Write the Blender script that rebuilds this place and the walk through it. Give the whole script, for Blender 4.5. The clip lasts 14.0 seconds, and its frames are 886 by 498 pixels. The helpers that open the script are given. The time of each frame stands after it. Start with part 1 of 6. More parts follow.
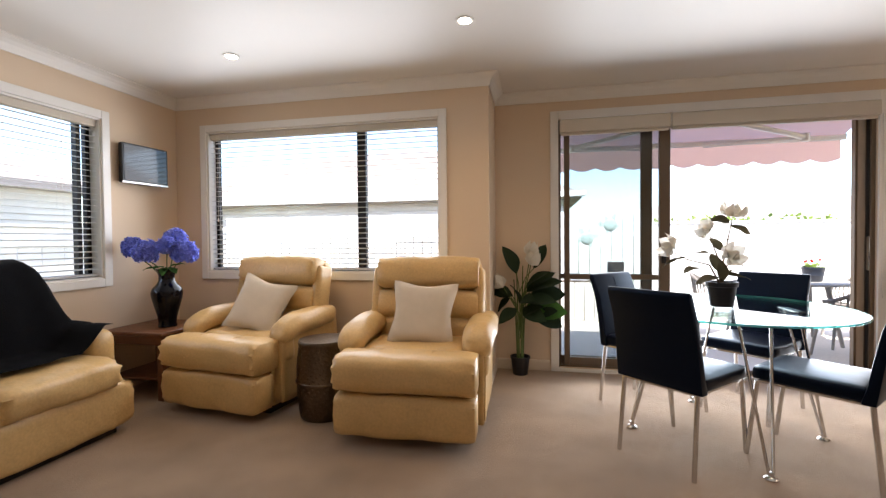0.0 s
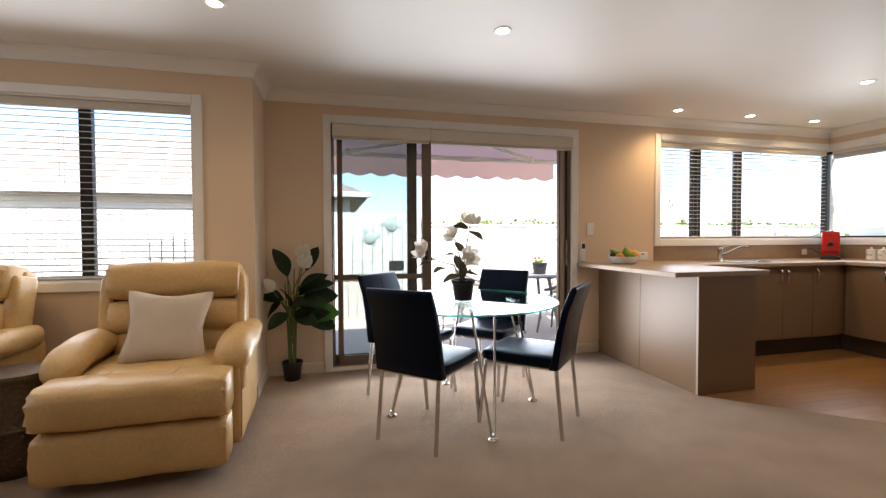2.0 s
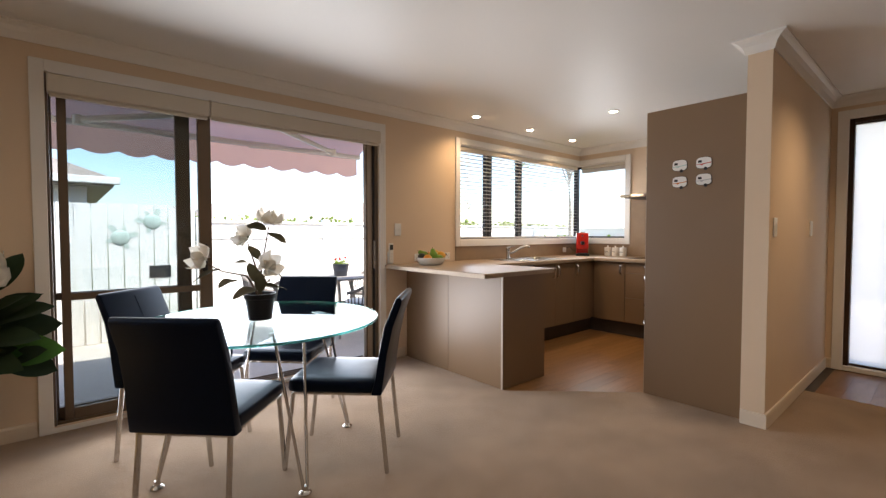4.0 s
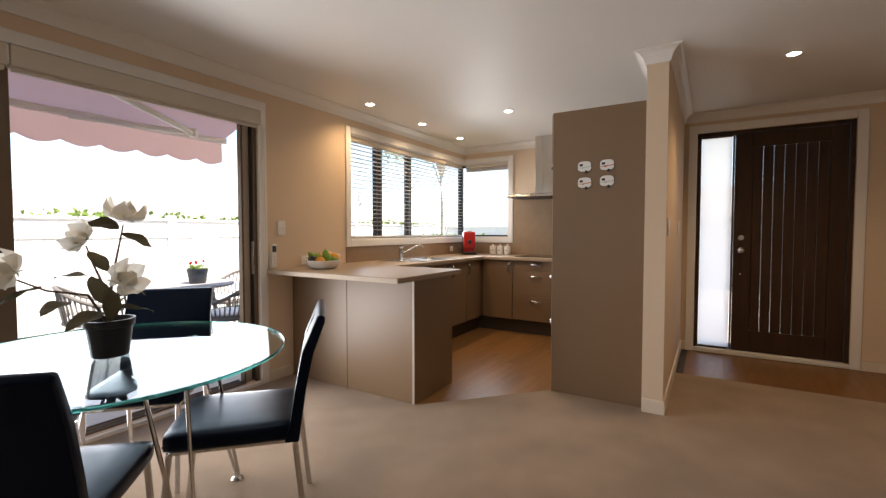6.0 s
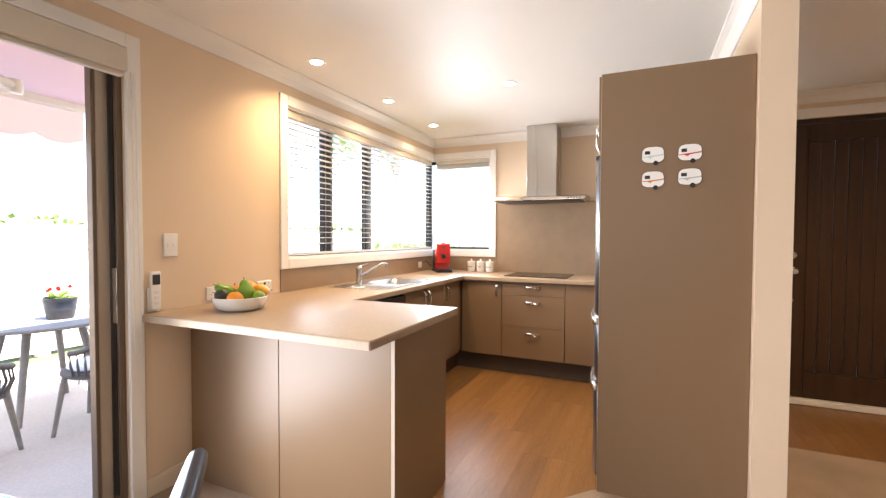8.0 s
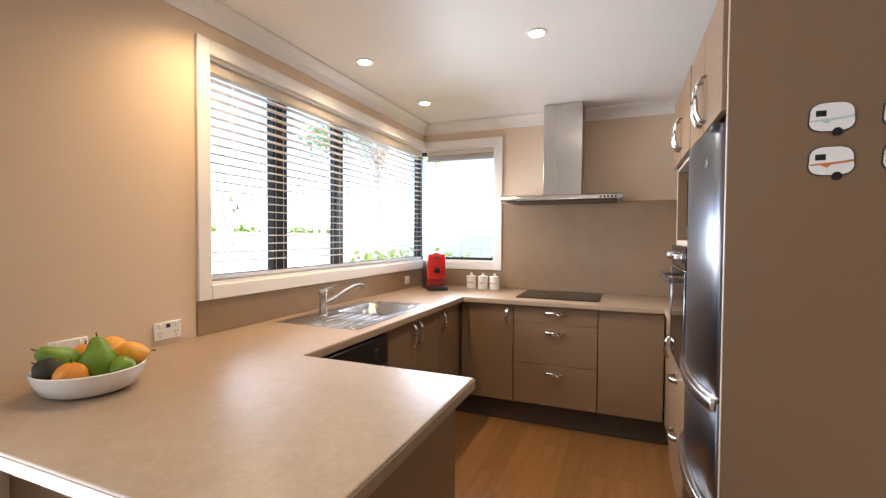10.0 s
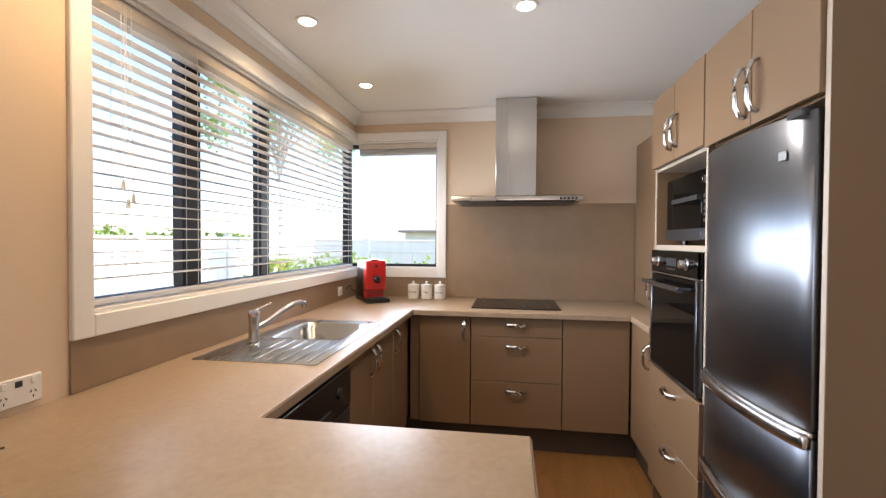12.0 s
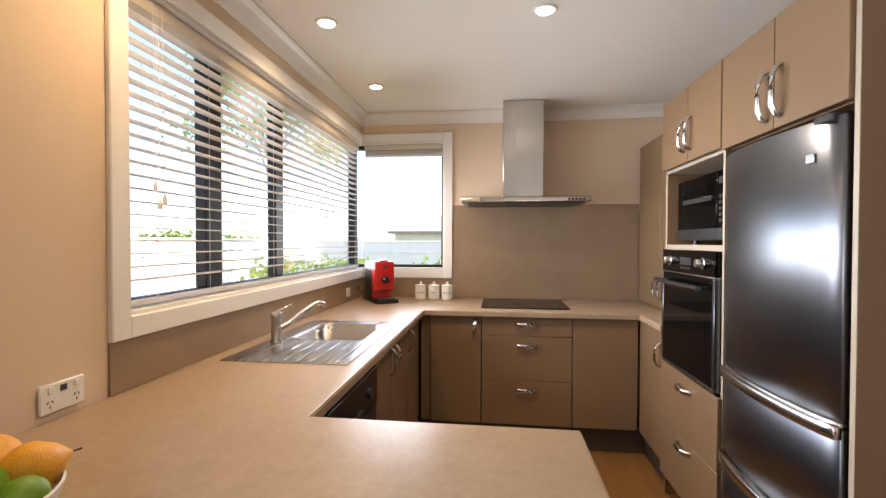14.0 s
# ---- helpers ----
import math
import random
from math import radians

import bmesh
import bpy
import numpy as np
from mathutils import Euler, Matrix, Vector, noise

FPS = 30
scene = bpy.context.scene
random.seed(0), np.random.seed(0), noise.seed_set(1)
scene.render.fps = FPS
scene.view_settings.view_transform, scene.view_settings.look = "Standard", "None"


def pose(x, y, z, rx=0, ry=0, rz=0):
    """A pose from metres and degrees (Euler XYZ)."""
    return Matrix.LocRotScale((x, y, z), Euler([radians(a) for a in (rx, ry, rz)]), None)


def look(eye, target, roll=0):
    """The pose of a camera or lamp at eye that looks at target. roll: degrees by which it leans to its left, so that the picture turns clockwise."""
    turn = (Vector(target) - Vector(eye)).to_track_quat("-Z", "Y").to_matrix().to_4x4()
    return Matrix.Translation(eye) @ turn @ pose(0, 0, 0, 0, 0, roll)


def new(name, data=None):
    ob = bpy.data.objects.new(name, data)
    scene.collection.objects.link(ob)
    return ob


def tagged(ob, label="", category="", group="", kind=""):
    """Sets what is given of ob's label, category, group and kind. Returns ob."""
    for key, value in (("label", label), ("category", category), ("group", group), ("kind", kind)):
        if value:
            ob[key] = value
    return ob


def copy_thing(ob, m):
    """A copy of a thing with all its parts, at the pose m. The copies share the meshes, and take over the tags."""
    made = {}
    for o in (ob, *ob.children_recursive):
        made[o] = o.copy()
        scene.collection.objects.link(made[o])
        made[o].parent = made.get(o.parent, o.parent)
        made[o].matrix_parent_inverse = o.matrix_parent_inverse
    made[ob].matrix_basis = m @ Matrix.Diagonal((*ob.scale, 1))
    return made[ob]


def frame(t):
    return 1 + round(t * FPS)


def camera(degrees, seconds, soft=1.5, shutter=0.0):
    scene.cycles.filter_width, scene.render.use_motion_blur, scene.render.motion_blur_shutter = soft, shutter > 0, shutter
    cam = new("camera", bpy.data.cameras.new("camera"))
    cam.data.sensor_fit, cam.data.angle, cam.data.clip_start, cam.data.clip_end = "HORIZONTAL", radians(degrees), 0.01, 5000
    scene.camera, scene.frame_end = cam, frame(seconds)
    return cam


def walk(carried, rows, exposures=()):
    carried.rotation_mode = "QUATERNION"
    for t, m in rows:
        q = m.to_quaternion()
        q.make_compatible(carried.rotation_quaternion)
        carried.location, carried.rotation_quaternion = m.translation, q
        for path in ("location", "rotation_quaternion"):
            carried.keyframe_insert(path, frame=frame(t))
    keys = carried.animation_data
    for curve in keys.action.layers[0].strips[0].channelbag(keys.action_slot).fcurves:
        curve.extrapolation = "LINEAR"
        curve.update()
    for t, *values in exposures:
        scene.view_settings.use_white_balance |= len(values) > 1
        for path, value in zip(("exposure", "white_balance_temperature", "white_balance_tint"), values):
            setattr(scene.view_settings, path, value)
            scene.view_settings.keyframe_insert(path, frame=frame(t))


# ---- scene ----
cam = camera(90.3, 14.0, soft=1.35)
PATH = [
    (0, (0.447, 0.782, 1.138), (0.03, 2.738, 1.098), -0.5),
    (0.5, (0.495, 0.747, 1.138), (0.351, 2.741, 1.095), -0.4),
    (1, (0.557, 0.735, 1.142), (0.647, 2.732, 1.097), -0.4),
    (1.5, (0.596, 0.724, 1.154), (0.887, 2.701, 1.106), -0.3),
    (2, (0.633, 0.749, 1.168), (1.12, 2.687, 1.115), -0.2),
    (2.5, (0.641, 0.829, 1.186), (1.373, 2.69, 1.128), -0.1),
    (3, (0.654, 0.921, 1.202), (1.63, 2.667, 1.139), -0.1),
    (3.5, (0.674, 1.024, 1.2), (1.849, 2.642, 1.136), -0.1),
    (4, (0.691, 1.17, 1.202), (1.998, 2.684, 1.134), 0.0),
    (4.2, (0.694, 1.218, 1.195), (2.051, 2.684, 1.136), 0.0),
    (6.3, (0.743, 1.778, 1.213), (2.475, 2.775, 1.14), 0.0),
    (6.5, (0.84, 1.873, 1.214), (2.583, 2.851, 1.147), 0.0),
    (7, (1.078, 2.143, 1.232), (2.866, 3.038, 1.166), 0.2),
    (7.5, (1.356, 2.352, 1.263), (3.173, 3.185, 1.2), 0.1),
    (8, (1.66, 2.49, 1.293), (3.484, 3.307, 1.236), 0.2),
    (8.2, (1.762, 2.539, 1.297), (3.588, 3.353, 1.235), 0.2),
    (10.3, (2.601, 3.029, 1.364), (4.466, 3.752, 1.315), 0.4),
    (10.5, (2.65, 3.088, 1.361), (4.531, 3.765, 1.313), 0.4),
    (11, (2.743, 3.228, 1.36), (4.666, 3.775, 1.317), 0.4),
    (11.5, (2.779, 3.337, 1.368), (4.735, 3.754, 1.33), 0.3),
    (12, (2.809, 3.432, 1.365), (4.786, 3.731, 1.328), 0.3),
    (12.5, (2.805, 3.527, 1.366), (4.791, 3.758, 1.33), 0.2),
    (13, (2.81, 3.586, 1.366), (4.799, 3.794, 1.33), 0.2),
    (13.5, (2.797, 3.608, 1.363), (4.786, 3.808, 1.332), 0.2),
    (14, (2.765, 3.58, 1.363), (4.75, 3.823, 1.33), 0.1),
]

# ---- light numbers ----
EXPOSURES = [(0.0, 2.04, 6250, 12), (0.8, 1.72, 6350, 12), (3.0, 1.72, 6400, 12), (4.2, 1.56, 6400, 12), (6.4, 1.52, 6600, 12), (7.4, 1.98, 6600, 12), (8.2, 2.72, 6350, 13), (9.0, 2.28, 6200, 13), (10.4, 2.06, 6050, 13), (11.7, 1.84, 6050, 12), (14.0, 1.80, 6450, 13)]
walk(cam, [(t, look(eye, target, roll)) for t, eye, target, roll in PATH], EXPOSURES)
SKY, SUN = 0.15, 4.6
DAYLIGHT = [
    ("window_light_left", (-2.60, 2.6, 1.45), (0, 2.6, 1.3), 1.7, 1.2, 1.5, 150),
    ("window_light_living", (-1.34, 4.05, 1.48), (-1.34, 0, 1.3), 2.0, 1.25, 7.0, 150),
    ("window_light_door", (1.78, 4.52, 1.10), (1.78, 0, 0.6), 2.2, 1.85, 12, 150),
    # Extra low fill, below tabletop height, for light bounced off the patio.
    ("fill_light_sill", (1.78, 4.50, 0.40), (1.78, 0, 0.55), 2.2, 0.6, 6, 150),
    ("window_light_kitchen", (5.1, 4.62, 1.48), (5.1, 2.0, 1.4), 2.2, 0.65, 6.5, 110),
    ("window_light_end", (6.20, 4.33, 1.48), (4, 4.0, 1.4), 0.6, 0.6, 1.5, 110),
]
LAMP_WATTS = (6, 6, 7, 11, 9, 9, 15, 19)

# ---- world, sun, window light, lamps ----
world = bpy.data.worlds.new("sky")
scene.world = world
world.use_nodes = True
_wn = world.node_tree.nodes
_sky = _wn.new("ShaderNodeTexSky")
_sky.sky_type = 'NISHITA'
_sky.sun_disc = False
_sky.sun_elevation = radians(58)
_sky.sun_rotation = radians(172)
world.node_tree.links.new(_sky.outputs[0], _wn["Background"].inputs[0])
_wn["Background"].inputs[1].default_value = SKY

sun_data = bpy.data.lights.new("sun", 'SUN')
sun_data.energy, sun_data.angle, sun_data.color = SUN, radians(0.6), (1.0, 0.95, 0.86)
sun = new("sun", sun_data)
sun.matrix_world = look((0.7, -5.3, 8.6), (0, 0, 0))


def window_light(name, place, target, wide, high, watts, spread, colour=(0.93, 0.96, 1.0)):
    """An added area lamp that stands in for daylight through one opening."""
    d = bpy.data.lights.new(name, 'AREA')
    d.spread = radians(spread)
    d.shape, d.size, d.size_y, d.energy, d.color = 'RECTANGLE', wide, high, watts, colour
    ob = new(name, d)
    ob.matrix_world = look(place, target)
    return ob


for _n, _p, _t, _w, _h, _e, _s in DAYLIGHT:
    window_light(_n, _p, _t, _w, _h, _e, _s)

# ---- materials ----
MATS = {}


def mat(name, base, rough=0.6, metal=0.0, vary=0.12, scale=6.0, fine=120.0, bump=0.0, bump_scale=None, tint=None,
        coat=0.0, stretch=(1, 1, 1), random_vary=0.0, spec=0.5, sheen=0.0, trans=0.0):
    """A surface with variation at two scales and fine relief, at real-world size."""
    m = bpy.data.materials.new(name)
    m.use_nodes = True
    nt = m.node_tree
    N, L = nt.nodes, nt.links
    b = N["Principled BSDF"]
    b.inputs["Roughness"].default_value = rough
    b.inputs["Metallic"].default_value = metal
    b.inputs["Specular IOR Level"].default_value = spec
    b.inputs["Coat Weight"].default_value = coat
    b.inputs["Coat Roughness"].default_value = 0.12
    b.inputs["Sheen Weight"].default_value = sheen
    b.inputs["Transmission Weight"].default_value = trans
    co = N.new("ShaderNodeTexCoord")
    mp = N.new("ShaderNodeMapping")
    mp.inputs["Scale"].default_value = stretch
    L.new(co.outputs["Object"], mp.inputs["Vector"])
    n1 = N.new("ShaderNodeTexNoise")
    n1.inputs["Scale"].default_value = scale
    n1.inputs["Detail"].default_value = 5
    n2 = N.new("ShaderNodeTexNoise")
    n2.inputs["Scale"].default_value = fine
    n2.inputs["Detail"].default_value = 3
    L.new(mp.outputs[0], n1.inputs["Vector"])
    L.new(mp.outputs[0], n2.inputs["Vector"])
    add = N.new("ShaderNodeMath")
    add.operation = 'ADD'
    L.new(n1.outputs["Fac"], add.inputs[0])
    L.new(n2.outputs["Fac"], add.inputs[1])
    rng = N.new("ShaderNodeMapRange")
    rng.inputs["From Min"].default_value = 0.6
    rng.inputs["From Max"].default_value = 1.4
    L.new(add.outputs[0], rng.inputs["Value"])
    mix = N.new("ShaderNodeMix")
    mix.data_type = 'RGBA'
    second = tint or tuple(c * (1 - vary) for c in base)
    mix.inputs["A"].default_value = (*base, 1)
    mix.inputs["B"].default_value = (*second, 1)
    L.new(rng.outputs[0], mix.inputs["Factor"])
    out = mix.outputs["Result"]
    if random_vary:
        oi = N.new("ShaderNodeObjectInfo")
        r2 = N.new("ShaderNodeMapRange")
        r2.inputs["To Min"].default_value = 1 - random_vary
        r2.inputs["To Max"].default_value = 1 + random_vary
        L.new(oi.outputs["Random"], r2.inputs["Value"])
        hs = N.new("ShaderNodeHueSaturation")
        L.new(r2.outputs[0], hs.inputs["Value"])
        L.new(out, hs.inputs["Color"])
        out = hs.outputs["Color"]
    L.new(out, b.inputs["Base Color"])
    if bump:
        n3 = n2
        if bump_scale:
            n3 = N.new("ShaderNodeTexNoise")
            n3.inputs["Scale"].default_value = bump_scale
            n3.inputs["Detail"].default_value = 4
            L.new(mp.outputs[0], n3.inputs["Vector"])
        bp = N.new("ShaderNodeBump")
        bp.inputs["Strength"].default_value = bump
        bp.inputs["Distance"].default_value = 0.01
        L.new(n3.outputs["Fac"], bp.inputs["Height"])
        L.new(bp.outputs[0], b.inputs["Normal"])
    if rough > 0.05:
        rr = N.new("ShaderNodeMapRange")
        rr.inputs["To Min"].default_value = max(0.02, rough - 0.06)
        rr.inputs["To Max"].default_value = min(1.0, rough + 0.08)
        L.new(n1.outputs["Fac"], rr.inputs["Value"])
        L.new(rr.outputs[0], b.inputs["Roughness"])
    MATS[name] = m
    return m


def glass_mat(name, colour=(1, 1, 1), rough=0.0):
    """A thin pane: clear, with a gloss that grows at grazing angles."""
    m = bpy.data.materials.new(name)
    m.use_nodes = True
    N, L = m.node_tree.nodes, m.node_tree.links
    N.remove(N["Principled BSDF"])
    tr = N.new("ShaderNodeBsdfTransparent")
    tr.inputs[0].default_value = (*colour, 1)
    gl = N.new("ShaderNodeBsdfGlossy")
    gl.inputs["Roughness"].default_value = rough
    lw = N.new("ShaderNodeLayerWeight")
    lw.inputs["Blend"].default_value = 0.5
    pw5 = N.new("ShaderNodeMath")
    pw5.operation = 'POWER'
    pw5.inputs[1].default_value = 5.0
    L.new(lw.outputs["Facing"], pw5.inputs[0])
    fr = N.new("ShaderNodeMapRange")
    fr.inputs["To Min"].default_value = 0.03
    fr.inputs["To Max"].default_value = 0.95
    L.new(pw5.outputs[0], fr.inputs["Value"])
    mx = N.new("ShaderNodeMixShader")
    L.new(fr.outputs[0], mx.inputs[0])
    L.new(tr.outputs[0], mx.inputs[1])
    L.new(gl.outputs[0], mx.inputs[2])
    L.new(mx.outputs[0], N["Material Output"].inputs[0])
    MATS[name] = m
    return m


def glow_mat(name, colour, strength):
    m = bpy.data.materials.new(name)
    m.use_nodes = True
    b = m.node_tree.nodes["Principled BSDF"]
    b.inputs["Base Color"].default_value = (0.8, 0.8, 0.8, 1)
    b.inputs["Emission Color"].default_value = (*colour, 1)
    b.inputs["Emission Strength"].default_value = strength
    MATS[name] = m
    return m


def thin_mat(name, base, share, vary=0.1, scale=8.0):
    """Cloth or leaf that lets part of the light through."""
    m = mat(name, base, rough=0.85, vary=vary, scale=scale, fine=200, bump=0.1)
    N, L = m.node_tree.nodes, m.node_tree.links
    tl = N.new("ShaderNodeBsdfTranslucent")
    tl.inputs[0].default_value = (*base, 1)
    mx = N.new("ShaderNodeMixShader")
    mx.inputs[0].default_value = share
    L.new(N["Principled BSDF"].outputs[0], mx.inputs[1])
    L.new(tl.outputs[0], mx.inputs[2])
    L.new(mx.outputs[0], N["Material Output"].inputs[0])
    return m


PAINT = mat("wall paint", (0.70, 0.55, 0.395), 0.75, vary=0.05, scale=1.5, fine=260, bump=0.06, bump_scale=180)
CEIL = mat("ceiling paint", (0.78, 0.755, 0.71), 0.48, vary=0.03, scale=1.2, fine=200, bump=0.03, bump_scale=120)
TRIM = mat("white gloss trim", (0.80, 0.77, 0.72), 0.35, vary=0.04, scale=4, fine=150, bump=0.02)
SKIRT = mat("beige skirting paint", (0.70, 0.60, 0.48), 0.5, vary=0.05)
CARPET = mat("beige carpet", (0.50, 0.348, 0.224), 0.95, vary=0.42, scale=3.0, fine=420, bump=0.9, bump_scale=520, sheen=0.25, spec=0.15)
ALU = mat("bronze aluminium", (0.15, 0.105, 0.068), 0.4, metal=0.35, vary=0.12, scale=5, fine=180)
# Paler copy of the bronze: daylight on the jamb face is in the colour.
ALU_LIT = mat("lit bronze aluminium", (0.44, 0.37, 0.29), 0.42, metal=0.3, vary=0.1, scale=5, fine=180)
ALU_D = mat("dark bronze aluminium", (0.022, 0.018, 0.016), 0.42, metal=0.3, vary=0.2, scale=5, fine=180)
GLASS = glass_mat("window glass")
GLASS_T = glass_mat("tinted glass", (0.80, 0.83, 0.835))
SLAT = thin_mat("white blind slat", (0.84, 0.82, 0.79), 0.6, vary=0.05, scale=5)
BLINDCLOTH = mat("cream roller blind cloth", (0.60, 0.54, 0.45), 0.85, vary=0.08, scale=6, fine=300, bump=0.15)
CORD = mat("white cord", (0.75, 0.73, 0.70), 0.7)
LEATHER = mat("cream leather", (0.66, 0.435, 0.18), 0.36, vary=0.24, scale=5, fine=70, bump=0.42, bump_scale=16, spec=0.45)
# Sky's blue sheen is put into the navy base and the specular tint.
BLACKL = mat("black leatherette", (0.0025, 0.0035, 0.010), 0.34, spec=0.2, vary=0.3, scale=8, fine=160, bump=0.03, bump_scale=220)
BLACKL.node_tree.nodes["Principled BSDF"].inputs["Specular Tint"].default_value = (0.38, 0.62, 1.0, 1)
CHROME = mat("brushed chrome", (0.62, 0.60, 0.58), 0.22, metal=1.0, vary=0.1, scale=12, fine=200)
STEEL = mat("brushed stainless steel", (0.20, 0.213, 0.24), 0.29, metal=1.0, vary=0.12, scale=3, fine=60, stretch=(1, 1, 0.06))
STEEL_H = mat("stainless steel sink", (0.42, 0.41, 0.39), 0.27, metal=1.0, vary=0.12, scale=4, fine=80, stretch=(0.08, 1, 1))
THROW = mat("black wool throw", (0.004, 0.004, 0.005), 0.95, vary=0.4, scale=14, fine=300, bump=0.5, bump_scale=160, spec=0.1)
LINEN = mat("oatmeal linen", (0.70, 0.61, 0.49), 0.9, vary=0.16, scale=10, fine=380, bump=0.5, bump_scale=420)
WOOD_R = mat("reddish timber", (0.20, 0.075, 0.030), 0.38, vary=0.5, scale=4, fine=40, stretch=(0.6, 6, 6), bump=0.05)
WOOD_D = mat("dark stained timber", (0.058, 0.027, 0.010), 0.48, vary=0.5, scale=3, fine=50, stretch=(7, 7, 0.5), bump=0.12, spec=0.3)
HAMMER = mat("hammered pewter", (0.155, 0.115, 0.08), 0.32, metal=1.0, vary=0.35, scale=9, fine=80, bump=0.3, bump_scale=50)
CERAM = mat("black glazed ceramic", (0.004, 0.004, 0.008), 0.10, vary=0.2, spec=0.3)
POT = mat("black plastic pot", (0.014, 0.014, 0.018), 0.45, vary=0.3)
CAB = mat("taupe cabinet lacquer", (0.212, 0.131, 0.070), 0.36, vary=0.05, scale=2, fine=220, bump=0.02)
CAB_E = mat("taupe edge strip", (0.46, 0.385, 0.30), 0.45, vary=0.05)
SPLASH = mat("mottled taupe splashback", (0.31, 0.212, 0.13), 0.33, vary=0.2, scale=2.5, fine=9, spec=0.4)
BENCH = mat("speckled beige laminate", (0.315, 0.226, 0.142), 0.35, scale=14, fine=55, tint=(0.39, 0.29, 0.195))
STEEL_B = mat("bright brushed steel", (0.60, 0.575, 0.54), 0.26, metal=1.0, vary=0.1, scale=3, fine=60, stretch=(1, 1, 0.06))
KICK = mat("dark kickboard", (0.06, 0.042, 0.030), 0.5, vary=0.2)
PLASTIC = mat("white plastic", (0.80, 0.78, 0.74), 0.4, vary=0.04)
CHINA = mat("white china", (0.82, 0.80, 0.76), 0.2, vary=0.03)
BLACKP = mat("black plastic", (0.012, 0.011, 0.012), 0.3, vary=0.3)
BLACKG = mat("black oven glass", (0.003, 0.003, 0.003), 0.05, vary=0.2, spec=0.14)
DARKTXT = mat("dark print", (0.03, 0.03, 0.035), 0.6)
GREYD = mat("dark grey metal", (0.06, 0.058, 0.06), 0.4, metal=0.5, vary=0.2)
RED = mat("red enamel", (0.55, 0.018, 0.012), 0.22, vary=0.1, coat=0.3)
LAMP = glow_mat("lamp lens", (1.0, 0.86, 0.66), 9.0)
FROST = thin_mat("frosted sidelight glass", (0.93, 0.95, 0.95), 0.9, vary=0.03)
_fn, _fl = FROST.node_tree.nodes, FROST.node_tree.links
_clear, _mix = _fn.new("ShaderNodeBsdfTransparent"), _fn.new("ShaderNodeMixShader")
_mix.inputs[0].default_value = 0.3
_fl.new(_fn["Material Output"].inputs[0].links[0].from_socket, _mix.inputs[1])
_fl.new(_clear.outputs[0], _mix.inputs[2])
_fl.new(_mix.outputs[0], _fn["Material Output"].inputs[0])

# ---- building helpers ----


def box(x0, y0, z0, x1, y1, z1, bevel=0.0, bm=None, seg=1):
    """A box between two corners, its edges rounded by bevel, added to bm."""
    out = bm or bmesh.new()
    b = bmesh.new()
    bmesh.ops.create_cube(b, size=1.0)
    for v in b.verts:
        v.co = Vector((x0 + (v.co.x + 0.5) * (x1 - x0), y0 + (v.co.y + 0.5) * (y1 - y0), z0 + (v.co.z + 0.5) * (z1 - z0)))
    if bevel:
        bmesh.ops.bevel(b, geom=b.edges[:], offset=min(bevel, 0.49 * min(abs(x1 - x0), abs(y1 - y0), abs(z1 - z0))), segments=seg, affect='EDGES', profile=0.6)
    return merge(out, b)


def merge(out, b, m=None):
    """Adds the bmesh b to out, moved by m, and frees b."""
    if m is not None:
        bmesh.ops.transform(b, matrix=m, verts=b.verts[:])
    me = bpy.data.meshes.new("tmp")
    b.to_mesh(me)
    b.free()
    out.from_mesh(me)
    bpy.data.meshes.remove(me)
    return out


def lathe(profile, n=32, bm=None, at=(0, 0, 0)):
    """Turns a profile of (radius, height) round the upright axis."""
    bm = bm or bmesh.new()
    rings = []
    for r, z in profile:
        if r < 1e-5:
            rings.append([bm.verts.new((at[0], at[1], at[2] + z))])
        else:
            rings.append([bm.verts.new((at[0] + r * math.cos(2 * math.pi * i / n), at[1] + r * math.sin(2 * math.pi * i / n), at[2] + z)) for i in range(n)])
    for a, b in zip(rings, rings[1:]):
        for i in range(n):
            j = (i + 1) % n
            if len(a) == 1 and len(b) == 1:
                continue
            if len(a) == 1:
                bm.faces.new((a[0], b[j], b[i]))
            elif len(b) == 1:
                bm.faces.new((a[i], a[j], b[0]))
            else:
                bm.faces.new((a[i], a[j], b[j], b[i]))
    return bm


def tube(points, r, n=8, bm=None, radii=None):
    """A round bar along a line of points, capped at its ends."""
    bm = bm or bmesh.new()
    pts = [Vector(p) for p in points]
    rings = []
    for k, p in enumerate(pts):
        d = (pts[min(k + 1, len(pts) - 1)] - pts[max(k - 1, 0)]).normalized()
        u = d.cross(Vector((0, 0, 1)))
        if u.length < 1e-3:
            u = d.cross(Vector((0, 1, 0)))
        u.normalize()
        w = d.cross(u).normalized()
        rr = radii[k] if radii else r
        rings.append([bm.verts.new(p + (u * math.cos(2 * math.pi * i / n) + w * math.sin(2 * math.pi * i / n)) * rr) for i in range(n)])
    for a, b in zip(rings, rings[1:]):
        for i in range(n):
            j = (i + 1) % n
            bm.faces.new((a[i], a[j], b[j], b[i]))
    bm.faces.new(rings[0])
    bm.faces.new(rings[-1])
    return bm


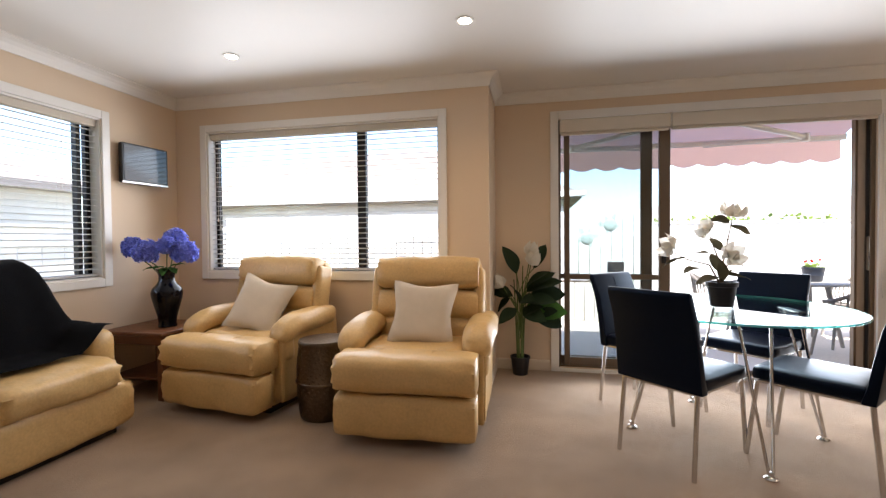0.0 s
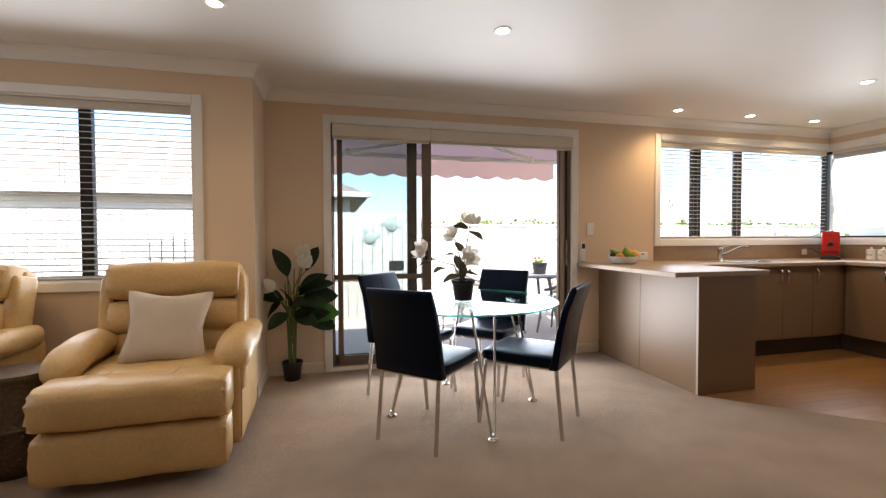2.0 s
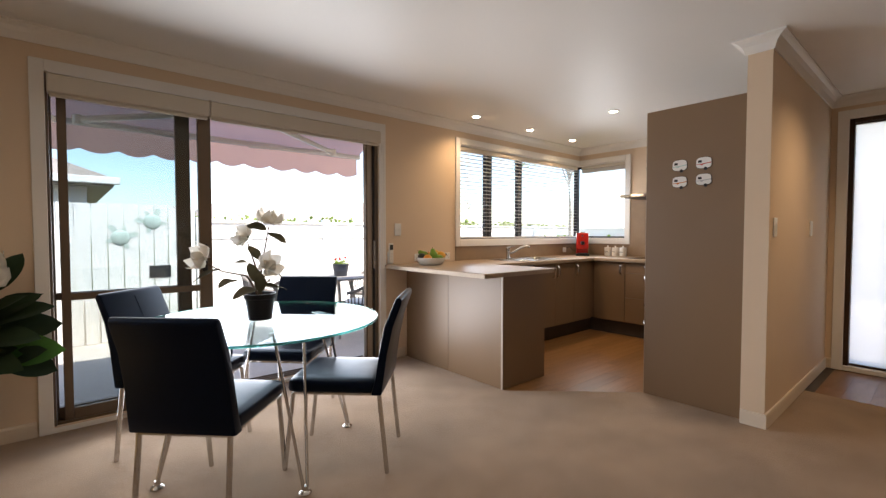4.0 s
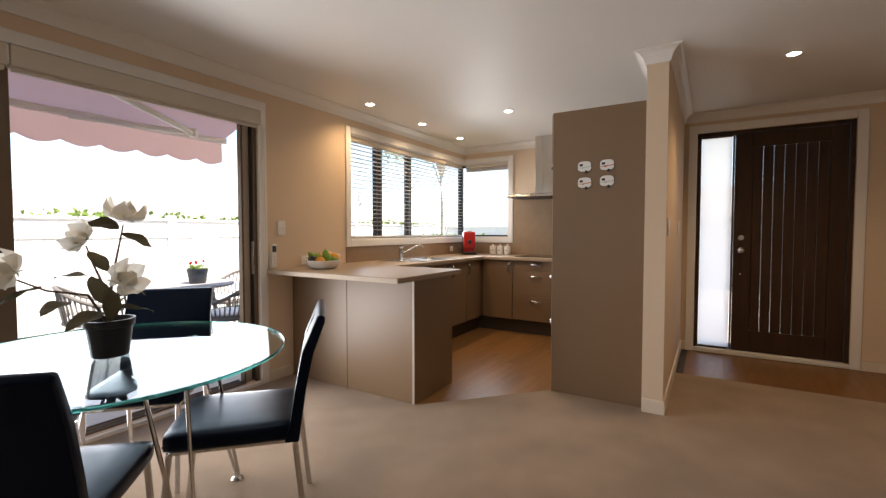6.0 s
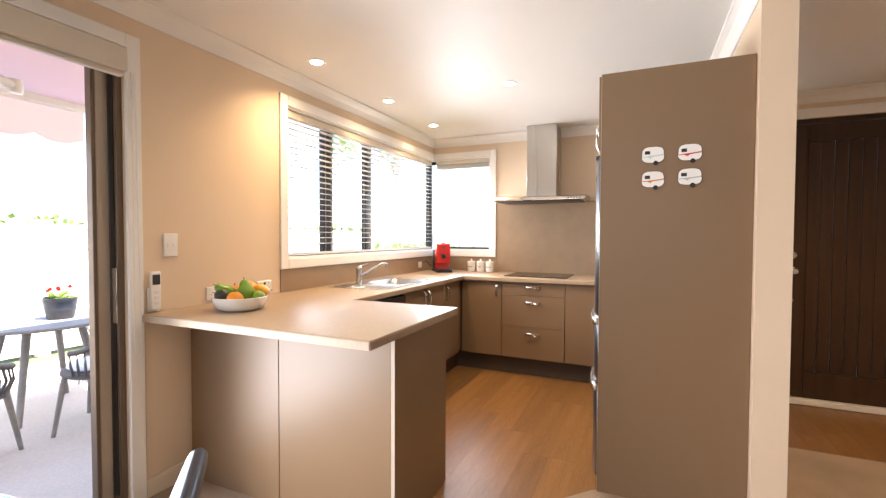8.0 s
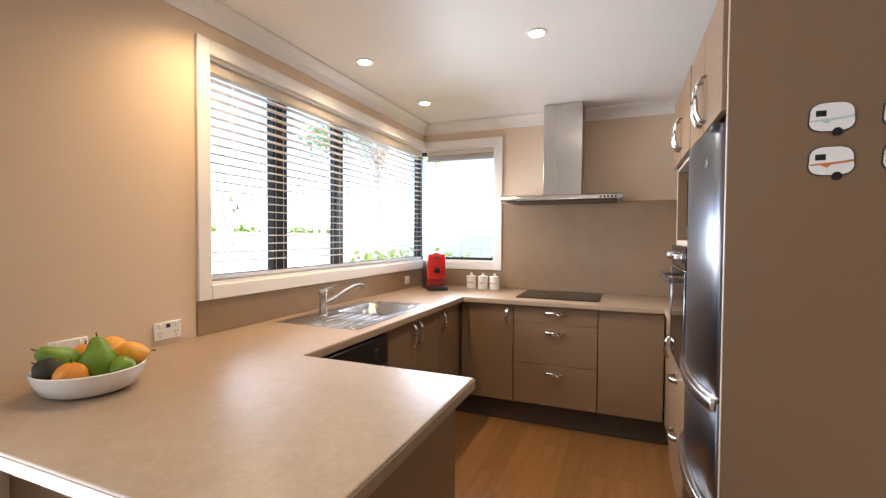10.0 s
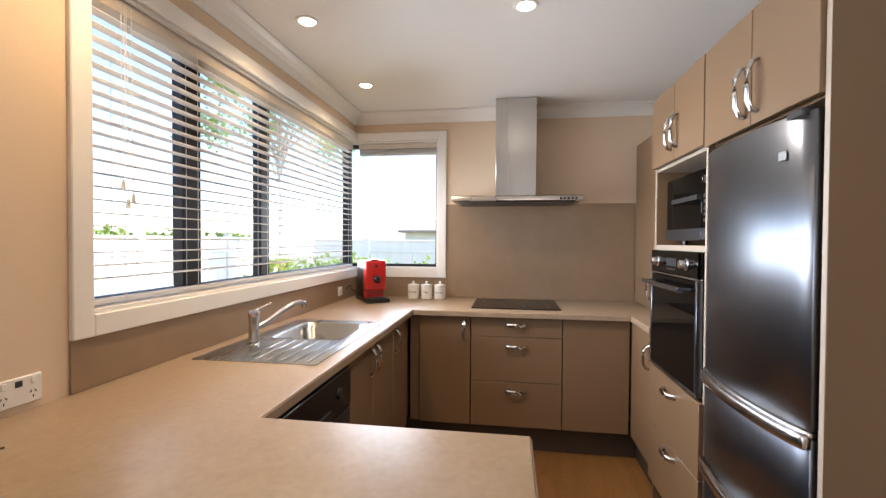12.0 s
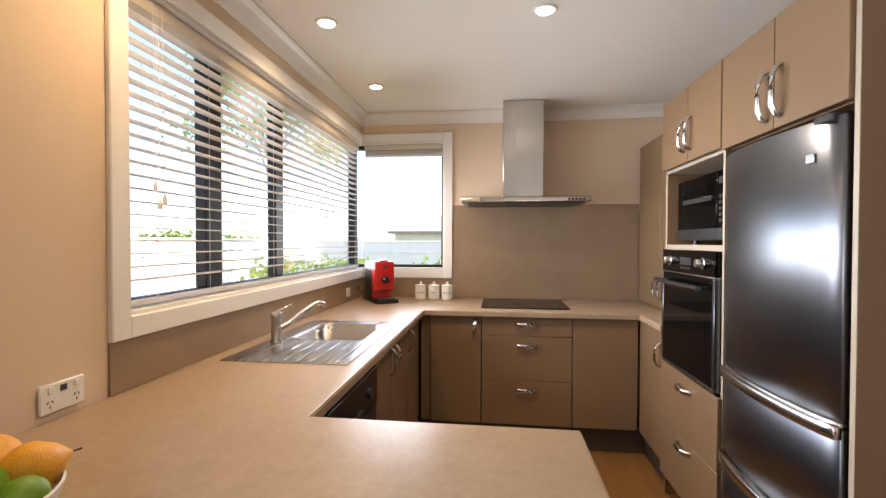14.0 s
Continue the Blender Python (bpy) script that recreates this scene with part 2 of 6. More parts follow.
def prism(outline, lo, hi, axis='z', bevel=0.0, bm=None, seg=1):
    """Pushes a flat outline out along an axis from lo to hi."""
    out = bm or bmesh.new()
    b = bmesh.new()
    place = {'z': lambda p, q, h: (p, q, h), 'y': lambda p, q, h: (p, h, q), 'x': lambda p, q, h: (h, p, q)}[axis]
    lower = [b.verts.new(place(p, q, lo)) for p, q in outline]
    upper = [b.verts.new(place(p, q, hi)) for p, q in outline]
    n = len(outline)
    b.faces.new(lower[::-1])
    b.faces.new(upper)
    for i in range(n):
        j = (i + 1) % n
        b.faces.new((lower[i], lower[j], upper[j], upper[i]))
    bmesh.ops.recalc_face_normals(b, faces=b.faces[:])
    if bevel:
        edges = [e for e in b.edges if len(e.link_faces) == 2 and e.calc_face_angle(0) > 0.5]
        bmesh.ops.bevel(b, geom=edges, offset=bevel, segments=seg, affect='EDGES', profile=0.6)
    return merge(out, b)


def cushion(x0, y0, z0, x1, y1, z1, round_=0.4, puff=0.0, n=10, wrinkle=0.0, seed=0):
    """A soft block: superellipsoid-rounded box, puffed in the middle, with slight wrinkles."""
    b = bmesh.new()
    bmesh.ops.create_cube(b, size=2.0)
    bmesh.ops.subdivide_edges(b, edges=b.edges[:], cuts=n - 1, use_grid_fill=True)
    e = round_
    c = Vector(((x0 + x1) / 2, (y0 + y1) / 2, (z0 + z1) / 2))
    h = Vector(((x1 - x0) / 2, (y1 - y0) / 2, (z1 - z0) / 2))
    r = e * min(h)
    for v in b.verts:
        p = Vector((v.co.x * h.x, v.co.y * h.y, v.co.z * h.z))
        q = Vector([max(-(h[i] - r), min(h[i] - r, p[i])) for i in range(3)])
        d = p - q
        if d.length > 1e-6:
            p = q + d.normalized() * r
        if puff:
            fx, fy, fz = (1 - min(1, abs(p[i] / h[i])) ** 2 for i in range(3))
            p += Vector((math.copysign(puff * fy * fz, p.x) if abs(p.x) > h.x * 0.5 else 0,
                         math.copysign(puff * fx * fz, p.y) if abs(p.y) > h.y * 0.5 else 0,
                         math.copysign(puff * fx * fy, p.z) if abs(p.z) > h.z * 0.5 else 0))
        if wrinkle:
            p += noise.noise_vector((p + c) * 7 + Vector((seed, seed, 0))) * wrinkle + noise.noise_vector((p + c) * 26 + Vector((seed, 0, seed))) * wrinkle * 0.3
        v.co = p + c
    return b


def bolster(y0, z0, y1, z1, w, power=3.2, pleat=0.007, seed=0, n=30, m=None):
    """A padded roll along x, from -w to w, with flat gathered ends; y0..y1 and z0..z1 bound its section."""
    bm = bmesh.new()
    cy, cz, hy, hz = (y0 + y1) / 2, (z0 + z1) / 2, (y1 - y0) / 2, (z1 - z0) / 2
    rings = []
    k = 28
    for i in range(n + 1):
        u = math.sin(math.pi / 2 * (2 * i / n - 1))
        f = 1 - 0.13 * abs(u) ** 14
        ring = []
        for j in range(k):
            a = 2 * math.pi * j / k
            c, d = math.cos(a), math.sin(a)
            gather = pleat * max(0.0, abs(u) - 0.80) / 0.20 * math.sin(j * 2.9 + seed)
            soft = 0.006 * noise.noise(Vector((u * w * 6, c * 1.4, d * 1.4 + seed))) + 0.0035 * noise.noise(Vector((u * w * 15, c * 3, d * 3 + seed)))
            q = f + (gather + soft) / min(hy, hz)
            ring.append(bm.verts.new((u * w, cy + hy * q * math.copysign(abs(c) ** (2 / power), c), cz + hz * q * math.copysign(abs(d) ** (2 / power), d))))
        rings.append(ring)
    for a, b in zip(rings, rings[1:]):
        for j in range(k):
            bm.faces.new((a[j], b[j], b[(j + 1) % k], a[(j + 1) % k]))
    bm.faces.new(rings[0])
    bm.faces.new(rings[-1][::-1])
    bmesh.ops.recalc_face_normals(bm, faces=bm.faces[:])
    if m is not None:
        bmesh.ops.transform(bm, matrix=m, verts=bm.verts[:])
    return bm


def link(name, bm, material, parent=None, label="", smooth=None):
    bmesh.ops.recalc_face_normals(bm, faces=bm.faces[:])
    me = bpy.data.meshes.new(name)
    bm.to_mesh(me)
    bm.free()
    me.materials.append(material)
    if smooth:
        me.polygons.foreach_set("use_smooth", [True] * len(me.polygons))
        me.set_sharp_from_angle(angle=radians(smooth))
    ob = new(name, me)
    ob.parent = parent
    if label:
        ob["label"] = label
    return ob


def part(name, bm, material, parent, label="", smooth=40):
    """One mesh under a thing or under a part."""
    return link(name, bm, material, parent, label, smooth)


def again(name, source, parent, m):
    """A further piece on the mesh of an earlier one."""
    ob = new(name, source.data)
    ob.parent = parent
    ob.matrix_basis = m
    return ob


def thing(name, m, label, category, group=""):
    """An empty at the base of a thing, that carries its parts."""
    ob = new(name)
    ob.empty_display_size = 0.1
    ob.matrix_basis = m
    return tagged(ob, label, category, group)


def structure(name, bm, material, label, category, smooth=None, parent=None):
    ob = link(name, bm, material, parent, "", smooth)
    return tagged(ob, label, category, kind="structure")

# ---- the shell ----
H = 2.40
XL, XC, XE, XD = -2.71, 0.09, 6.315, 5.89      # left wall, step in the wall, kitchen end wall, front door wall
YW, YD, YS = 4.165, 4.695, -1.7                # window wall, sliding door wall, wall behind
T = 0.16
PX0, PY0, PY1 = 3.945, 1.905, 2.035             # stub wall between kitchen and entry


def wall(name, axis, at, thick, a0, a1, holes, label, z1=H):
    """A wall along an axis from a0 to a1 with holes (b0, b1, z0, z1) through it; at is its face in the room."""
    bm = bmesh.new()
    lo, hi = min(at, at + thick), max(at, at + thick)

    def piece(p0, p1, q0, q1):
        if p1 - p0 < 1e-4 or q1 - q0 < 1e-4:
            return
        if axis == 'x':
            box(p0, lo, q0, p1, hi, q1, bm=bm)
        else:
            box(lo, p0, q0, hi, p1, q1, bm=bm)
    p = a0
    for b0, b1, q0, q1 in sorted(holes):
        piece(p, b0, 0, z1)
        piece(b0, b1, 0, q0)
        piece(b0, b1, q1, z1)
        p = b1
    piece(p, a1, 0, z1)
    return structure(name, bm, PAINT, label, "wall")


# openings: clear holes inside the white trims
W1 = (-2.39, -0.30, 0.878, 2.10)
W0 = (1.75, 3.46, 0.876, 2.057)
SD = (0.629, 2.941, 0.03, 2.16)
KW = (3.973, XE + T, 1.136, 2.176)
KW2 = (4.005, YD, 1.136, 2.176)
FD = (0.585, 1.785, 0.03, 2.20)

wall("wall_left", 'y', XL, -T, YS - T, YW + T, [W0], "warm beige painted wall with a wide window")
wall("wall_window", 'x', YW, T, XL, XC - T, [W1], "warm beige painted wall with a wide window")
wall("wall_step", 'y', XC, -T, YW, YD + T, [], "short beige return where the room steps out")
wall("wall_door", 'x', YD, T, XC, XE + T, [SD, KW], "warm beige painted wall with sliding door and corner window")
wall("wall_kitchen_end", 'y', XE, T, PY0, YD, [KW2], "warm beige painted end wall of the kitchen")
wall("wall_stub", 'x', PY0, PY1 - PY0, PX0, XE, [], "thin beige wall between kitchen and entry")
wall("wall_entry", 'y', XD, T, YS - T, PY0, [FD], "beige painted wall round the front door")
# Unseen wall, added to close the room behind the camera.
wall("wall_back", 'x', YS, -T, XL, XD, [], "unseen beige wall added to close the room")

structure("ceiling", box(XL - T, YS - T, H, XE + T, YD + T, H + 0.15), CEIL, "smooth off-white painted ceiling", "ceiling")


def sweep(path, profile, closed, bm=None):
    """Runs a moulding's profile (distance from the wall, height) along a line of wall corners; the room lies to the left."""
    bm = bm or bmesh.new()
    pts = [Vector(p) for p in path]
    n = len(pts)
    rings = []
    for i, p in enumerate(pts):
        a = (p - pts[i - 1]).normalized() if closed or i > 0 else None
        b = (pts[(i + 1) % n] - p).normalized() if closed or i < n - 1 else None
        a, b = a or b, b or a
        na, nb = Vector((-a.y, a.x)), Vector((-b.y, b.x))
        m = (na + nb)
        m = m / max(m.dot(na), 0.2)
        rings.append([bm.verts.new((p.x + m.x * d, p.y + m.y * d, z)) for d, z in profile])
    for i in range(n if closed else n - 1):
        r, q = rings[i], rings[(i + 1) % n]
        for k in range(len(profile)):
            j = (k + 1) % len(profile)
            bm.faces.new((r[k], r[j], q[j], q[k]))
    if not closed:
        bm.faces.new(rings[0])
        bm.faces.new(rings[-1][::-1])
    return bm


room_line = [(XL, YS), (XD, YS), (XD, PY0), (PX0, PY0), (PX0, PY1), (XE, PY1), (XE, YD), (XC, YD), (XC, YW), (XL, YW)]
cove = [(0.0, H - 0.088), (0.010, H - 0.088), (0.014, H - 0.072), (0.024, H - 0.045), (0.042, H - 0.024), (0.062, H - 0.013), (0.075, H - 0.010), (0.075, H), (0.0, H)]
structure("cornice", sweep(room_line, cove, True), TRIM, "white coved plaster cornice", "cornice")
skirt = [(0.0, 0.0), (0.013, 0.0), (0.013, 0.075), (0.009, 0.088), (0.0, 0.09)]
sk = sweep([(XD, 1.846), (XD, PY0), (PX0, PY0), (PX0, PY1 - 0.002)], skirt, False)
sweep([(3.232, YD), (3.012, YD)], skirt, False, sk)
sweep([(0.552, YD), (XC, YD), (XC, YW), (XL, YW), (XL, YS), (XD, YS), (XD, 0.508)], skirt, False, sk)
structure("baseboard", sk, SKIRT, "low beige painted skirting board", "baseboard")

# floors: carpet lies over the edge of the vinyl
cp = prism([(XL - T, YS - T), (4.985, YS - T), (4.985, PY0 + 0.05), (4.01, PY0 + 0.05), (4.01, 2.685), (3.24, 3.395), (3.24, YD + 0.02), (XL - T, YD + 0.02)], -0.0035, 0.0)
structure("floor_carpet", cp, CARPET, "short beige wool carpet, lightly worn", "carpet")
sub = box(XL - T, YS - T, -0.12, XE + T, YD + T, -0.0125)
vinyl = structure("floor_vinyl", sub, KICK, "oak-look vinyl planks in kitchen and entry", "floor")


def architrave(name, axis, at, out, b0, b1, z0, z1, wide, sides, label, deep=0.018):
    """White trim round an opening, on the face of the wall; sides from 'l', 'r', 't', 'b'."""
    bm = bmesh.new()

    def bar(p0, p1, q0, q1):
        lo, hi = min(at, at + out * deep), max(at, at + out * deep)
        if axis == 'x':
            box(p0, lo, q0, p1, hi, q1, 0.003, bm)
        else:
            box(lo, p0, q0, hi, p1, q1, 0.003, bm)
    zb = z0 - wide if 'b' in sides else z0
    zt = z1 + wide if 't' in sides else z1
    if 'l' in sides:
        bar(b0 - wide, b0, zb, zt)
    if 'r' in sides:
        bar(b1, b1 + wide, zb, zt)
    if 't' in sides:
        bar(b0, b1, z1, zt)
    if 'b' in sides:
        bar(b0, b1, zb, z0)
    return structure(name, bm, TRIM, label, "trim")


def reveal(name, axis, at, depth, b0, b1, z0, z1, sides, label, material):
    """A liner board inside an opening."""
    bm = bmesh.new()
    t = 0.012
    lo, hi = min(at, at + depth), max(at, at + depth)

    def bar(p0, p1, q0, q1):
        if axis == 'x':
            box(p0, lo, q0, p1, hi, q1, bm=bm)
        else:
            box(lo, p0, q0, hi, p1, q1, bm=bm)
    if 't' in sides:
        bar(b0, b1, z1 - t, z1)
    if 'b' in sides:
        bar(b0, b1, z0, z0 + t)
    if 'l' in sides:
        bar(b0, b0 + t, z0 + t, z1 - t)
    if 'r' in sides:
        bar(b1 - t, b1, z0 + t, z1 - t)
    return structure(name, bm, material, label, "trim")


architrave("trim_window_living", 'x', YW, -1, W1[0], W1[1], W1[2], W1[3], 0.062, "lrtb", "white painted window architrave")
architrave("trim_window_left", 'y', XL, 1, W0[0], W0[1], W0[2], W0[3], 0.062, "lrtb", "white painted window architrave")
architrave("trim_sliding_door", 'x', YD, -1, SD[0], SD[1], 0.0, SD[3], 0.068, "lrt", "white painted door architrave")
architrave("trim_window_kitchen", 'x', YD, -1, KW[0], XE - 0.0205, KW[2], KW[3], 0.068, "ltb", "white painted corner window architrave")
architrave("trim_window_end", 'y', XE, -1, KW2[0], YD - 0.0015, KW2[2], KW2[3], 0.068, "ltb", "white painted corner window architrave")
architrave("trim_front_door", 'y', XD, -1, FD[0], FD[1], 0.0, FD[3], 0.075, "lrt", "white painted front door architrave")
reveal("liner_window_living", 'x', YW - 0.001, T * 0.55, *W1, "lrtb", "white window liner", TRIM)
reveal("liner_window_left", 'y', XL + 0.001, -T * 0.55, *W0, "lrtb", "white window liner", TRIM)
reveal("liner_window_kitchen", 'x', YD - 0.001, T * 0.55, KW[0], XE + T * 0.3, KW[2], KW[3], "ltb", "white window liner", TRIM)
reveal("liner_window_end", 'y', XE - 0.001, T * 0.55, KW2[0], YD - 0.003, KW2[2] + 0.002, KW2[3] - 0.002, "ltb", "white window liner", TRIM)


def window(name, axis, at, b0, b1, z0, z1, mullions, label, end=(True, True)):
    """An aluminium window: a frame, uprights, panes. at: the plane of the glass. Mullions: (centre, width)."""
    root = tagged(new(name), label, "window", kind="structure")
    d = 0.022

    def bar(nm, p0, p1, q0, q1, mt, dd=d, label=""):
        if axis == 'x':
            b = box(p0, at - dd, q0, p1, at + dd, q1, 0.003)
        else:
            b = box(at - dd, p0, q0, at + dd, p1, q1, 0.003)
        return part(nm, b, mt, root, label)
    f = 0.035
    bar("frame_top", b0, b1, z1 - f, z1, ALU_D)
    bar("frame_bottom", b0, b1, z0, z0 + f, ALU_D)
    stops = []
    if end[0]:
        bar("frame_side", b0, b0 + f, z0 + f, z1 - f, ALU_D)
    if end[1]:
        bar("frame_side", b1 - f, b1, z0 + f, z1 - f, ALU_D)
    p = b0
    for c, w in list(mullions) + [(b1, 0)]:
        if w:
            bar("mullion", c - w / 2, c + w / 2, z0 + f, z1 - f, ALU_D, d + 0.004)
        g = bar("pane", p + 0.01, c - 0.01, z0 + 0.02, z1 - 0.02, GLASS, 0.003)
        g.visible_shadow = False
        p = c
    return root


window("window_1", 'x', YW + 0.115, W1[0], W1[1], W1[2], W1[3], [(-0.985, 0.075)], "wide bronze aluminium window with two panes")
window("window_2", 'y', XL - 0.115, W0[0], W0[1], W0[2], W0[3], [(2.6, 0.075), (3.37, 0.03)], "wide bronze aluminium window with blind")
window("window_3", 'x', YD + 0.115, KW[0], XE + 0.115, KW[2], KW[3], [(4.527, 0.11), (5.10, 0.085)], "bronze aluminium kitchen corner window", (True, False))
window("window_4", 'y', XE + 0.115, KW2[0], YD + 0.115, KW2[2], KW2[3], [(YD + 0.115, 0.07)], "bronze aluminium end pane of the corner window", (True, False))

# sliding door: outer fixed panel, inner leaf slid open over it
root = tagged(new("door_1"), "bronze aluminium sliding glass door, slid open", "sliding door", kind="structure")
x0, x1, z0, z1 = SD
fr = box(x0, YD + 0.015, z0, x0 + 0.012, YD + 0.15, z1, 0.003)
part("jamb", fr, ALU, root)
fr = box(x1 - 0.030, YD + 0.015, z0, x1, YD + 0.11, z1, 0.003)
box(x1 - 0.105, YD + 0.060, z0, x1 - 0.088, YD + 0.108, z1, 0.003, fr)
part("jamb", fr, ALU, root)
part("jamb_face", box(x1 - 0.0875, YD + 0.063, z0, x1 - 0.036, YD + 0.106, z1, 0.003), ALU_LIT, root, "bronze jamb face, daylight put into its paler colour")
part("jamb_seal", box(x1 - 0.034, YD + 0.03, z0 + 0.03, x1 - 0.029, YD + 0.058, z1 - 0.03), BLACKP, root)
part("head", box(x0 + 0.012, YD + 0.015, z1 - 0.05, x1 - 0.105, YD + 0.15, z1, 0.003), ALU, root)
sill = box(x0, YD - 0.016, 0.0, x1, YD + 0.15, z0 - 0.002, 0.002)
part("sill", sill, TRIM, root, "pale aluminium threshold")
for k in range(3):
    part("track", box(x0 + 0.013, YD + 0.035 + 0.045 * k, z0 - 0.001, x1 - 0.105, YD + 0.043 + 0.045 * k, z0 + 0.016), ALU, root)


def leaf(nm, y, a0, a1, stile, mid, pane):
    top = part(nm, box(a0, y - 0.018, z0 + 0.016, a0 + stile[0], y + 0.018, z1 - 0.05, 0.003), ALU, root)
    part("stile", box(a1 - stile[1], y - 0.018, z0 + 0.016, a1, y + 0.018, z1 - 0.05, 0.003), ALU, top)
    for q0, q1 in ((z0 + 0.016, z0 + 0.085), (mid - 0.022, mid + 0.022), (z1 - 0.11, z1 - 0.05)):
        part("rail", box(a0 + stile[0], y - 0.016, q0, a1 - stile[1], y + 0.016, q1, 0.003), ALU, top)
    for q0, q1 in ((z0 + 0.085, mid - 0.022), (mid + 0.022, z1 - 0.11)):
        g = part("pane", box(a0 + stile[0] - 0.005, y - 0.003, q0 - 0.004, a1 - stile[1] + 0.005, y + 0.003, q1 + 0.004), pane, top)
        g.visible_shadow = False
    return top


lf = leaf("sliding_leaf", YD + 0.055, 0.678, 1.525, (0.046, 0.085), 0.812, GLASS_T)
leaf("fixed_leaf", YD + 0.115, x0 + 0.013, 1.40, (0.012, 0.09), 0.812, GLASS_T)
hd = box(1.455, YD + 0.018, 0.93, 1.49, YD + 0.036, 1.13, 0.006)
part("pull_handle", hd, ALU_D, lf)
part("latch", box(x1 - 0.036, YD + 0.018, 0.88, x1 - 0.030, YD + 0.05, 1.14, 0.003), CHROME, root, "pale metal latch plate")

# front door
root = tagged(new("door_2"), "dark stained timber front door, shut, with frosted sidelight", "front door", kind="structure")
y0, y1, z0, z1 = FD
fx0, fx1 = XD + 0.012, XD + 0.11
part("door_frame", box(fx0, y0, z0, fx1, y0 + 0.035, z1, 0.003), WOOD_D, root)
part("door_frame", box(fx0, y1 - 0.035, z0, fx1, y1, z1, 0.003), WOOD_D, root)
part("door_frame", box(fx0, y0 + 0.035, z1 - 0.035, fx1, y1 - 0.035, z1, 0.003), WOOD_D, root)
part("door_frame", box(fx0, 1.466, z0 + 0.02, fx1, 1.482, z1 - 0.035, 0.003), WOOD_D, root)
part("threshold", box(XD - 0.016, y0, 0.0, fx1, y1, z0 + 0.012, 0.004), TRIM, root, "white threshold strip")
g = part("sidelight", box(XD + 0.055, 1.487, z0 + 0.03, XD + 0.061, 1.748, z1 - 0.037), FROST, root, "frosted white sidelight glass")
g.visible_shadow = False
for q0, q1 in ((z0 + 0.013, z0 + 0.03), (z1 - 0.05, z1 - 0.036)):
    part("glazing_bead", box(fx0 + 0.02, 1.487, q0, fx1 - 0.02, 1.748, q1), WOOD_D, root)
slab = box(XD + 0.03, y0 + 0.038, z0 + 0.014, XD + 0.07, y0 + 0.16, z1 - 0.038, 0.003)
lf = part("door_leaf", slab, WOOD_D, root)
part("door_stile", box(XD + 0.03, 1.32, z0 + 0.014, XD + 0.07, 1.463, z1 - 0.038, 0.003), WOOD_D, lf)
part("door_rail", box(XD + 0.03, y0 + 0.16, z0 + 0.014, XD + 0.07, 1.32, z0 + 0.22, 0.003), WOOD_D, lf)
part("door_rail", box(XD + 0.03, y0 + 0.16, z1 - 0.17, XD + 0.07, 1.32, z1 - 0.038, 0.003), WOOD_D, lf)
nb, wb = 7, (1.32 - (y0 + 0.16)) / 7
bd = None
for k in range(nb):
    m = Matrix.Translation((XD + 0.038, y0 + 0.16 + wb * (k + 0.5), 0))
    if bd is None:
        bd = part("board", box(0, -wb / 2 + 0.001, z0 + 0.22, 0.026, wb / 2 - 0.001, z1 - 0.17, 0.005), WOOD_D, lf)
        bd.matrix_basis = m
    else:
        again("board", bd, lf, m)


def turned_x(profile, x, y, z, n=20):
    """A turned knob whose axis points into the room, towards smaller x."""
    b = lathe(profile, n)
    bmesh.ops.transform(b, matrix=Matrix.Translation((x, y, z)) @ Matrix.Rotation(radians(-90), 4, 'Y'), verts=b.verts[:])
    return b


kn = [(0, 0), (0.030, 0), (0.030, 0.006), (0.012, 0.012), (0.012, 0.03), (0.024, 0.038), (0.027, 0.05), (0.020, 0.06), (0, 0.062)]
part("door_knob", turned_x(kn, XD + 0.03, 1.398, 1.032), CHROME, lf)
part("deadlock", turned_x([(0, 0), (0.027, 0), (0.027, 0.012), (0.02, 0.018), (0, 0.018)], XD + 0.03, 1.40, 1.155), CHROME, lf)
part("keyhole", turned_x([(0, 0), (0.009, 0), (0.009, 0.004), (0, 0.004)], XD + 0.03, 1.40, 0.802), CHROME, lf)


# blinds
def venetian(b0, b1, zt, zb, m, label, cords, tilt=1.5, pitch=0.0425, wide=0.048):
    """A slatted blind along local x, hung at m; local y points to the glass."""
    b = thing("venetian_blind", m, label, "blind", "slatted window blinds")
    part("headrail", box(b0, -0.026, zt - 0.05, b1, 0.026, zt, 0.002), BLINDCLOTH, b, "cream valance")
    n = int((zt - 0.055 - zb - 0.02) / pitch)
    s = Matrix.Rotation(radians(tilt), 4, 'X')
    base = bmesh.new()
    arc = [(-0.5, 0.0), (-0.25, 0.0012), (0, 0.0016), (0.25, 0.0012), (0.5, 0.0)]
    prism([(y * wide, z) for y, z in arc] + [(y * wide, z - 0.0022) for y, z in arc[::-1]], b0 + 0.004, b1 - 0.004, 'x', bm=base)
    first = None
    for k in range(n):
        mm = Matrix.Translation((0, 0, zt - 0.075 - k * pitch)) @ s
        if first is None:
            first = part("slat", base, SLAT, b, smooth=30)
            first.matrix_basis = mm
        else:
            again("slat", first, b, mm)
    part("bottom_rail", box(b0 + 0.004, -0.024, zb, b1 - 0.004, 0.024, zb + 0.016, 0.003), SLAT, b)
    for c in cords:
        cd = tube([(c, -0.027, zb + 0.01), (c, -0.027, zt - 0.02)], 0.0011, 5)
        tube([(c, 0.027, zb + 0.01), (c, 0.027, zt - 0.02)], 0.0011, 5, cd)
        part("ladder_cord", cd, CORD, b)
    return b


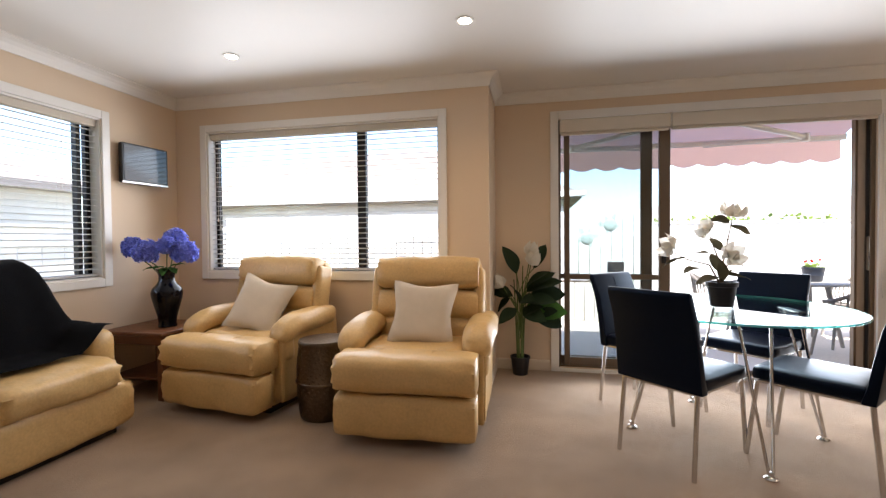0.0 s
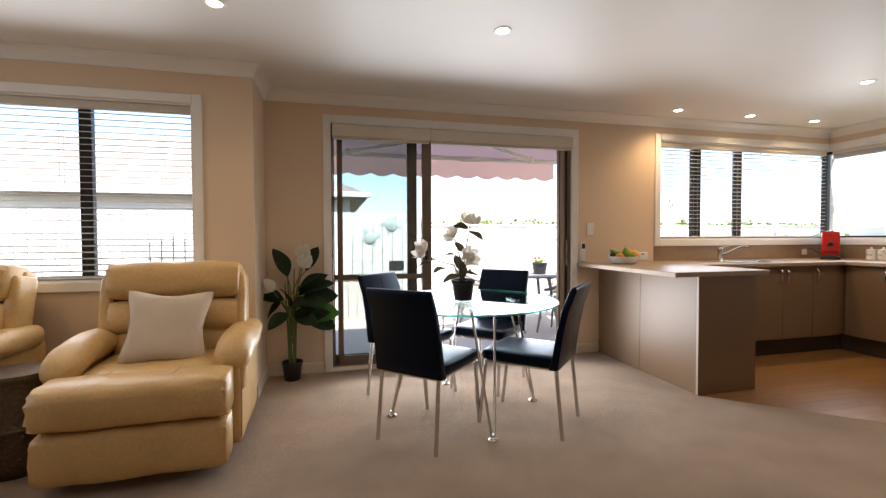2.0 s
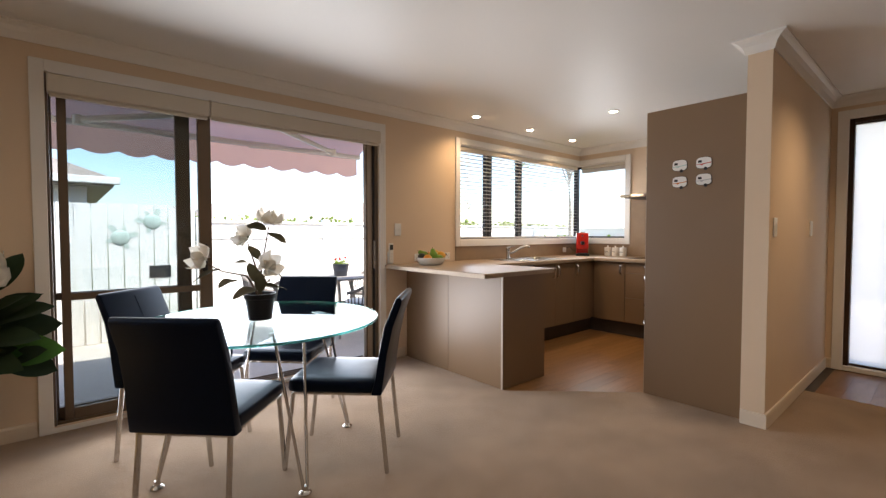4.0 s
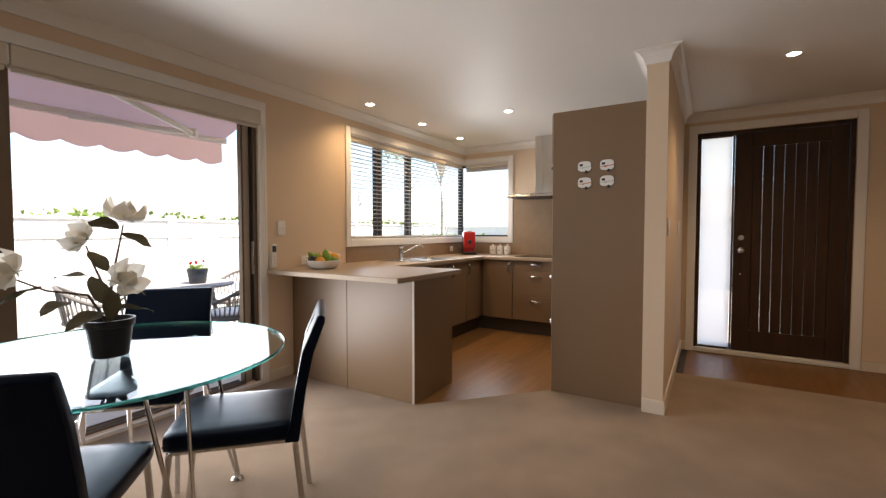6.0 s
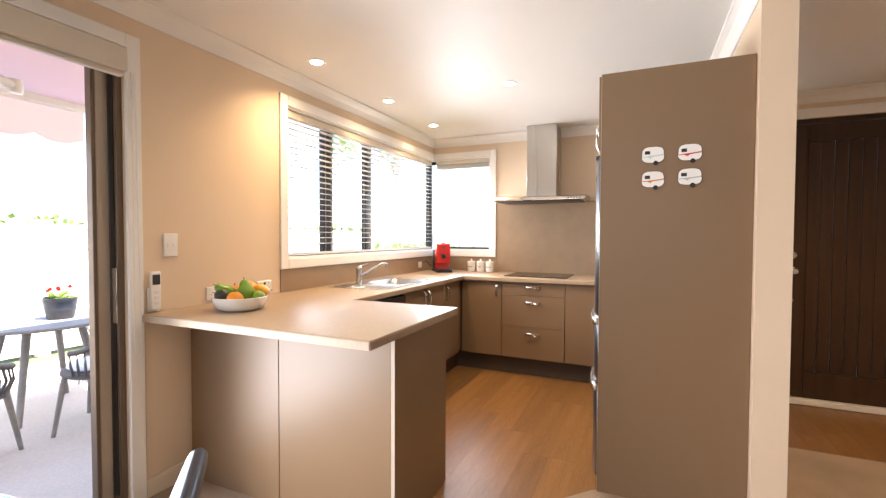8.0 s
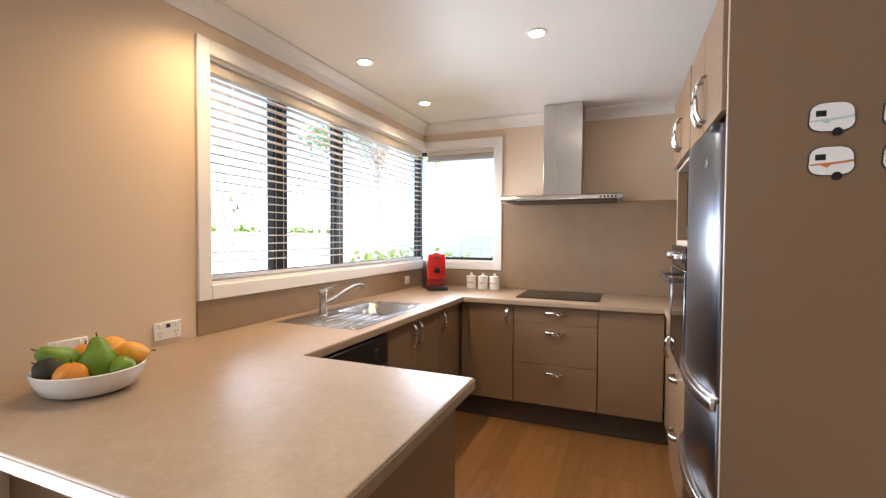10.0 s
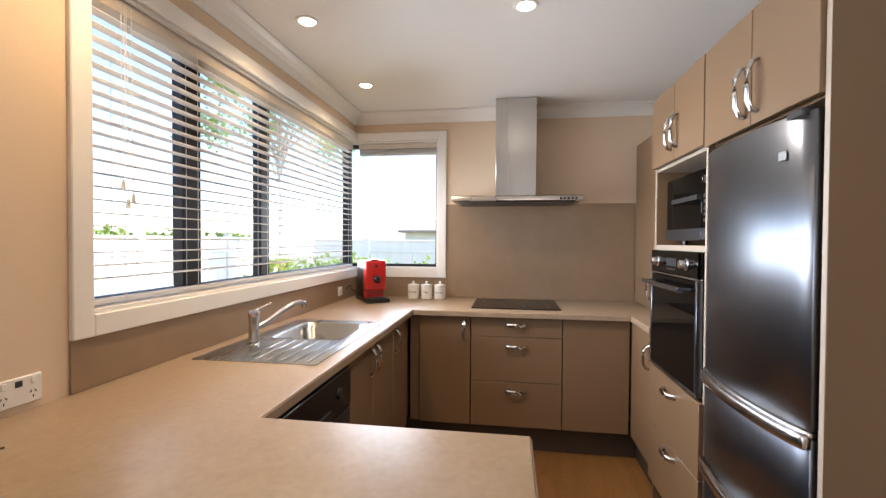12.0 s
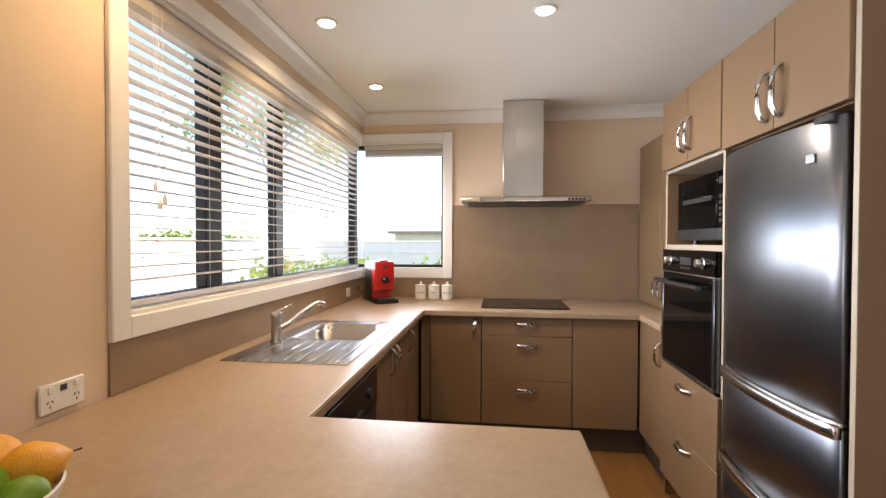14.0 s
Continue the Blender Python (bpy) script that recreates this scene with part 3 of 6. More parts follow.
def pull_cords(b, x, zt, ends):
    for k, ze in enumerate(ends):
        xx = x + 0.02 * k
        part("pull_cord", tube([(xx, -0.034, zt), (xx + 0.003, -0.036, ze)], 0.0012, 5), CORD, b)
        part("cord_tassel", lathe([(0, 0.03), (0.004, 0.03), (0.007, 0.012), (0.007, 0), (0, 0)], 10, at=(xx + 0.003, -0.036, ze - 0.03)), TRIM, b)


bl = venetian(W1[0] + 0.016, W1[1] - 0.016, W1[3] - 0.013, W1[2] + 0.02, Matrix.Translation((0, YW + 0.045, 0)), "white slatted blind, lowered and open, in the living window", (-2.2, -1.65, -1.1, -0.5), tilt=6.5)
pull_cords(bl, -2.30, W1[3] - 0.03, (1.35, 1.28))
venetian(W0[0] + 0.016, W0[1] - 0.016, W0[3] - 0.013, W0[2] + 0.02, pose(XL - 0.045, 0, 0, 0, 0, 90), "white slatted blind, lowered and open, beside the sofa", (2.0, 2.6, 3.2), tilt=6.5)
bl = venetian(KW[0] + 0.016, XE - 0.01, KW[3] - 0.013, KW[2] + 0.02, Matrix.Translation((0, YD + 0.045, 0)), "white slatted blind, lowered and open, over the sink", (4.12, 4.47, 5.0, 5.6, 6.2))
pull_cords(bl, 4.10, KW[3] - 0.03, (1.56, 1.50, 1.52))
eb = thing("venetian_blind", pose(XE + 0.045, 0, 0, 0, 0, -90), "white slatted blind, raised to the top, beside the rangehood", "blind", "slatted window blinds")
eb0, eb1, ebt = -(YD - 0.02), -(KW2[0] + 0.016), KW2[3] - 0.016
part("headrail", box(eb0, -0.026, ebt - 0.042, eb1, 0.026, ebt, 0.002), BLINDCLOTH, eb, "cream valance")
es = None
for k in range(8):
    mm = Matrix.Translation((0, 0, ebt - 0.046 - 0.0042 * k))
    if es is None:
        es = part("slat", box(eb0 + 0.004, -0.024, -0.003, eb1 - 0.004, 0.024, 0.0, 0.001), SLAT, eb)
        es.matrix_basis = mm
    else:
        again("slat", es, eb, mm)
part("bottom_rail", box(eb0 + 0.004, -0.024, ebt - 0.092, eb1 - 0.004, 0.024, ebt - 0.080, 0.003), SLAT, eb)

for a0, a1, lab in ((0.64, 1.492, "cream roller blind, rolled up over the glass door"), (1.50, 2.905, "wide cream roller blind, rolled up over the open door")):
    rb = thing("roller_blind", Matrix.Translation((0, YD - 0.06, 2.005)), lab, "blind", "rolled-up door blinds")
    part("cassette", box(a0, -0.04, 0.02, a1, 0.04, 0.128, 0.006), BLINDCLOTH, rb)
    # Thin white strip, added for the bright line of light above the blind.
    part("top_rail", box(a0 + 0.004, -0.042, 0.1285, a1 - 0.004, 0.02, 0.136, 0.001), PLASTIC, rb, "thin white strip for the bright line above")
    part("hem", box(a0 + 0.01, -0.02, 0.0, a1 - 0.01, 0.01, 0.02, 0.003), BLINDCLOTH, rb)
    part("bracket", box(a1 - 0.001, -0.03, 0.03, a1 + 0.006, 0.041, 0.12, 0.002), PLASTIC, rb)
rb_cord = thing("blind_cord", Matrix.Translation((2.955, YD - 0.03, 0)), "thin white beaded cord hanging beside the door", "cord")
part("cord", tube([(0, 0, 2.05), (0.004, 0, 1.4), (-0.004, -0.004, 0.75), (0.006, -0.006, 0.68)], 0.002, 6), CORD, rb_cord)
part("cord", tube([(0.02, 0, 2.05), (0.022, 0, 1.4), (0.03, -0.004, 0.78), (0.026, -0.006, 0.70)], 0.002, 6), CORD, rb_cord)

# ceiling downlights
for k, (x, y) in enumerate(((-1.575, 3.435), (0.048, 3.31), (1.63, 3.24), (3.916, 4.385), (4.789, 4.385), (5.652, 4.388), (4.791, 3.37), (4.48, 1.207))):
    warm = 3 <= k
    dl = thing("downlight", Matrix.Translation((x, y, H)), "small round white recessed downlight, lit", "downlight", "ceiling downlights")
    part("rim", lathe([(0.036, -0.001), (0.040, -0.006), (0.052, -0.006), (0.055, -0.001), (0.036, -0.001)], 28), TRIM, dl)
    part("lens", lathe([(0, -0.012), (0.02, -0.011), (0.034, -0.007), (0.0365, -0.0012)], 24), LAMP, dl)
    ld = bpy.data.lights.new("downlight_lamp", 'SPOT')
    ld.energy, ld.color, ld.spot_size, ld.spot_blend, ld.shadow_soft_size = LAMP_WATTS[k], (1.0, 0.69, 0.38) if k != 6 else (1.0, 0.86, 0.70), radians(140), 0.9, 0.035
    lo = new("downlight_lamp", ld)
    lo.matrix_world = look((x, y, H - 0.02), (x, y, 0))

# ---- living and dining things ----
LEAF = thin_mat("dark green leaf", (0.013, 0.034, 0.009), 0.15, vary=0.45, scale=9)
LEAF_L = thin_mat("fresh green leaf", (0.055, 0.15, 0.022), 0.3, vary=0.4, scale=9)
STEM = mat("green stem", (0.10, 0.15, 0.035), 0.6, vary=0.3)
TWIG = mat("brown twig", (0.10, 0.055, 0.03), 0.7, vary=0.3)
PETAL = thin_mat("white petal", (0.80, 0.77, 0.70), 0.3, vary=0.06)
BLUEP = thin_mat("blue hydrangea petal", (0.30, 0.35, 0.92), 0.35, vary=0.4, scale=30)
GLASSTOP = glass_mat("table glass", (0.90, 0.97, 0.97))
GLASSRIM = mat("green glass rim", (0.10, 0.42, 0.38), 0.08, vary=0.2, trans=0.5)
SCREEN = mat("dark television screen", (0.012, 0.014, 0.016), 0.07, vary=0.1, coat=0.4)


def blade(length, width, bend, fold=0.25, n=7, thick=0.0):
    """A leaf along +x that arches and folds along its midrib; its base lies at the origin."""
    bm = bmesh.new()
    rows = []
    for i in range(n + 1):
        t = i / n
        w = width * 0.5 * (math.sin(math.pi * min(1, t * 0.98 + 0.02)) ** 0.75)
        x = length * (t - 0.12 * bend * t * t)
        z = -bend * length * t * t * 0.6
        rows.append([bm.verts.new((x, s * w, z + abs(s) * w * fold + 0.004 * math.sin(9 * t + 2 * s))) for s in (-1, -0.5, 0, 0.5, 1)])
    for a, b in zip(rows, rows[1:]):
        for k in range(4):
            bm.faces.new((a[k], a[k + 1], b[k + 1], b[k]))
    bmesh.ops.remove_doubles(bm, verts=bm.verts[:], dist=1e-5)
    return bm


def aim(place, yaw, pitch, roll=0):
    """A pose at place whose +x points by yaw and pitch (up), in degrees."""
    return Matrix.Translation(place) @ Matrix.Rotation(radians(yaw), 4, 'Z') @ Matrix.Rotation(radians(-pitch), 4, 'Y') @ Matrix.Rotation(radians(roll), 4, 'X')


def petals(n, length, width, lift, bm=None):
    """A whorl of cupped petals that opens along +x."""
    out = bm or bmesh.new()
    for k in range(n):
        b = blade(length, width, 0.5, 0.5, 5)
        merge(out, b, Matrix.Rotation(2 * math.pi * k / n, 4, 'X') @ Matrix.Rotation(radians(-lift), 4, 'Y'))
    return out


def recliner(m, label):
    r = thing("recliner", m, label, "armchair", "cream leather recliners")
    part("body", box(-0.365, -0.33, 0.045, 0.365, 0.36, 0.40, 0.03, seg=2), LEATHER, r)
    part("base_frame", box(-0.34, -0.32, 0.0, 0.34, 0.34, 0.045, 0.004), BLACKP, r, "black metal base")
    for s in (-1, 1):
        arm = cushion(s * 0.385 - 0.088, -0.30, 0.50, s * 0.385 + 0.088, 0.30, 0.635, 0.9, 0.010, 18, 0.010, s)
        for v in arm.verts:
            if v.co.y < -0.16:
                v.co.z -= (-(v.co.y + 0.16)) * 0.42
            v.co.z += 0.03 * (v.co.y + 0.1)
        a = part("arm", arm, LEATHER, r, smooth=80)
        part("arm_front", cushion(s * 0.385 - 0.062, -0.285, 0.34, s * 0.385 + 0.058, -0.19, 0.545, 0.7, 0.01, 10, 0.010, 8 + s), LEATHER, a, smooth=80)
        part("side_panel", cushion(s * 0.385 - 0.05, -0.30, 0.07, s * 0.385 + 0.045, 0.34, 0.54, 0.35, 0.0, 10, 0.004, 3 + s), LEATHER, a, smooth=80)
        part("side_seam", tube([(s * 0.428, -0.285, 0.10), (s * 0.431, -0.287, 0.30), (s * 0.430, -0.285, 0.50)], 0.004, 6), LEATHER, a)
    st = part("seat", bolster(-0.545, 0.288, -0.255, 0.512, 0.398, 3.0, 0.009, 2), LEATHER, r, smooth=70)
    part("seat_cushion", bolster(-0.30, 0.33, 0.16, 0.505, 0.312, 4.0, 0.004, 6), LEATHER, r, smooth=70)
    for s in (-1, 1):
        part("seat_seam", tube([(s * 0.15, -0.30, 0.5115), (s * 0.15, -0.42, 0.513), (s * 0.15, -0.50, 0.492), (s * 0.15, -0.538, 0.45), (s * 0.15, -0.546, 0.39)], 0.0016, 5), LEATHER, st)
    part("footrest", bolster(-0.525, 0.050, -0.335, 0.292, 0.396, 5.0, 0.005, 5), LEATHER, r, smooth=70)
    tilt = Matrix.Translation((0, 0.125, 0.44)) @ Matrix.Rotation(radians(-12), 4, 'X')
    for nm, z0, z1, w, d0, d1 in (("lumbar_cushion", 0.0, 0.19, 0.30, -0.05, 0.12), ("back_cushion", 0.165, 0.365, 0.345, -0.072, 0.12), ("headrest", 0.362, 0.592, 0.352, -0.110, 0.13)):
        c = part(nm, bolster(d0, z0, d1, z1, w, 2.9, 0.008, int(z0 * 100), m=tilt), LEATHER, r, smooth=70)
        if nm == "headrest":
            for s in (-1, 1):
                sm = tube([(s * 0.125, -0.07, z1 - 0.012), (s * 0.125, -0.107, z1 - 0.07), (s * 0.125, -0.112, (z0 + z1) / 2), (s * 0.125, -0.104, z0 + 0.06)], 0.0016, 5)
                bmesh.ops.transform(sm, matrix=tilt, verts=sm.verts[:])
                part("head_seam", sm, LEATHER, c)
    shell = cushion(-0.365, 0.03, -0.05, 0.365, 0.16, 0.56, 0.5, 0.01, 10, 0.004, 9)
    bmesh.ops.transform(shell, matrix=tilt, verts=shell.verts[:])
    part("back_shell", shell, LEATHER, r, smooth=80)
    for s in (-1, 1):
        w = cushion(s * 0.360 - 0.045, -0.035, 0.06, s * 0.360 + 0.028, 0.13, 0.52, 0.8, 0.004, 12, 0.008, 6)
        bmesh.ops.transform(w, matrix=tilt, verts=w.verts[:])
        part("back_wing", w, LEATHER, r, smooth=80)
    return r


REC1 = pose(-0.285, 3.56, 0, 0, 0, 1.5)
REC2 = pose(-1.575, 3.735, 0, 0, 0, -8)
recliner(REC1, "cream leather recliner with a linen cushion on it")
recliner(REC2, "cream leather recliner beside the vase table")


def scatter_cushion(m, label):
    c = thing("scatter_cushion", m, label, "cushion", "linen scatter cushions")
    b = bmesh.new()
    n = 14
    for side in (1, -1):
        g = [[None] * (n + 1) for _ in range(n + 1)]
        for i in range(n + 1):
            for j in range(n + 1):
                u, v = 2 * i / n - 1, 2 * j / n - 1
                pinch = 1 - 0.16 * (1 - u * u * v * v) * (abs(u) ** 6 * (1 - v * v) + abs(v) ** 6 * (1 - u * u))
                h = 0.062 * ((1 - u ** 4) * (1 - v ** 4)) ** 0.6
                g[i][j] = b.verts.new((0.215 * u * pinch, side * h + 0.006 * noise.noise(Vector((4 * u, 4 * v, side))), 0.215 * v * pinch))
        for i in range(n):
            for j in range(n):
                b.faces.new((g[i][j], g[i + 1][j], g[i + 1][j + 1], g[i][j + 1]))
    bmesh.ops.remove_doubles(b, verts=b.verts[:], dist=1e-4)
    part("cover", b, LINEN, c, smooth=80)
    return c


scatter_cushion(REC1 @ pose(0.01, -0.035, 0.665, -24, 3, 3), "square oatmeal linen cushion leaning on a recliner")
scatter_cushion(REC2 @ pose(0.02, -0.045, 0.665, -26, 14, 10), "square oatmeal linen cushion tilted on a recliner")

# hammered metal drum stool between the recliners
dr = thing("drum_stool", pose(-0.925, 3.44, 0), "hammered pewter metal drum stool on the carpet", "stool")
prof = [(0, 0), (0.150, 0), (0.156, 0.012), (0.158, 0.03), (0.166, 0.09), (0.172, 0.16), (0.175, 0.225), (0.178, 0.232), (0.178, 0.242), (0.175, 0.248), (0.174, 0.32), (0.168, 0.40), (0.160, 0.465), (0.163, 0.472), (0.163, 0.492), (0.158, 0.50), (0.05, 0.502), (0, 0.502)]
b = lathe(prof, 48)
part("drum", b, HAMMER, dr, smooth=50)
part("band", lathe([(0.1785, 0.228), (0.182, 0.232), (0.182, 0.242), (0.1785, 0.246), (0.1785, 0.228)], 48), HAMMER, dr)
dimple = lathe([(0, 0.0022), (0.006, 0.0018), (0.011, 0.0)], 8)
bmD = bmesh.new()
for k in range(420):
    a = k * 2.399963
    z = 0.03 + 0.43 * (k / 420)
    r = np.interp(z, [p[1] for p in prof[1:16]], [p[0] for p in prof[1:16]])
    t = dimple.copy()
    merge(bmD, t, Matrix.Rotation(a, 4, 'Z') @ Matrix.Translation((r - 0.0006, 0, z)) @ Matrix.Rotation(radians(90), 4, 'Y'))
dimple.free()
tagged(part("hammered_relief", bmD, HAMMER, dr, smooth=60), kind="stuff")

# sofa along the left wall
so = thing("sofa", pose(-2.33, 1.995, 0), "cream leather sofa with a black throw on its back", "sofa")
part("base", box(-0.33, -1.05, 0.035, 0.30, 1.0, 0.30, 0.03, seg=2), LEATHER, so)
part("plinth", box(-0.28, -0.98, 0.0, 0.30, 0.95, 0.035, 0.004), BLACKP, so, "black plinth")
TURN = Matrix.Rotation(radians(90), 4, 'Z')
front = bolster(-0.36, 0.04, -0.20, 0.31, 1.02, 5.0, 0.004, 1, m=TURN)
part("front_panel", front, LEATHER, so, smooth=80)
for k in range(3):
    a = -0.93 + 0.62 * k
    part("seat_cushion", bolster(-0.405, 0.275, 0.20, 0.475, 0.305, 3.6, 0.006, k, m=Matrix.Translation((0, a + 0.31, 0)) @ TURN), LEATHER, so, smooth=70)
    bc = cushion(-0.11, a + 0.01, 0.0, 0.11, a + 0.61, 0.56, 0.8, 0.03, 12, 0.008, 7 + k)
    bmesh.ops.transform(bc, matrix=Matrix.Translation((-0.20, 0, 0.43)) @ Matrix.Rotation(radians(-14), 4, 'Y'), verts=bc.verts[:])
    part("back_cushion", bc, LEATHER, so, smooth=80)
for s in (-1, 1):
    y = -0.98 if s < 0 else 1.0
    part("arm", cushion(-0.33, y - 0.085, 0.10, 0.17, y + 0.085, 0.60, 0.7, 0.01, 10, 0.008, s), LEATHER, so, smooth=80)
part("back_frame", box(-0.37, -1.02, 0.10, -0.27, 1.0, 0.80, 0.03, seg=2), LEATHER, so)

# throw: one thick sheet over the back, the seat edge and the far arm
th = thing("throw_blanket", pose(-2.33, 1.995, 0), "black wool throw draped over the sofa back and arm", "throw")
bm = bmesh.new()
rows = []
nu, nv = 26, 30
prof_t = [(-0.365, 0.45), (-0.375, 0.75), (-0.35, 0.98), (-0.26, 1.045), (-0.16, 1.02), (-0.09, 0.86), (-0.045, 0.68), (-0.01, 0.515), (0.10, 0.505), (0.22, 0.50)]
for j in range(nv + 1):
    y = -0.55 + 1.57 * j / nv
    row = []
    drop = min(1.0, max(0.0, (y - 0.82) / 0.20))
    for i in range(nu + 1):
        t = i / nu * (len(prof_t) - 1)
        k = min(int(t), len(prof_t) - 2)
        f = t - k
        x = prof_t[k][0] * (1 - f) + prof_t[k + 1][0] * f
        z = prof_t[k][1] * (1 - f) + prof_t[k + 1][1] * f
        z -= (z - 0.62) * drop ** 1.5 if z > 0.62 else (z - 0.635) * min(1, drop * 1.5)
        w = 0.012 * noise.noise(Vector((x * 9, y * 5, z * 6))) + 0.010 * math.sin(y * 23 + 3 * x)
        row.append(bm.verts.new((x + w, y, z + abs(w) * 0.5)))
    rows.append(row)
for a, b in zip(rows, rows[1:]):
    for i in range(nu):
        bm.faces.new((a[i], a[i + 1], b[i + 1], b[i]))
part("cloth", bm, THROW, th, smooth=80)
arm_c = cushion(-0.30, 0.90, 0.40, 0.06, 1.105, 0.635, 0.8, 0.01, 12, 0.016, 4)
part("arm_fold", arm_c, THROW, th, smooth=80)

# side table and vase in the corner
st = thing("side_table", pose(-2.42, 3.66, 0), "small reddish timber side table in the corner", "side table")
part("tabletop", box(-0.27, -0.26, 0.465, 0.27, 0.26, 0.495, 0.006), WOOD_R, st)
part("apron", box(-0.24, -0.23, 0.40, 0.24, 0.23, 0.464, 0.003), WOOD_R, st)
part("shelf", box(-0.23, -0.22, 0.14, 0.23, 0.22, 0.16, 0.004), WOOD_R, st)
lg = None
for x in (-0.225, 0.225):
    for y in (-0.215, 0.215):
        m = Matrix.Translation((x, y, 0))
        if lg is None:
            lg = part("leg", box(-0.022, -0.022, 0, 0.022, 0.022, 0.399, 0.004), WOOD_R, st)
            lg.matrix_basis = m
        else:
            again("leg", lg, st, m)

va = thing("flower_vase", pose(-2.33, 3.64, 0.495), "glossy black vase holding blue hydrangeas", "vase")
part("vase", lathe([(0, 0), (0.062, 0), (0.066, 0.006), (0.060, 0.03), (0.066, 0.08), (0.088, 0.16), (0.104, 0.225), (0.108, 0.262), (0.098, 0.295), (0.07, 0.325), (0.056, 0.35), (0.054, 0.39), (0.066, 0.425), (0.078, 0.44), (0.074, 0.442), (0.050, 0.40), (0.046, 0.36), (0, 0.34)], 40), CERAM, va)
rnd = random.Random(4)
for k, (x, y, z, r) in enumerate(((-0.235, -0.06, 0.605, 0.072), (-0.085, -0.10, 0.570, 0.080), (0.025, 0.06, 0.665, 0.078), (0.165, 0.0, 0.565, 0.086), (0.075, -0.07, 0.615, 0.06))):
    sm = part("stem", tube([(x * 0.15, y * 0.15, 0.38), (x * 0.5, y * 0.5, 0.47), (x, y, z - r * 0.6)], 0.004, 6), STEM, va)
    hd = bmesh.new()
    base = blade(0.027, 0.026, 0.1, 0.15, 2)
    for i in range(230):
        zz = 1 - 1.72 * (i + 0.5) / 230
        a = i * 2.39996
        s = math.sqrt(max(0, 1 - zz * zz))
        d = Vector((s * math.cos(a), s * math.sin(a), zz))
        rr = r * (0.90 + 0.30 * noise.noise(d * 2.7 + Vector((k, 0, 0))))
        q = d.to_track_quat('Z', 'X').to_matrix().to_4x4()
        for p in range(3):
            merge(hd, base.copy(), Matrix.Translation((x, y, z)) @ Matrix.Translation(d * rr) @ q @ Matrix.Rotation(2.1 * p + rnd.random(), 4, 'Z') @ Matrix.Rotation(radians(-rnd.uniform(0, 45)), 4, 'Y'))
    base.free()
    part("bloom", hd, BLUEP, va, "blue mophead bloom", smooth=60)
for yaw, pit, ln in ((-150, 5, 0.13), (-80, 12, 0.12), (-20, -10, 0.12), (10, 25, 0.12), (-60, -18, 0.11)):
    lf = blade(ln, 0.06, 0.4)
    bmesh.ops.transform(lf, matrix=aim((0.03 * math.cos(radians(yaw)), 0.03 * math.sin(radians(yaw)), 0.455), yaw, pit), verts=lf.verts[:])
    part("leaf", lf, LEAF_L, va)

# television on the left wall
tv = thing("wall_television", pose(XL, 3.775, 1.757), "small black flat television on a wall bracket", "television")
part("screen_body", box(0.045, -0.195, -0.155, 0.085, 0.195, 0.155, 0.006), BLACKP, tv)
part("screen", box(0.085, -0.178, -0.13, 0.0875, 0.178, 0.14), SCREEN, tv, "dark glossy screen")
part("bezel_strip", box(0.083, -0.194, -0.154, 0.0885, 0.194, -0.14, 0.001), CHROME, tv)
part("wall_bracket", box(0.0, -0.05, -0.06, 0.046, 0.05, 0.06, 0.004), GREYD, tv)
tv.matrix_basis = pose(XL, 3.775, 1.757, 0, 0, -6)


# floor plant
def potted(name, m, label, group=""):
    return thing(name, m, label, "plant", group)


fp = potted("artificial_plant", pose(0.305, 4.55, 0), "tall artificial lily with dark leaves in black pot")
part("pot", lathe([(0, 0), (0.058, 0), (0.062, 0.004), (0.078, 0.135), (0.084, 0.137), (0.084, 0.152), (0.074, 0.152), (0.070, 0.125), (0, 0.125)], 28), POT, fp)
rnd = random.Random(11)
for k in range(6):
    a = k * 1.05
    part("stem", tube([(0.02 * math.cos(a), 0.02 * math.sin(a), 0.12), (0.03 * math.cos(a), 0.03 * math.sin(a), 0.4), (0.05 * math.cos(a), 0.05 * math.sin(a), 0.62 + 0.06 * k)], 0.006, 7, radii=[0.009, 0.008, 0.004]), STEM, fp)
leaves = ((180, 73, 0.03, 0.85, 0.19), (-5, 70, 0.12, 0.90, 0.16), (180, 20, 0.06, 0.66, 0.16), (170, -35, 0.08, 0.64, 0.13), (-170, 45, 0.08, 0.66, 0.11), (-130, -20, 0.05, 0.56, 0.15),
          (-10, 30, 0.06, 0.70, 0.22), (0, 10, 0.08, 0.66, 0.22), (-15, -5, 0.06, 0.58, 0.24), (-5, -20, 0.08, 0.54, 0.22), (-35, 15, 0.05, 0.62, 0.20), (-50, -10, 0.04, 0.56, 0.18),
          (5, 42, 0.06, 0.72, 0.20), (-25, 50, 0.05, 0.72, 0.18), (-70, 20, 0.03, 0.62, 0.16), (-20, 20, 0.04, 0.50, 0.20), (-100, 60, 0.02, 0.60, 0.16), (-45, 35, 0.03, 0.50, 0.16))
for yaw, pit, out, z, ln in leaves:
    ln *= 1.42
    lf = blade(ln, ln * 0.52, 0.45, 0.3)
    place = (out * math.cos(radians(yaw)), out * math.sin(radians(yaw)), z)
    bmesh.ops.transform(lf, matrix=aim(place, yaw, pit, rnd.uniform(30, 75) * (1 if abs(yaw) < 90 else -1)), verts=lf.verts[:])
    part("leaf", lf, LEAF if rnd.random() < 0.85 else LEAF_L, fp)
    part("leaf_stalk", tube([(0, 0, z - 0.2), (place[0] * 0.4, place[1] * 0.4, z - 0.08), place], 0.004, 6), STEM, fp)
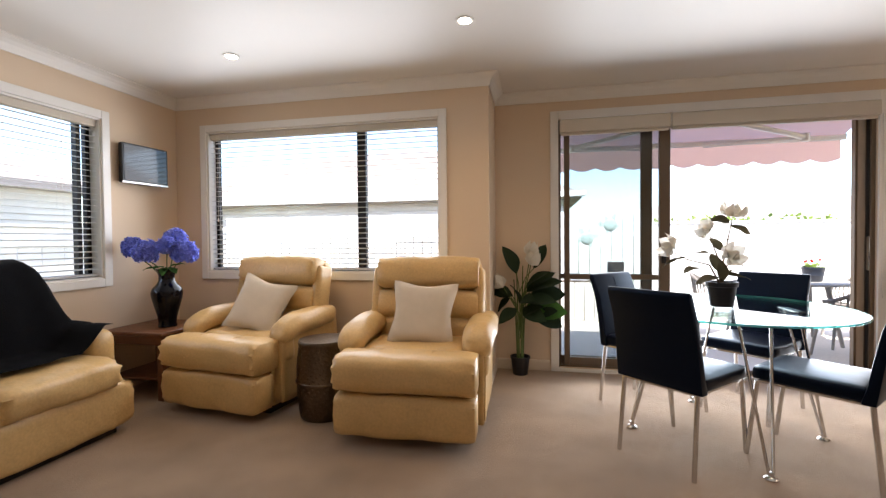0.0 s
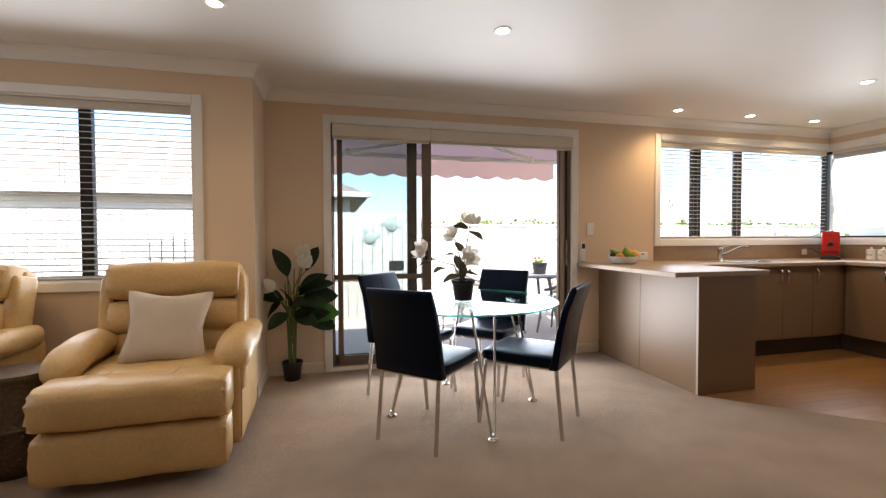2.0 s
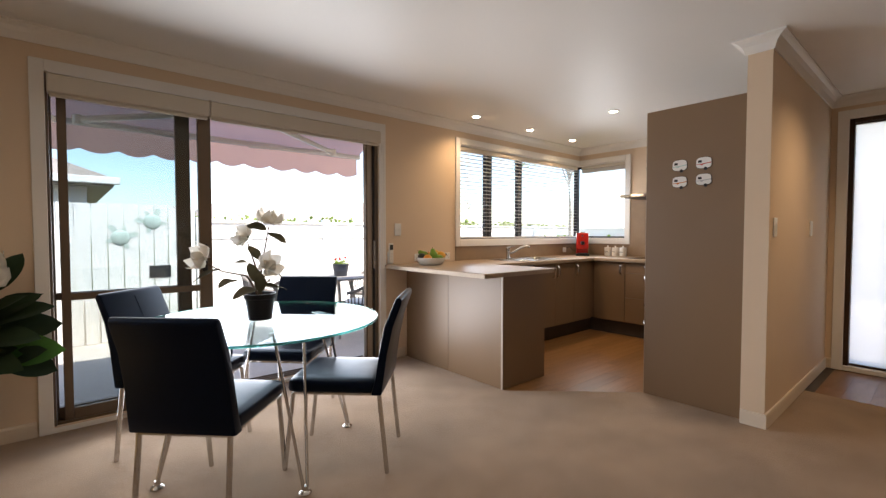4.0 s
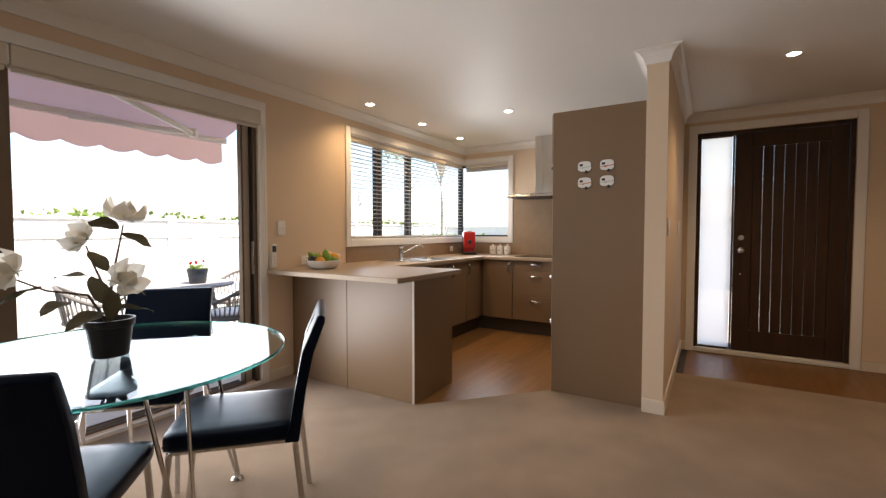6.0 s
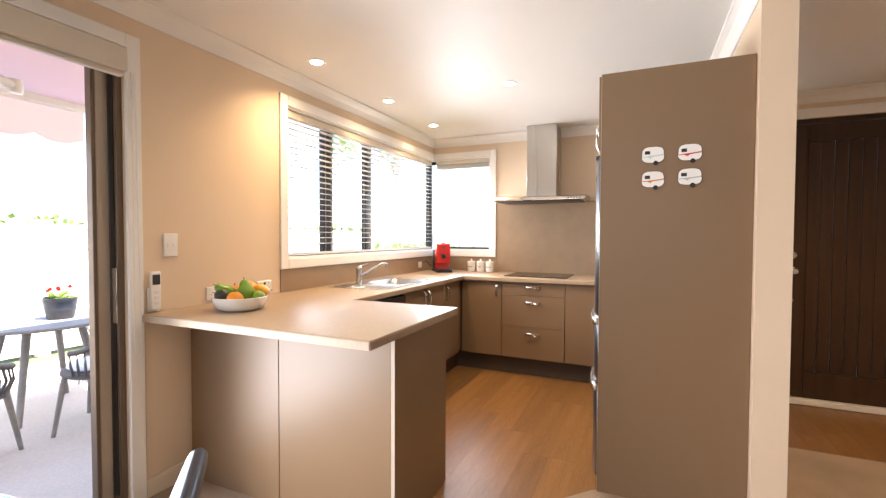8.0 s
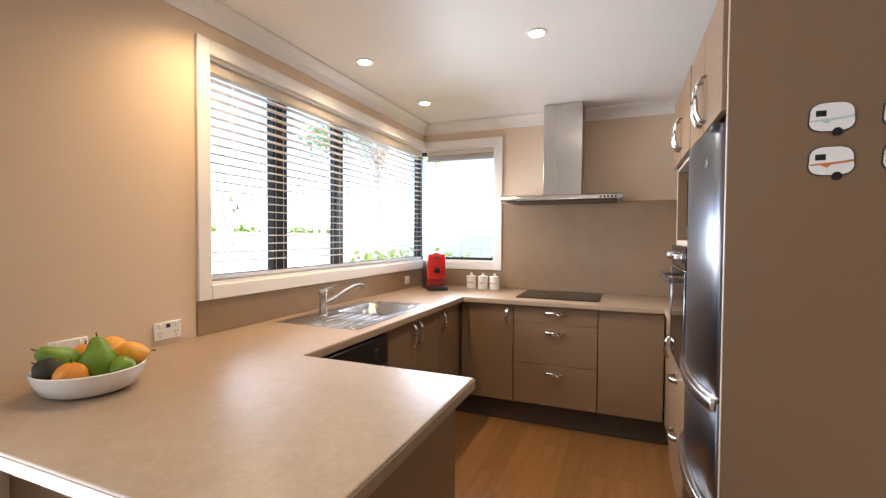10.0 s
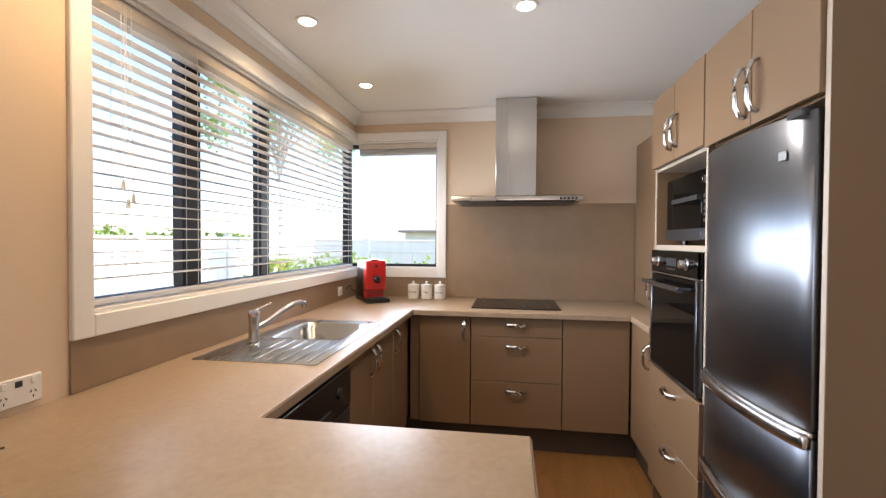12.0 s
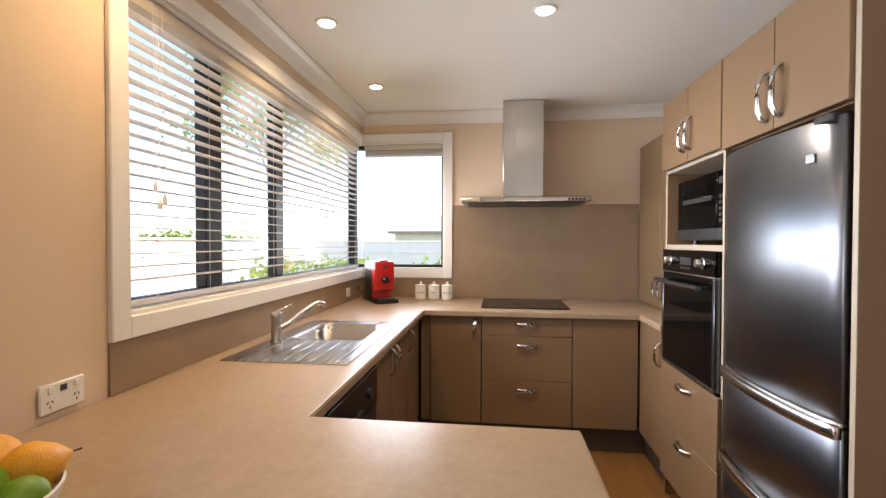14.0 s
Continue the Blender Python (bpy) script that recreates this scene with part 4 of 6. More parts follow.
for yaw, pit, z, out in ((-40, 60, 0.93, 0.12), (-170, 50, 0.74, 0.14), (-30, 75, 1.0, 0.10)):
    ptl = petals(5, 0.13, 0.095, 32)
    place = (out * math.cos(radians(yaw)), out * math.sin(radians(yaw)), z)
    bmesh.ops.transform(ptl, matrix=aim(place, yaw, pit), verts=ptl.verts[:])
    part("flower", ptl, PETAL, fp, "white lily flower")
    part("flower_stem", tube([(0, 0, 0.5), (place[0] * 0.5, place[1] * 0.5, (z + 0.5) / 2), place], 0.004, 6), STEM, fp)

# glass dining table
TX, TY, TZ = 1.51, 3.612, 0.745
tb = thing("dining_table", pose(TX, TY, 0), "round clear glass dining table on chrome hairpin legs", "dining table")
R = 0.615
top = part("tabletop", lathe([(0, TZ - 0.011), (R - 0.003, TZ - 0.011), (R - 0.003, TZ - 0.001), (0, TZ - 0.001)], 96), GLASSTOP, tb, "clear glass top")
top.visible_shadow = False
part("glass_edge", lathe([(R - 0.002, TZ - 0.012), (R, TZ - 0.011), (R + 0.001, TZ - 0.006), (R, TZ - 0.001), (R - 0.002, TZ), (R - 0.002, TZ - 0.012)], 96), GLASSRIM, tb, "polished green glass rim")
for k in range(4):
    a = radians(-90 + 90 * k + 1)
    d, s = Vector((math.cos(a), math.sin(a), 0)), Vector((-math.sin(a), math.cos(a), 0))
    foot = d * 0.505
    lg = tube([d * 0.34 + s * 0.075 + Vector((0, 0, TZ - 0.02)), foot + s * 0.010 + Vector((0, 0, 0.03)), foot + Vector((0, 0, 0.012))], 0.0075, 10)
    tube([d * 0.34 - s * 0.075 + Vector((0, 0, TZ - 0.02)), foot - s * 0.010 + Vector((0, 0, 0.03)), foot + Vector((0, 0, 0.012))], 0.0075, 10, lg)
    leg = part("leg", lg, CHROME, tb)
    part("foot_disc", lathe([(0, 0.0), (0.028, 0.0), (0.030, 0.004), (0.026, 0.010), (0.014, 0.016), (0.012, 0.035), (0, 0.036)], 20, at=foot), CHROME, leg)
    tp = d * 0.34
    part("glass_mount", box(tp.x - 0.09, tp.y - 0.025, TZ - 0.022, tp.x + 0.09, tp.y + 0.025, TZ - 0.0125, 0.003) if k % 2 == 0 else box(tp.x - 0.025, tp.y - 0.09, TZ - 0.022, tp.x + 0.025, tp.y + 0.09, TZ - 0.0125, 0.003), CHROME, leg)


# dining chairs
def dining_chair():
    c = thing("dining_chair", pose(0, 0, 0), "black leatherette dining chair with slim chrome legs", "dining chair", "chairs round the table")
    s = cushion(-0.215, -0.235, 0.405, 0.215, 0.225, 0.475, 0.55, 0.006, 10, 0.002, 1)
    part("seat", s, BLACKL, c, smooth=70)
    part("seat_piping", tube([(-0.205, -0.232, 0.43), (0.205, -0.232, 0.43)], 0.004, 6), BLACKL, c)
    bm = bmesh.new()
    prof = [(0.185, 0.40), (0.205, 0.47), (0.225, 0.60), (0.252, 0.74), (0.302, 0.862), (0.312, 0.884), (0.330, 0.890), (0.343, 0.879), (0.341, 0.857), (0.298, 0.74), (0.268, 0.60), (0.250, 0.47), (0.240, 0.40)]
    prism(prof, -0.215, 0.215, 'x', 0.010, bm, 2)
    for v in bm.verts:
        v.co.x *= 1.0 + 0.04 * max(0, (0.75 - v.co.z)) / 0.3
    back = part("backrest", bm, BLACKL, c, smooth=50)
    part("back_seam", tube([(0.0, 0.209, 0.48), (0.0, 0.222, 0.60), (0.0, 0.249, 0.74), (0.0, 0.298, 0.855)], 0.0012, 5), BLACKL, back)
    fr = box(-0.20, -0.215, 0.392, 0.20, 0.235, 0.406, 0.002)
    part("seat_frame", fr, CHROME, c)
    for s in (-1, 1):
        part("leg", tube([(s * 0.192, -0.215, 0.40), (s * 0.196, -0.262, 0.0)], 0.0115, 12), CHROME, c)
        part("leg", tube([(s * 0.192, 0.222, 0.40), (s * 0.198, 0.262, 0.0)], 0.0115, 12), CHROME, c)
    return c


ch = dining_chair()
spots = ((1.203, 3.332, 135), (1.848, 3.328, -133.5), (1.205, 3.985, 45), (1.845, 4.075, -45))
ch.matrix_basis = pose(spots[0][0], spots[0][1], 0, 0, 0, spots[0][2])
for x, y, a in spots[1:]:
    copy_thing(ch, pose(x, y, 0, 0, 0, a))

# magnolia in a black pot on the table
mg = potted("magnolia_plant", pose(1.488, 3.598, TZ), "artificial white magnolia in a black pot on the table")
part("pot", lathe([(0, 0), (0.058, 0), (0.060, 0.003), (0.074, 0.112), (0.081, 0.114), (0.083, 0.140), (0.076, 0.140), (0.072, 0.118), (0, 0.118)], 32), POT, mg)
fl4 = ((0.03, -0.06, 0.515, 75, -60), (-0.03, 0.10, 0.435, 30, 150), (-0.27, -0.03, 0.335, 20, 190), (0.0, -0.10, 0.285, 25, -70))
for k, (x, y, z, pit, yaw) in enumerate(fl4):
    br = part("branch", tube([(0.005 * k - 0.01, 0.0, 0.11), (x * 0.25, y * 0.3, 0.12 + z * 0.35), (x * 0.7, y * 0.7, z * 0.8), (x, y, z - 0.02)], 0.004, 7, radii=[0.006, 0.005, 0.0035, 0.003]), TWIG, mg)
    fl_b = petals(6, 0.098, 0.078, 62)
    petals(4, 0.07, 0.06, 26, fl_b)
    bmesh.ops.transform(fl_b, matrix=aim((x, y, z), yaw, pit), verts=fl_b.verts[:])
    part("flower", fl_b, PETAL, mg, "open white magnolia flower", smooth=70)
    part("flower_heart", lathe([(0, 0), (0.008, 0.004), (0.007, 0.02), (0, 0.026)], 8, at=(x, y, z)), LEAF_L, br)
OLIVE = thin_mat("olive brown leaf", (0.075, 0.062, 0.03), 0.15, vary=0.4, scale=12)
for x, y, z, yaw, pit, ln in ((0.03, -0.05, 0.46, -20, -20, 0.11), (0.02, -0.05, 0.48, 190, 20, 0.12), (-0.03, 0.09, 0.39, -60, -35, 0.11), (-0.05, 0.02, 0.30, -75, -45, 0.13), (-0.02, -0.05, 0.26, -100, -50, 0.13),
                              (0.0, -0.04, 0.18, -45, 5, 0.14), (-0.02, -0.02, 0.17, 200, -5, 0.15), (0.02, 0.01, 0.17, 60, 20, 0.12), (-0.20, -0.02, 0.28, 185, -12, 0.14), (-0.12, -0.01, 0.22, 215, 0, 0.13), (0.02, -0.08, 0.27, 10, -20, 0.1), (-0.04, 0.06, 0.30, 140, 10, 0.11)):
    lf = blade(ln, ln * 0.5, 0.35, 0.25)
    bmesh.ops.transform(lf, matrix=aim((x, y, z), yaw, pit, rnd.uniform(-40, 40)), verts=lf.verts[:])
    part("leaf", lf, OLIVE, mg)

# ---- kitchen ----


def handle_bow(length, reach=0.030, r=0.007):
    """A bowed bar handle along local z, standing out along local -y."""
    b = bmesh.new()
    h = length / 2
    pts = [(0, 0, -h), (0, -reach * 0.55, -h + 0.006), (0, -reach, -h * 0.55), (0, -reach * 1.06, 0), (0, -reach, h * 0.55), (0, -reach * 0.55, h - 0.006), (0, 0, h)]
    t = tube(pts, r, 10)
    for v in t.verts:
        v.co.x *= 1.9
    return merge(b, t)


def put_handle(parent, m, length=0.13):
    return part("handle", merge(bmesh.new(), handle_bow(length), m), CHROME, parent, "chrome bow handle")


def front_piece(name, parent, axis, face, a0, a1, z0, z1, thick=0.018, material=None):
    """A door or drawer front. axis 'y+': faces +y at y = face; 'x-': faces -x at x = face."""
    g = 0.0015
    if axis == 'y-':
        b = box(a0 + g, face, z0 + g, a1 - g, face + thick, z1 - g, 0.0015)
    elif axis == 'y+':
        b = box(a0 + g, face - thick, z0 + g, a1 - g, face, z1 - g, 0.0015)
    else:
        b = box(face, a0 + g, z0 + g, face + thick, a1 - g, z1 - g, 0.0015)
    return part(name, b, material or CAB, parent)


def on(axis, a, face, z, flat=False):
    """The pose of a handle on a front."""
    turn = {'y-': 0, 'y+': 180, 'x-': -90}[axis]
    m = (Matrix.Translation((a, face, z)) if axis != 'x-' else Matrix.Translation((face, a, z))) @ Matrix.Rotation(radians(turn), 4, 'Z')
    return m @ Matrix.Rotation(radians(90), 4, 'Y') if flat else m


WTZ = 0.912
# continuous worktop with a cut-out for the sink bowl


def grid_slab(xs, ys, inside, z0, z1, bevel):
    bm = bmesh.new()
    vs = {}
    for i in range(len(xs) - 1):
        for j in range(len(ys) - 1):
            if inside((xs[i] + xs[i + 1]) / 2, (ys[j] + ys[j + 1]) / 2):
                quad = []
                for a, b in ((i, j), (i + 1, j), (i + 1, j + 1), (i, j + 1)):
                    if (a, b) not in vs:
                        vs[(a, b)] = bm.verts.new((xs[a], ys[b], z0))
                    quad.append(vs[(a, b)])
                bm.faces.new(quad)
    ext = bmesh.ops.extrude_face_region(bm, geom=bm.faces[:])
    for v in (g for g in ext["geom"] if isinstance(g, bmesh.types.BMVert)):
        v.co.z = z1
    bmesh.ops.recalc_face_normals(bm, faces=bm.faces[:])
    if bevel:
        edges = [e for e in bm.edges if len(e.link_faces) == 2 and e.calc_face_angle(0) > 0.5 and max(v.co.z for v in e.verts) > z1 - 1e-4 and min(v.co.z for v in e.verts) > z1 - 1e-4]
        bmesh.ops.bevel(bm, geom=edges, offset=bevel, segments=3, affect='EDGES', profile=0.5)
    return bm


def in_top(x, y):
    if 4.69 < x < 5.08 and 4.185 < y < 4.525:
        return False
    return (3.0 < x < 3.848 and y > 3.38) or y > 4.06 or x > 5.64 or (x > 5.285 and y < 2.695)


wt = tagged(new("worktop"), "speckled beige laminate worktop in a U shape", "worktop")
xs = [3.0, 3.848, 4.69, 5.08, 5.285, 5.64, XE - 0.002]
ys = [PY1 + 0.002, 2.695, 3.38, 4.06, 4.185, 4.525, YD - 0.002]
part("slab", grid_slab(xs, ys, in_top, WTZ - 0.036, WTZ, 0.006), BENCH, wt, smooth=50)

EB0, EB1 = WTZ - 0.0345, WTZ - 0.0065
for nm, bx in (("edge_band", (2.9975, 3.382, EB0, 3.0005, YD - 0.004, EB1)), ("edge_band", (3.002, 3.3775, EB0, 3.846, 3.3805, EB1)), ("edge_band", (3.8475, 3.382, EB0, 3.8505, 4.058, EB1)), ("edge_band", (3.851, 4.0575, EB0, 5.638, 4.0605, EB1)), ("edge_band", (5.6375, 2.70, EB0, 5.6405, 4.057, EB1))):
    part(nm, box(*bx), BENCH, wt)

# splashbacks
sp = box(3.905, YD - 0.009, WTZ + 0.001, XE - 0.010, YD - 0.001, 1.067, 0.001)
structure("splashback_window", sp, SPLASH, "mottled taupe splashback under the window", "splashback")
sp = box(XE - 0.009, 3.937, WTZ + 0.001, XE - 0.001, YD - 0.010, 1.067, 0.001)
box(XE - 0.009, 2.50, WTZ + 0.001, XE - 0.001, 3.9365, 1.656, 0.001, sp)
structure("splashback_hob", sp, SPLASH, "mottled taupe splashback behind the hob", "splashback")

# peninsula
pn = thing("peninsula_unit", pose(3.232, 3.412, 0), "taupe peninsula cupboard with plain back panels", "cabinet")
part("back_panel", box(0, 0.018, 0.0, 0.018, 0.632, 0.875, 0.0015), CAB, pn)
part("back_panel", box(0, 0.635, 0.0, 0.018, 1.19, 0.875, 0.0015), CAB, pn)
part("filler", box(0.012, 1.192, 0.0, 0.03, 1.262, 0.875, 0.0015), CAB, pn)
part("end_panel", box(0.002, 0, 0.0, 0.53, 0.017, 0.875, 0.0015), CAB, pn)
part("edge_strip", box(-0.0015, -0.001, 0.0, 0.0005, 0.0165, 0.875), CAB_E, pn, "pale edge strip")
part("carcass", box(0.02, 0.02, 0.12, 0.515, 0.62, 0.874), CAB, pn)
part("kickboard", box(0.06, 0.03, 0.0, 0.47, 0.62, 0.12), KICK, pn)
d = front_piece("door", pn, 'x-', 0.516, 0.02, 0.60, 0.13, 0.872)

# dishwasher
dw = thing("dishwasher", pose(3.905, 4.065, 0), "dark grey dishwasher built in under the worktop", "dishwasher")
part("body", box(0.0, 0.02, 0.08, 0.598, 0.58, 0.860, 0.003), BLACKP, dw)
part("door", box(0.0, 0.0, 0.13, 0.598, 0.02, 0.705, 0.003), GREYD, dw)
pnl = part("control_panel", box(0.0, -0.004, 0.71, 0.598, 0.02, 0.860, 0.004), BLACKP, dw)
part("grip", box(0.16, -0.012, 0.72, 0.39, 0.0, 0.76, 0.005), GREYD, pnl)
for k in range(4):
    part("button", box(0.06 + 0.025 * k, -0.007, 0.79, 0.075 + 0.025 * k, -0.003, 0.80, 0.001), CHROME, pnl)
part("dial", merge(bmesh.new(), lathe([(0, 0), (0.022, 0), (0.020, 0.014), (0, 0.015)], 18), Matrix.Translation((0.47, -0.004, 0.79)) @ Matrix.Rotation(radians(90), 4, 'X')), GREYD, pnl)


def base_cabinet(name, m, label, carcass, fronts, group="kitchen base cupboards"):
    c = thing(name, m, label, "cabinet", group)
    part("carcass", box(*carcass), CAB, c)
    for nm, axis, face, a0, a1, z0, z1, hd in fronts:
        f = front_piece(nm, c, axis, face, a0, a1, z0, z1)
        if hd:
            put_handle(f, on(axis, hd[0], face, hd[1], hd[2]))
    return c


FZ0, FZ1 = 0.162, 0.872
base_cabinet("sink_cabinet", pose(0, 0, 0), "taupe two-door cupboard under the sink", (4.507, 4.11, 0.165, 5.26, 4.66, 0.70),
             [("door", 'y-', 4.09, 4.507, 4.885, FZ0, FZ1, (4.845, 0.78, False)), ("door", 'y-', 4.09, 4.885, 5.262, FZ0, FZ1, (4.925, 0.78, False))])
base_cabinet("corner_cabinet", pose(0, 0, 0), "taupe corner cupboard beside the sink cupboard", (5.265, 4.11, 0.165, 6.27, 4.66, 0.86),
             [("door", 'y-', 4.09, 5.265, 5.61, FZ0, FZ1, (5.305, 0.78, False))])
base_cabinet("end_cabinet", pose(0, 0, 0), "taupe single-door cupboard beside the drawers", (5.69, 3.685, 0.165, 6.27, 4.085, 0.86),
             [("door", 'x-', 5.675, 3.682, 4.020, FZ0, FZ1, (3.722, 0.785, False))])
base_cabinet("drawer_cabinet", pose(0, 0, 0), "taupe three-drawer cupboard under the hob", (5.69, 3.10, 0.165, 6.27, 3.675, 0.86),
             [("drawer", 'x-', 5.675, 3.097, 3.678, 0.746, FZ1, (3.387, 0.825, True)), ("drawer", 'x-', 5.675, 3.097, 3.678, 0.455, 0.746, (3.387, 0.685, True)), ("drawer", 'x-', 5.675, 3.097, 3.678, FZ0, 0.455, (3.387, 0.395, True))])
base_cabinet("plain_cabinet", pose(0, 0, 0), "taupe plain-front cupboard beside the drawers", (5.69, 2.70, 0.165, 6.27, 3.09, 0.86),
             [("door", 'x-', 5.675, 2.690, 3.094, FZ0, FZ1, None)])
base_cabinet("return_cabinet", pose(0, 0, 0), "taupe narrow cupboard beside the oven tower", (5.27, 2.05, 0.165, 5.68, 2.66, 0.86),
             [("door", 'y+', 2.683, 5.272, 5.662, FZ0, FZ1, (5.315, 0.74, False))])
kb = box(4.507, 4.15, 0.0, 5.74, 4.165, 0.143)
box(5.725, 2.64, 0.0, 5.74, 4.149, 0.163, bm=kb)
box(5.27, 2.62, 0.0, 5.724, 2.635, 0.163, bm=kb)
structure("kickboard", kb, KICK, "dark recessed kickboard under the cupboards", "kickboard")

# tall units
fs = thing("fridge_surround", pose(3.994, PY1 + 0.002, 0), "taupe tall panel and cupboard round the fridge", "cabinet")
part("side_panel", box(0, 0, 0, 0.018, 0.638, 2.097, 0.0015), CAB, fs)
part("edge_strip", box(0.0005, 0.6385, 0.0, 0.0175, 0.640, 2.097), CAB_E, fs, "pale edge strip")
part("carcass", box(0.02, 0.01, 1.73, 0.66, 0.615, 2.095), CAB, fs)
# Black sheet lines the recess; gaps round the fridge are dark by its colour.
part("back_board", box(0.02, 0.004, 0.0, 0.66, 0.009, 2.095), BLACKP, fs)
for a0, a1, hx in ((0.020, 0.330, 0.295), (0.332, 0.664, 0.368)):
    f = front_piece("door", fs, 'y+', 0.652, a0, a1, 1.73, 2.095)
    put_handle(f, on('y+', hx, 0.652, 1.845), 0.16)

ot = thing("oven_tower", pose(4.66, PY1 + 0.002, 0), "taupe oven tower with microwave shelf and two drawers", "cabinet")
part("side_panel", box(0, 0, 0, 0.018, 0.634, 2.10, 0.0015), CAB, ot)
part("side_panel", box(0.604, 0, 0, 0.622, 0.634, 2.10, 0.0015), CAB, ot)
part("edge_strip", box(0.0, 0.634, 0.12, 0.016, 0.6355, 2.098), CAB_E, ot, "pale edge strip")
part("edge_strip", box(0.606, 0.634, 0.12, 0.622, 0.6355, 2.098), CAB_E, ot, "pale edge strip")
part("carcass", box(0.019, 0.01, 1.742, 0.603, 0.612, 2.098), CAB, ot)
part("back_board", box(0.019, 0.002, 0.12, 0.603, 0.009, 1.74), CAB, ot)
part("shelf", box(0.019, 0.01, 1.325, 0.603, 0.634, 1.35, 0.0015), CAB_E, ot, "pale microwave shelf")
part("shelf", box(0.019, 0.01, 1.725, 0.603, 0.634, 1.741, 0.0015), CAB_E, ot)
part("shelf", box(0.019, 0.01, 0.725, 0.603, 0.612, 0.742), CAB, ot)
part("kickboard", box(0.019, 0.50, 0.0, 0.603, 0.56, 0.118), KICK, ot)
for a0, a1, hx in ((0.0, 0.310, 0.275), (0.312, 0.622, 0.345)):
    f = front_piece("door", ot, 'y+', 0.655, a0, a1, 1.742, 2.098)
    put_handle(f, on('y+', hx, 0.655, 1.868), 0.15)
for z0, z1, hz in ((0.42, 0.73, 0.665), (0.12, 0.42, 0.38)):
    f = front_piece("drawer", ot, 'y+', 0.655, 0.0, 0.622, z0, z1)
    put_handle(f, on('y+', 0.31, 0.655, hz, True))

ov = thing("wall_oven", pose(4.691, PY1 + 0.02, 0.743), "black glass wall oven with steel trim and knobs", "oven")
part("body", box(0.01, 0.0, 0.0, 0.55, 0.615, 0.58, 0.002), BLACKP, ov)
part("control_panel", box(-0.006, 0.617, 0.475, 0.566, 0.640, 0.582, 0.003), BLACKG, ov)
part("panel_trim", box(-0.006, 0.617, 0.467, 0.566, 0.642, 0.4745, 0.001), CHROME, ov)
od = part("oven_door", box(-0.006, 0.617, 0.012, 0.566, 0.640, 0.464, 0.003), BLACKG, ov)
for a0, a1 in ((-0.008, 0.010), (0.550, 0.568)):
    part("door_trim", box(a0, 0.618, 0.010, a1, 0.643, 0.466, 0.002), STEEL, od)
part("vent_trim", box(-0.008, 0.617, -0.002, 0.568, 0.641, 0.0095, 0.001), STEEL, ov)
hb = tube([(0.03, 0.690, 0.425), (0.28, 0.697, 0.425), (0.53, 0.690, 0.425)], 0.011, 12)
h_ = part("oven_handle", hb, STEEL, od)
for x in (0.06, 0.50):
    part("handle_post", tube([(x, 0.640, 0.425), (x, 0.690, 0.425)], 0.008, 8), STEEL, h_)
for x in (0.10, 0.46):
    kn = merge(bmesh.new(), lathe([(0, 0), (0.026, 0), (0.026, 0.005), (0.020, 0.008), (0.018, 0.030), (0.015, 0.034), (0, 0.034)], 24), Matrix.Translation((x, 0.640, 0.528)) @ Matrix.Rotation(radians(-90), 4, 'X'))
    part("knob", kn, CHROME, ov)
part("display", box(0.22, 0.640, 0.512, 0.34, 0.6415, 0.548), GREYD, ov)
for k in range(4):
    part("button", box(0.232 + 0.028 * k, 0.640, 0.494, 0.246 + 0.028 * k, 0.6425, 0.502), CHROME, ov)

mw = thing("microwave", pose(4.70, PY1 + 0.15, 1.35), "steel and black microwave on the tower shelf", "microwave")
part("body", box(0.0, 0.0, 0.022, 0.53, 0.42, 0.325, 0.006), GREYD, mw)
for x in (0.04, 0.49):
    for y in (0.05, 0.37):
        part("foot", lathe([(0, 0), (0.014, 0), (0.014, 0.021), (0, 0.021)], 12, at=(x, y, 0)), BLACKP, mw)
dd = part("door", box(0.115, 0.421, 0.024, 0.53, 0.447, 0.324, 0.005), BLACKG, mw)
part("door_strip", box(0.115, 0.4475, 0.024, 0.53, 0.450, 0.075, 0.001), STEEL, dd)
part("control_panel", box(0.0, 0.421, 0.077, 0.113, 0.447, 0.324, 0.004), BLACKG, mw)
part("panel_strip", box(0.0, 0.421, 0.024, 0.113, 0.450, 0.075, 0.003), STEEL, mw)
for r_ in range(5):
    for c_ in range(3):
        part("key", box(0.022 + 0.026 * c_, 0.447, 0.10 + 0.026 * r_, 0.040 + 0.026 * c_, 0.4485, 0.115 + 0.026 * r_), GREYD, mw)
part("display", box(0.02, 0.447, 0.265, 0.095, 0.4485, 0.295), GREYD, mw)
part("trim_line", box(0.16, 0.4475, 0.20, 0.46, 0.4495, 0.222, 0.001), GREYD, dd)

fr = thing("refrigerator", pose(4.017, PY1 + 0.03, 0), "stainless steel fridge with two freezer drawers below", "refrigerator")
part("body", box(0.02, 0.0, 0.03, 0.605, 0.59, 1.685, 0.008), GREYD, fr)


def bowed(z0, z1, y, depth=0.055):
    """A fridge front that swells outwards across its width."""
    n = 14
    pts = [(0.012 + 0.60 * i / n, y + depth * (0.35 + 0.65 * (1 - (2 * i / n - 1) ** 2) ** 0.75)) for i in range(n + 1)]
    return prism(pts + [(0.612, y - 0.004), (0.012, y - 0.004)], z0, z1, 'z', 0.004)


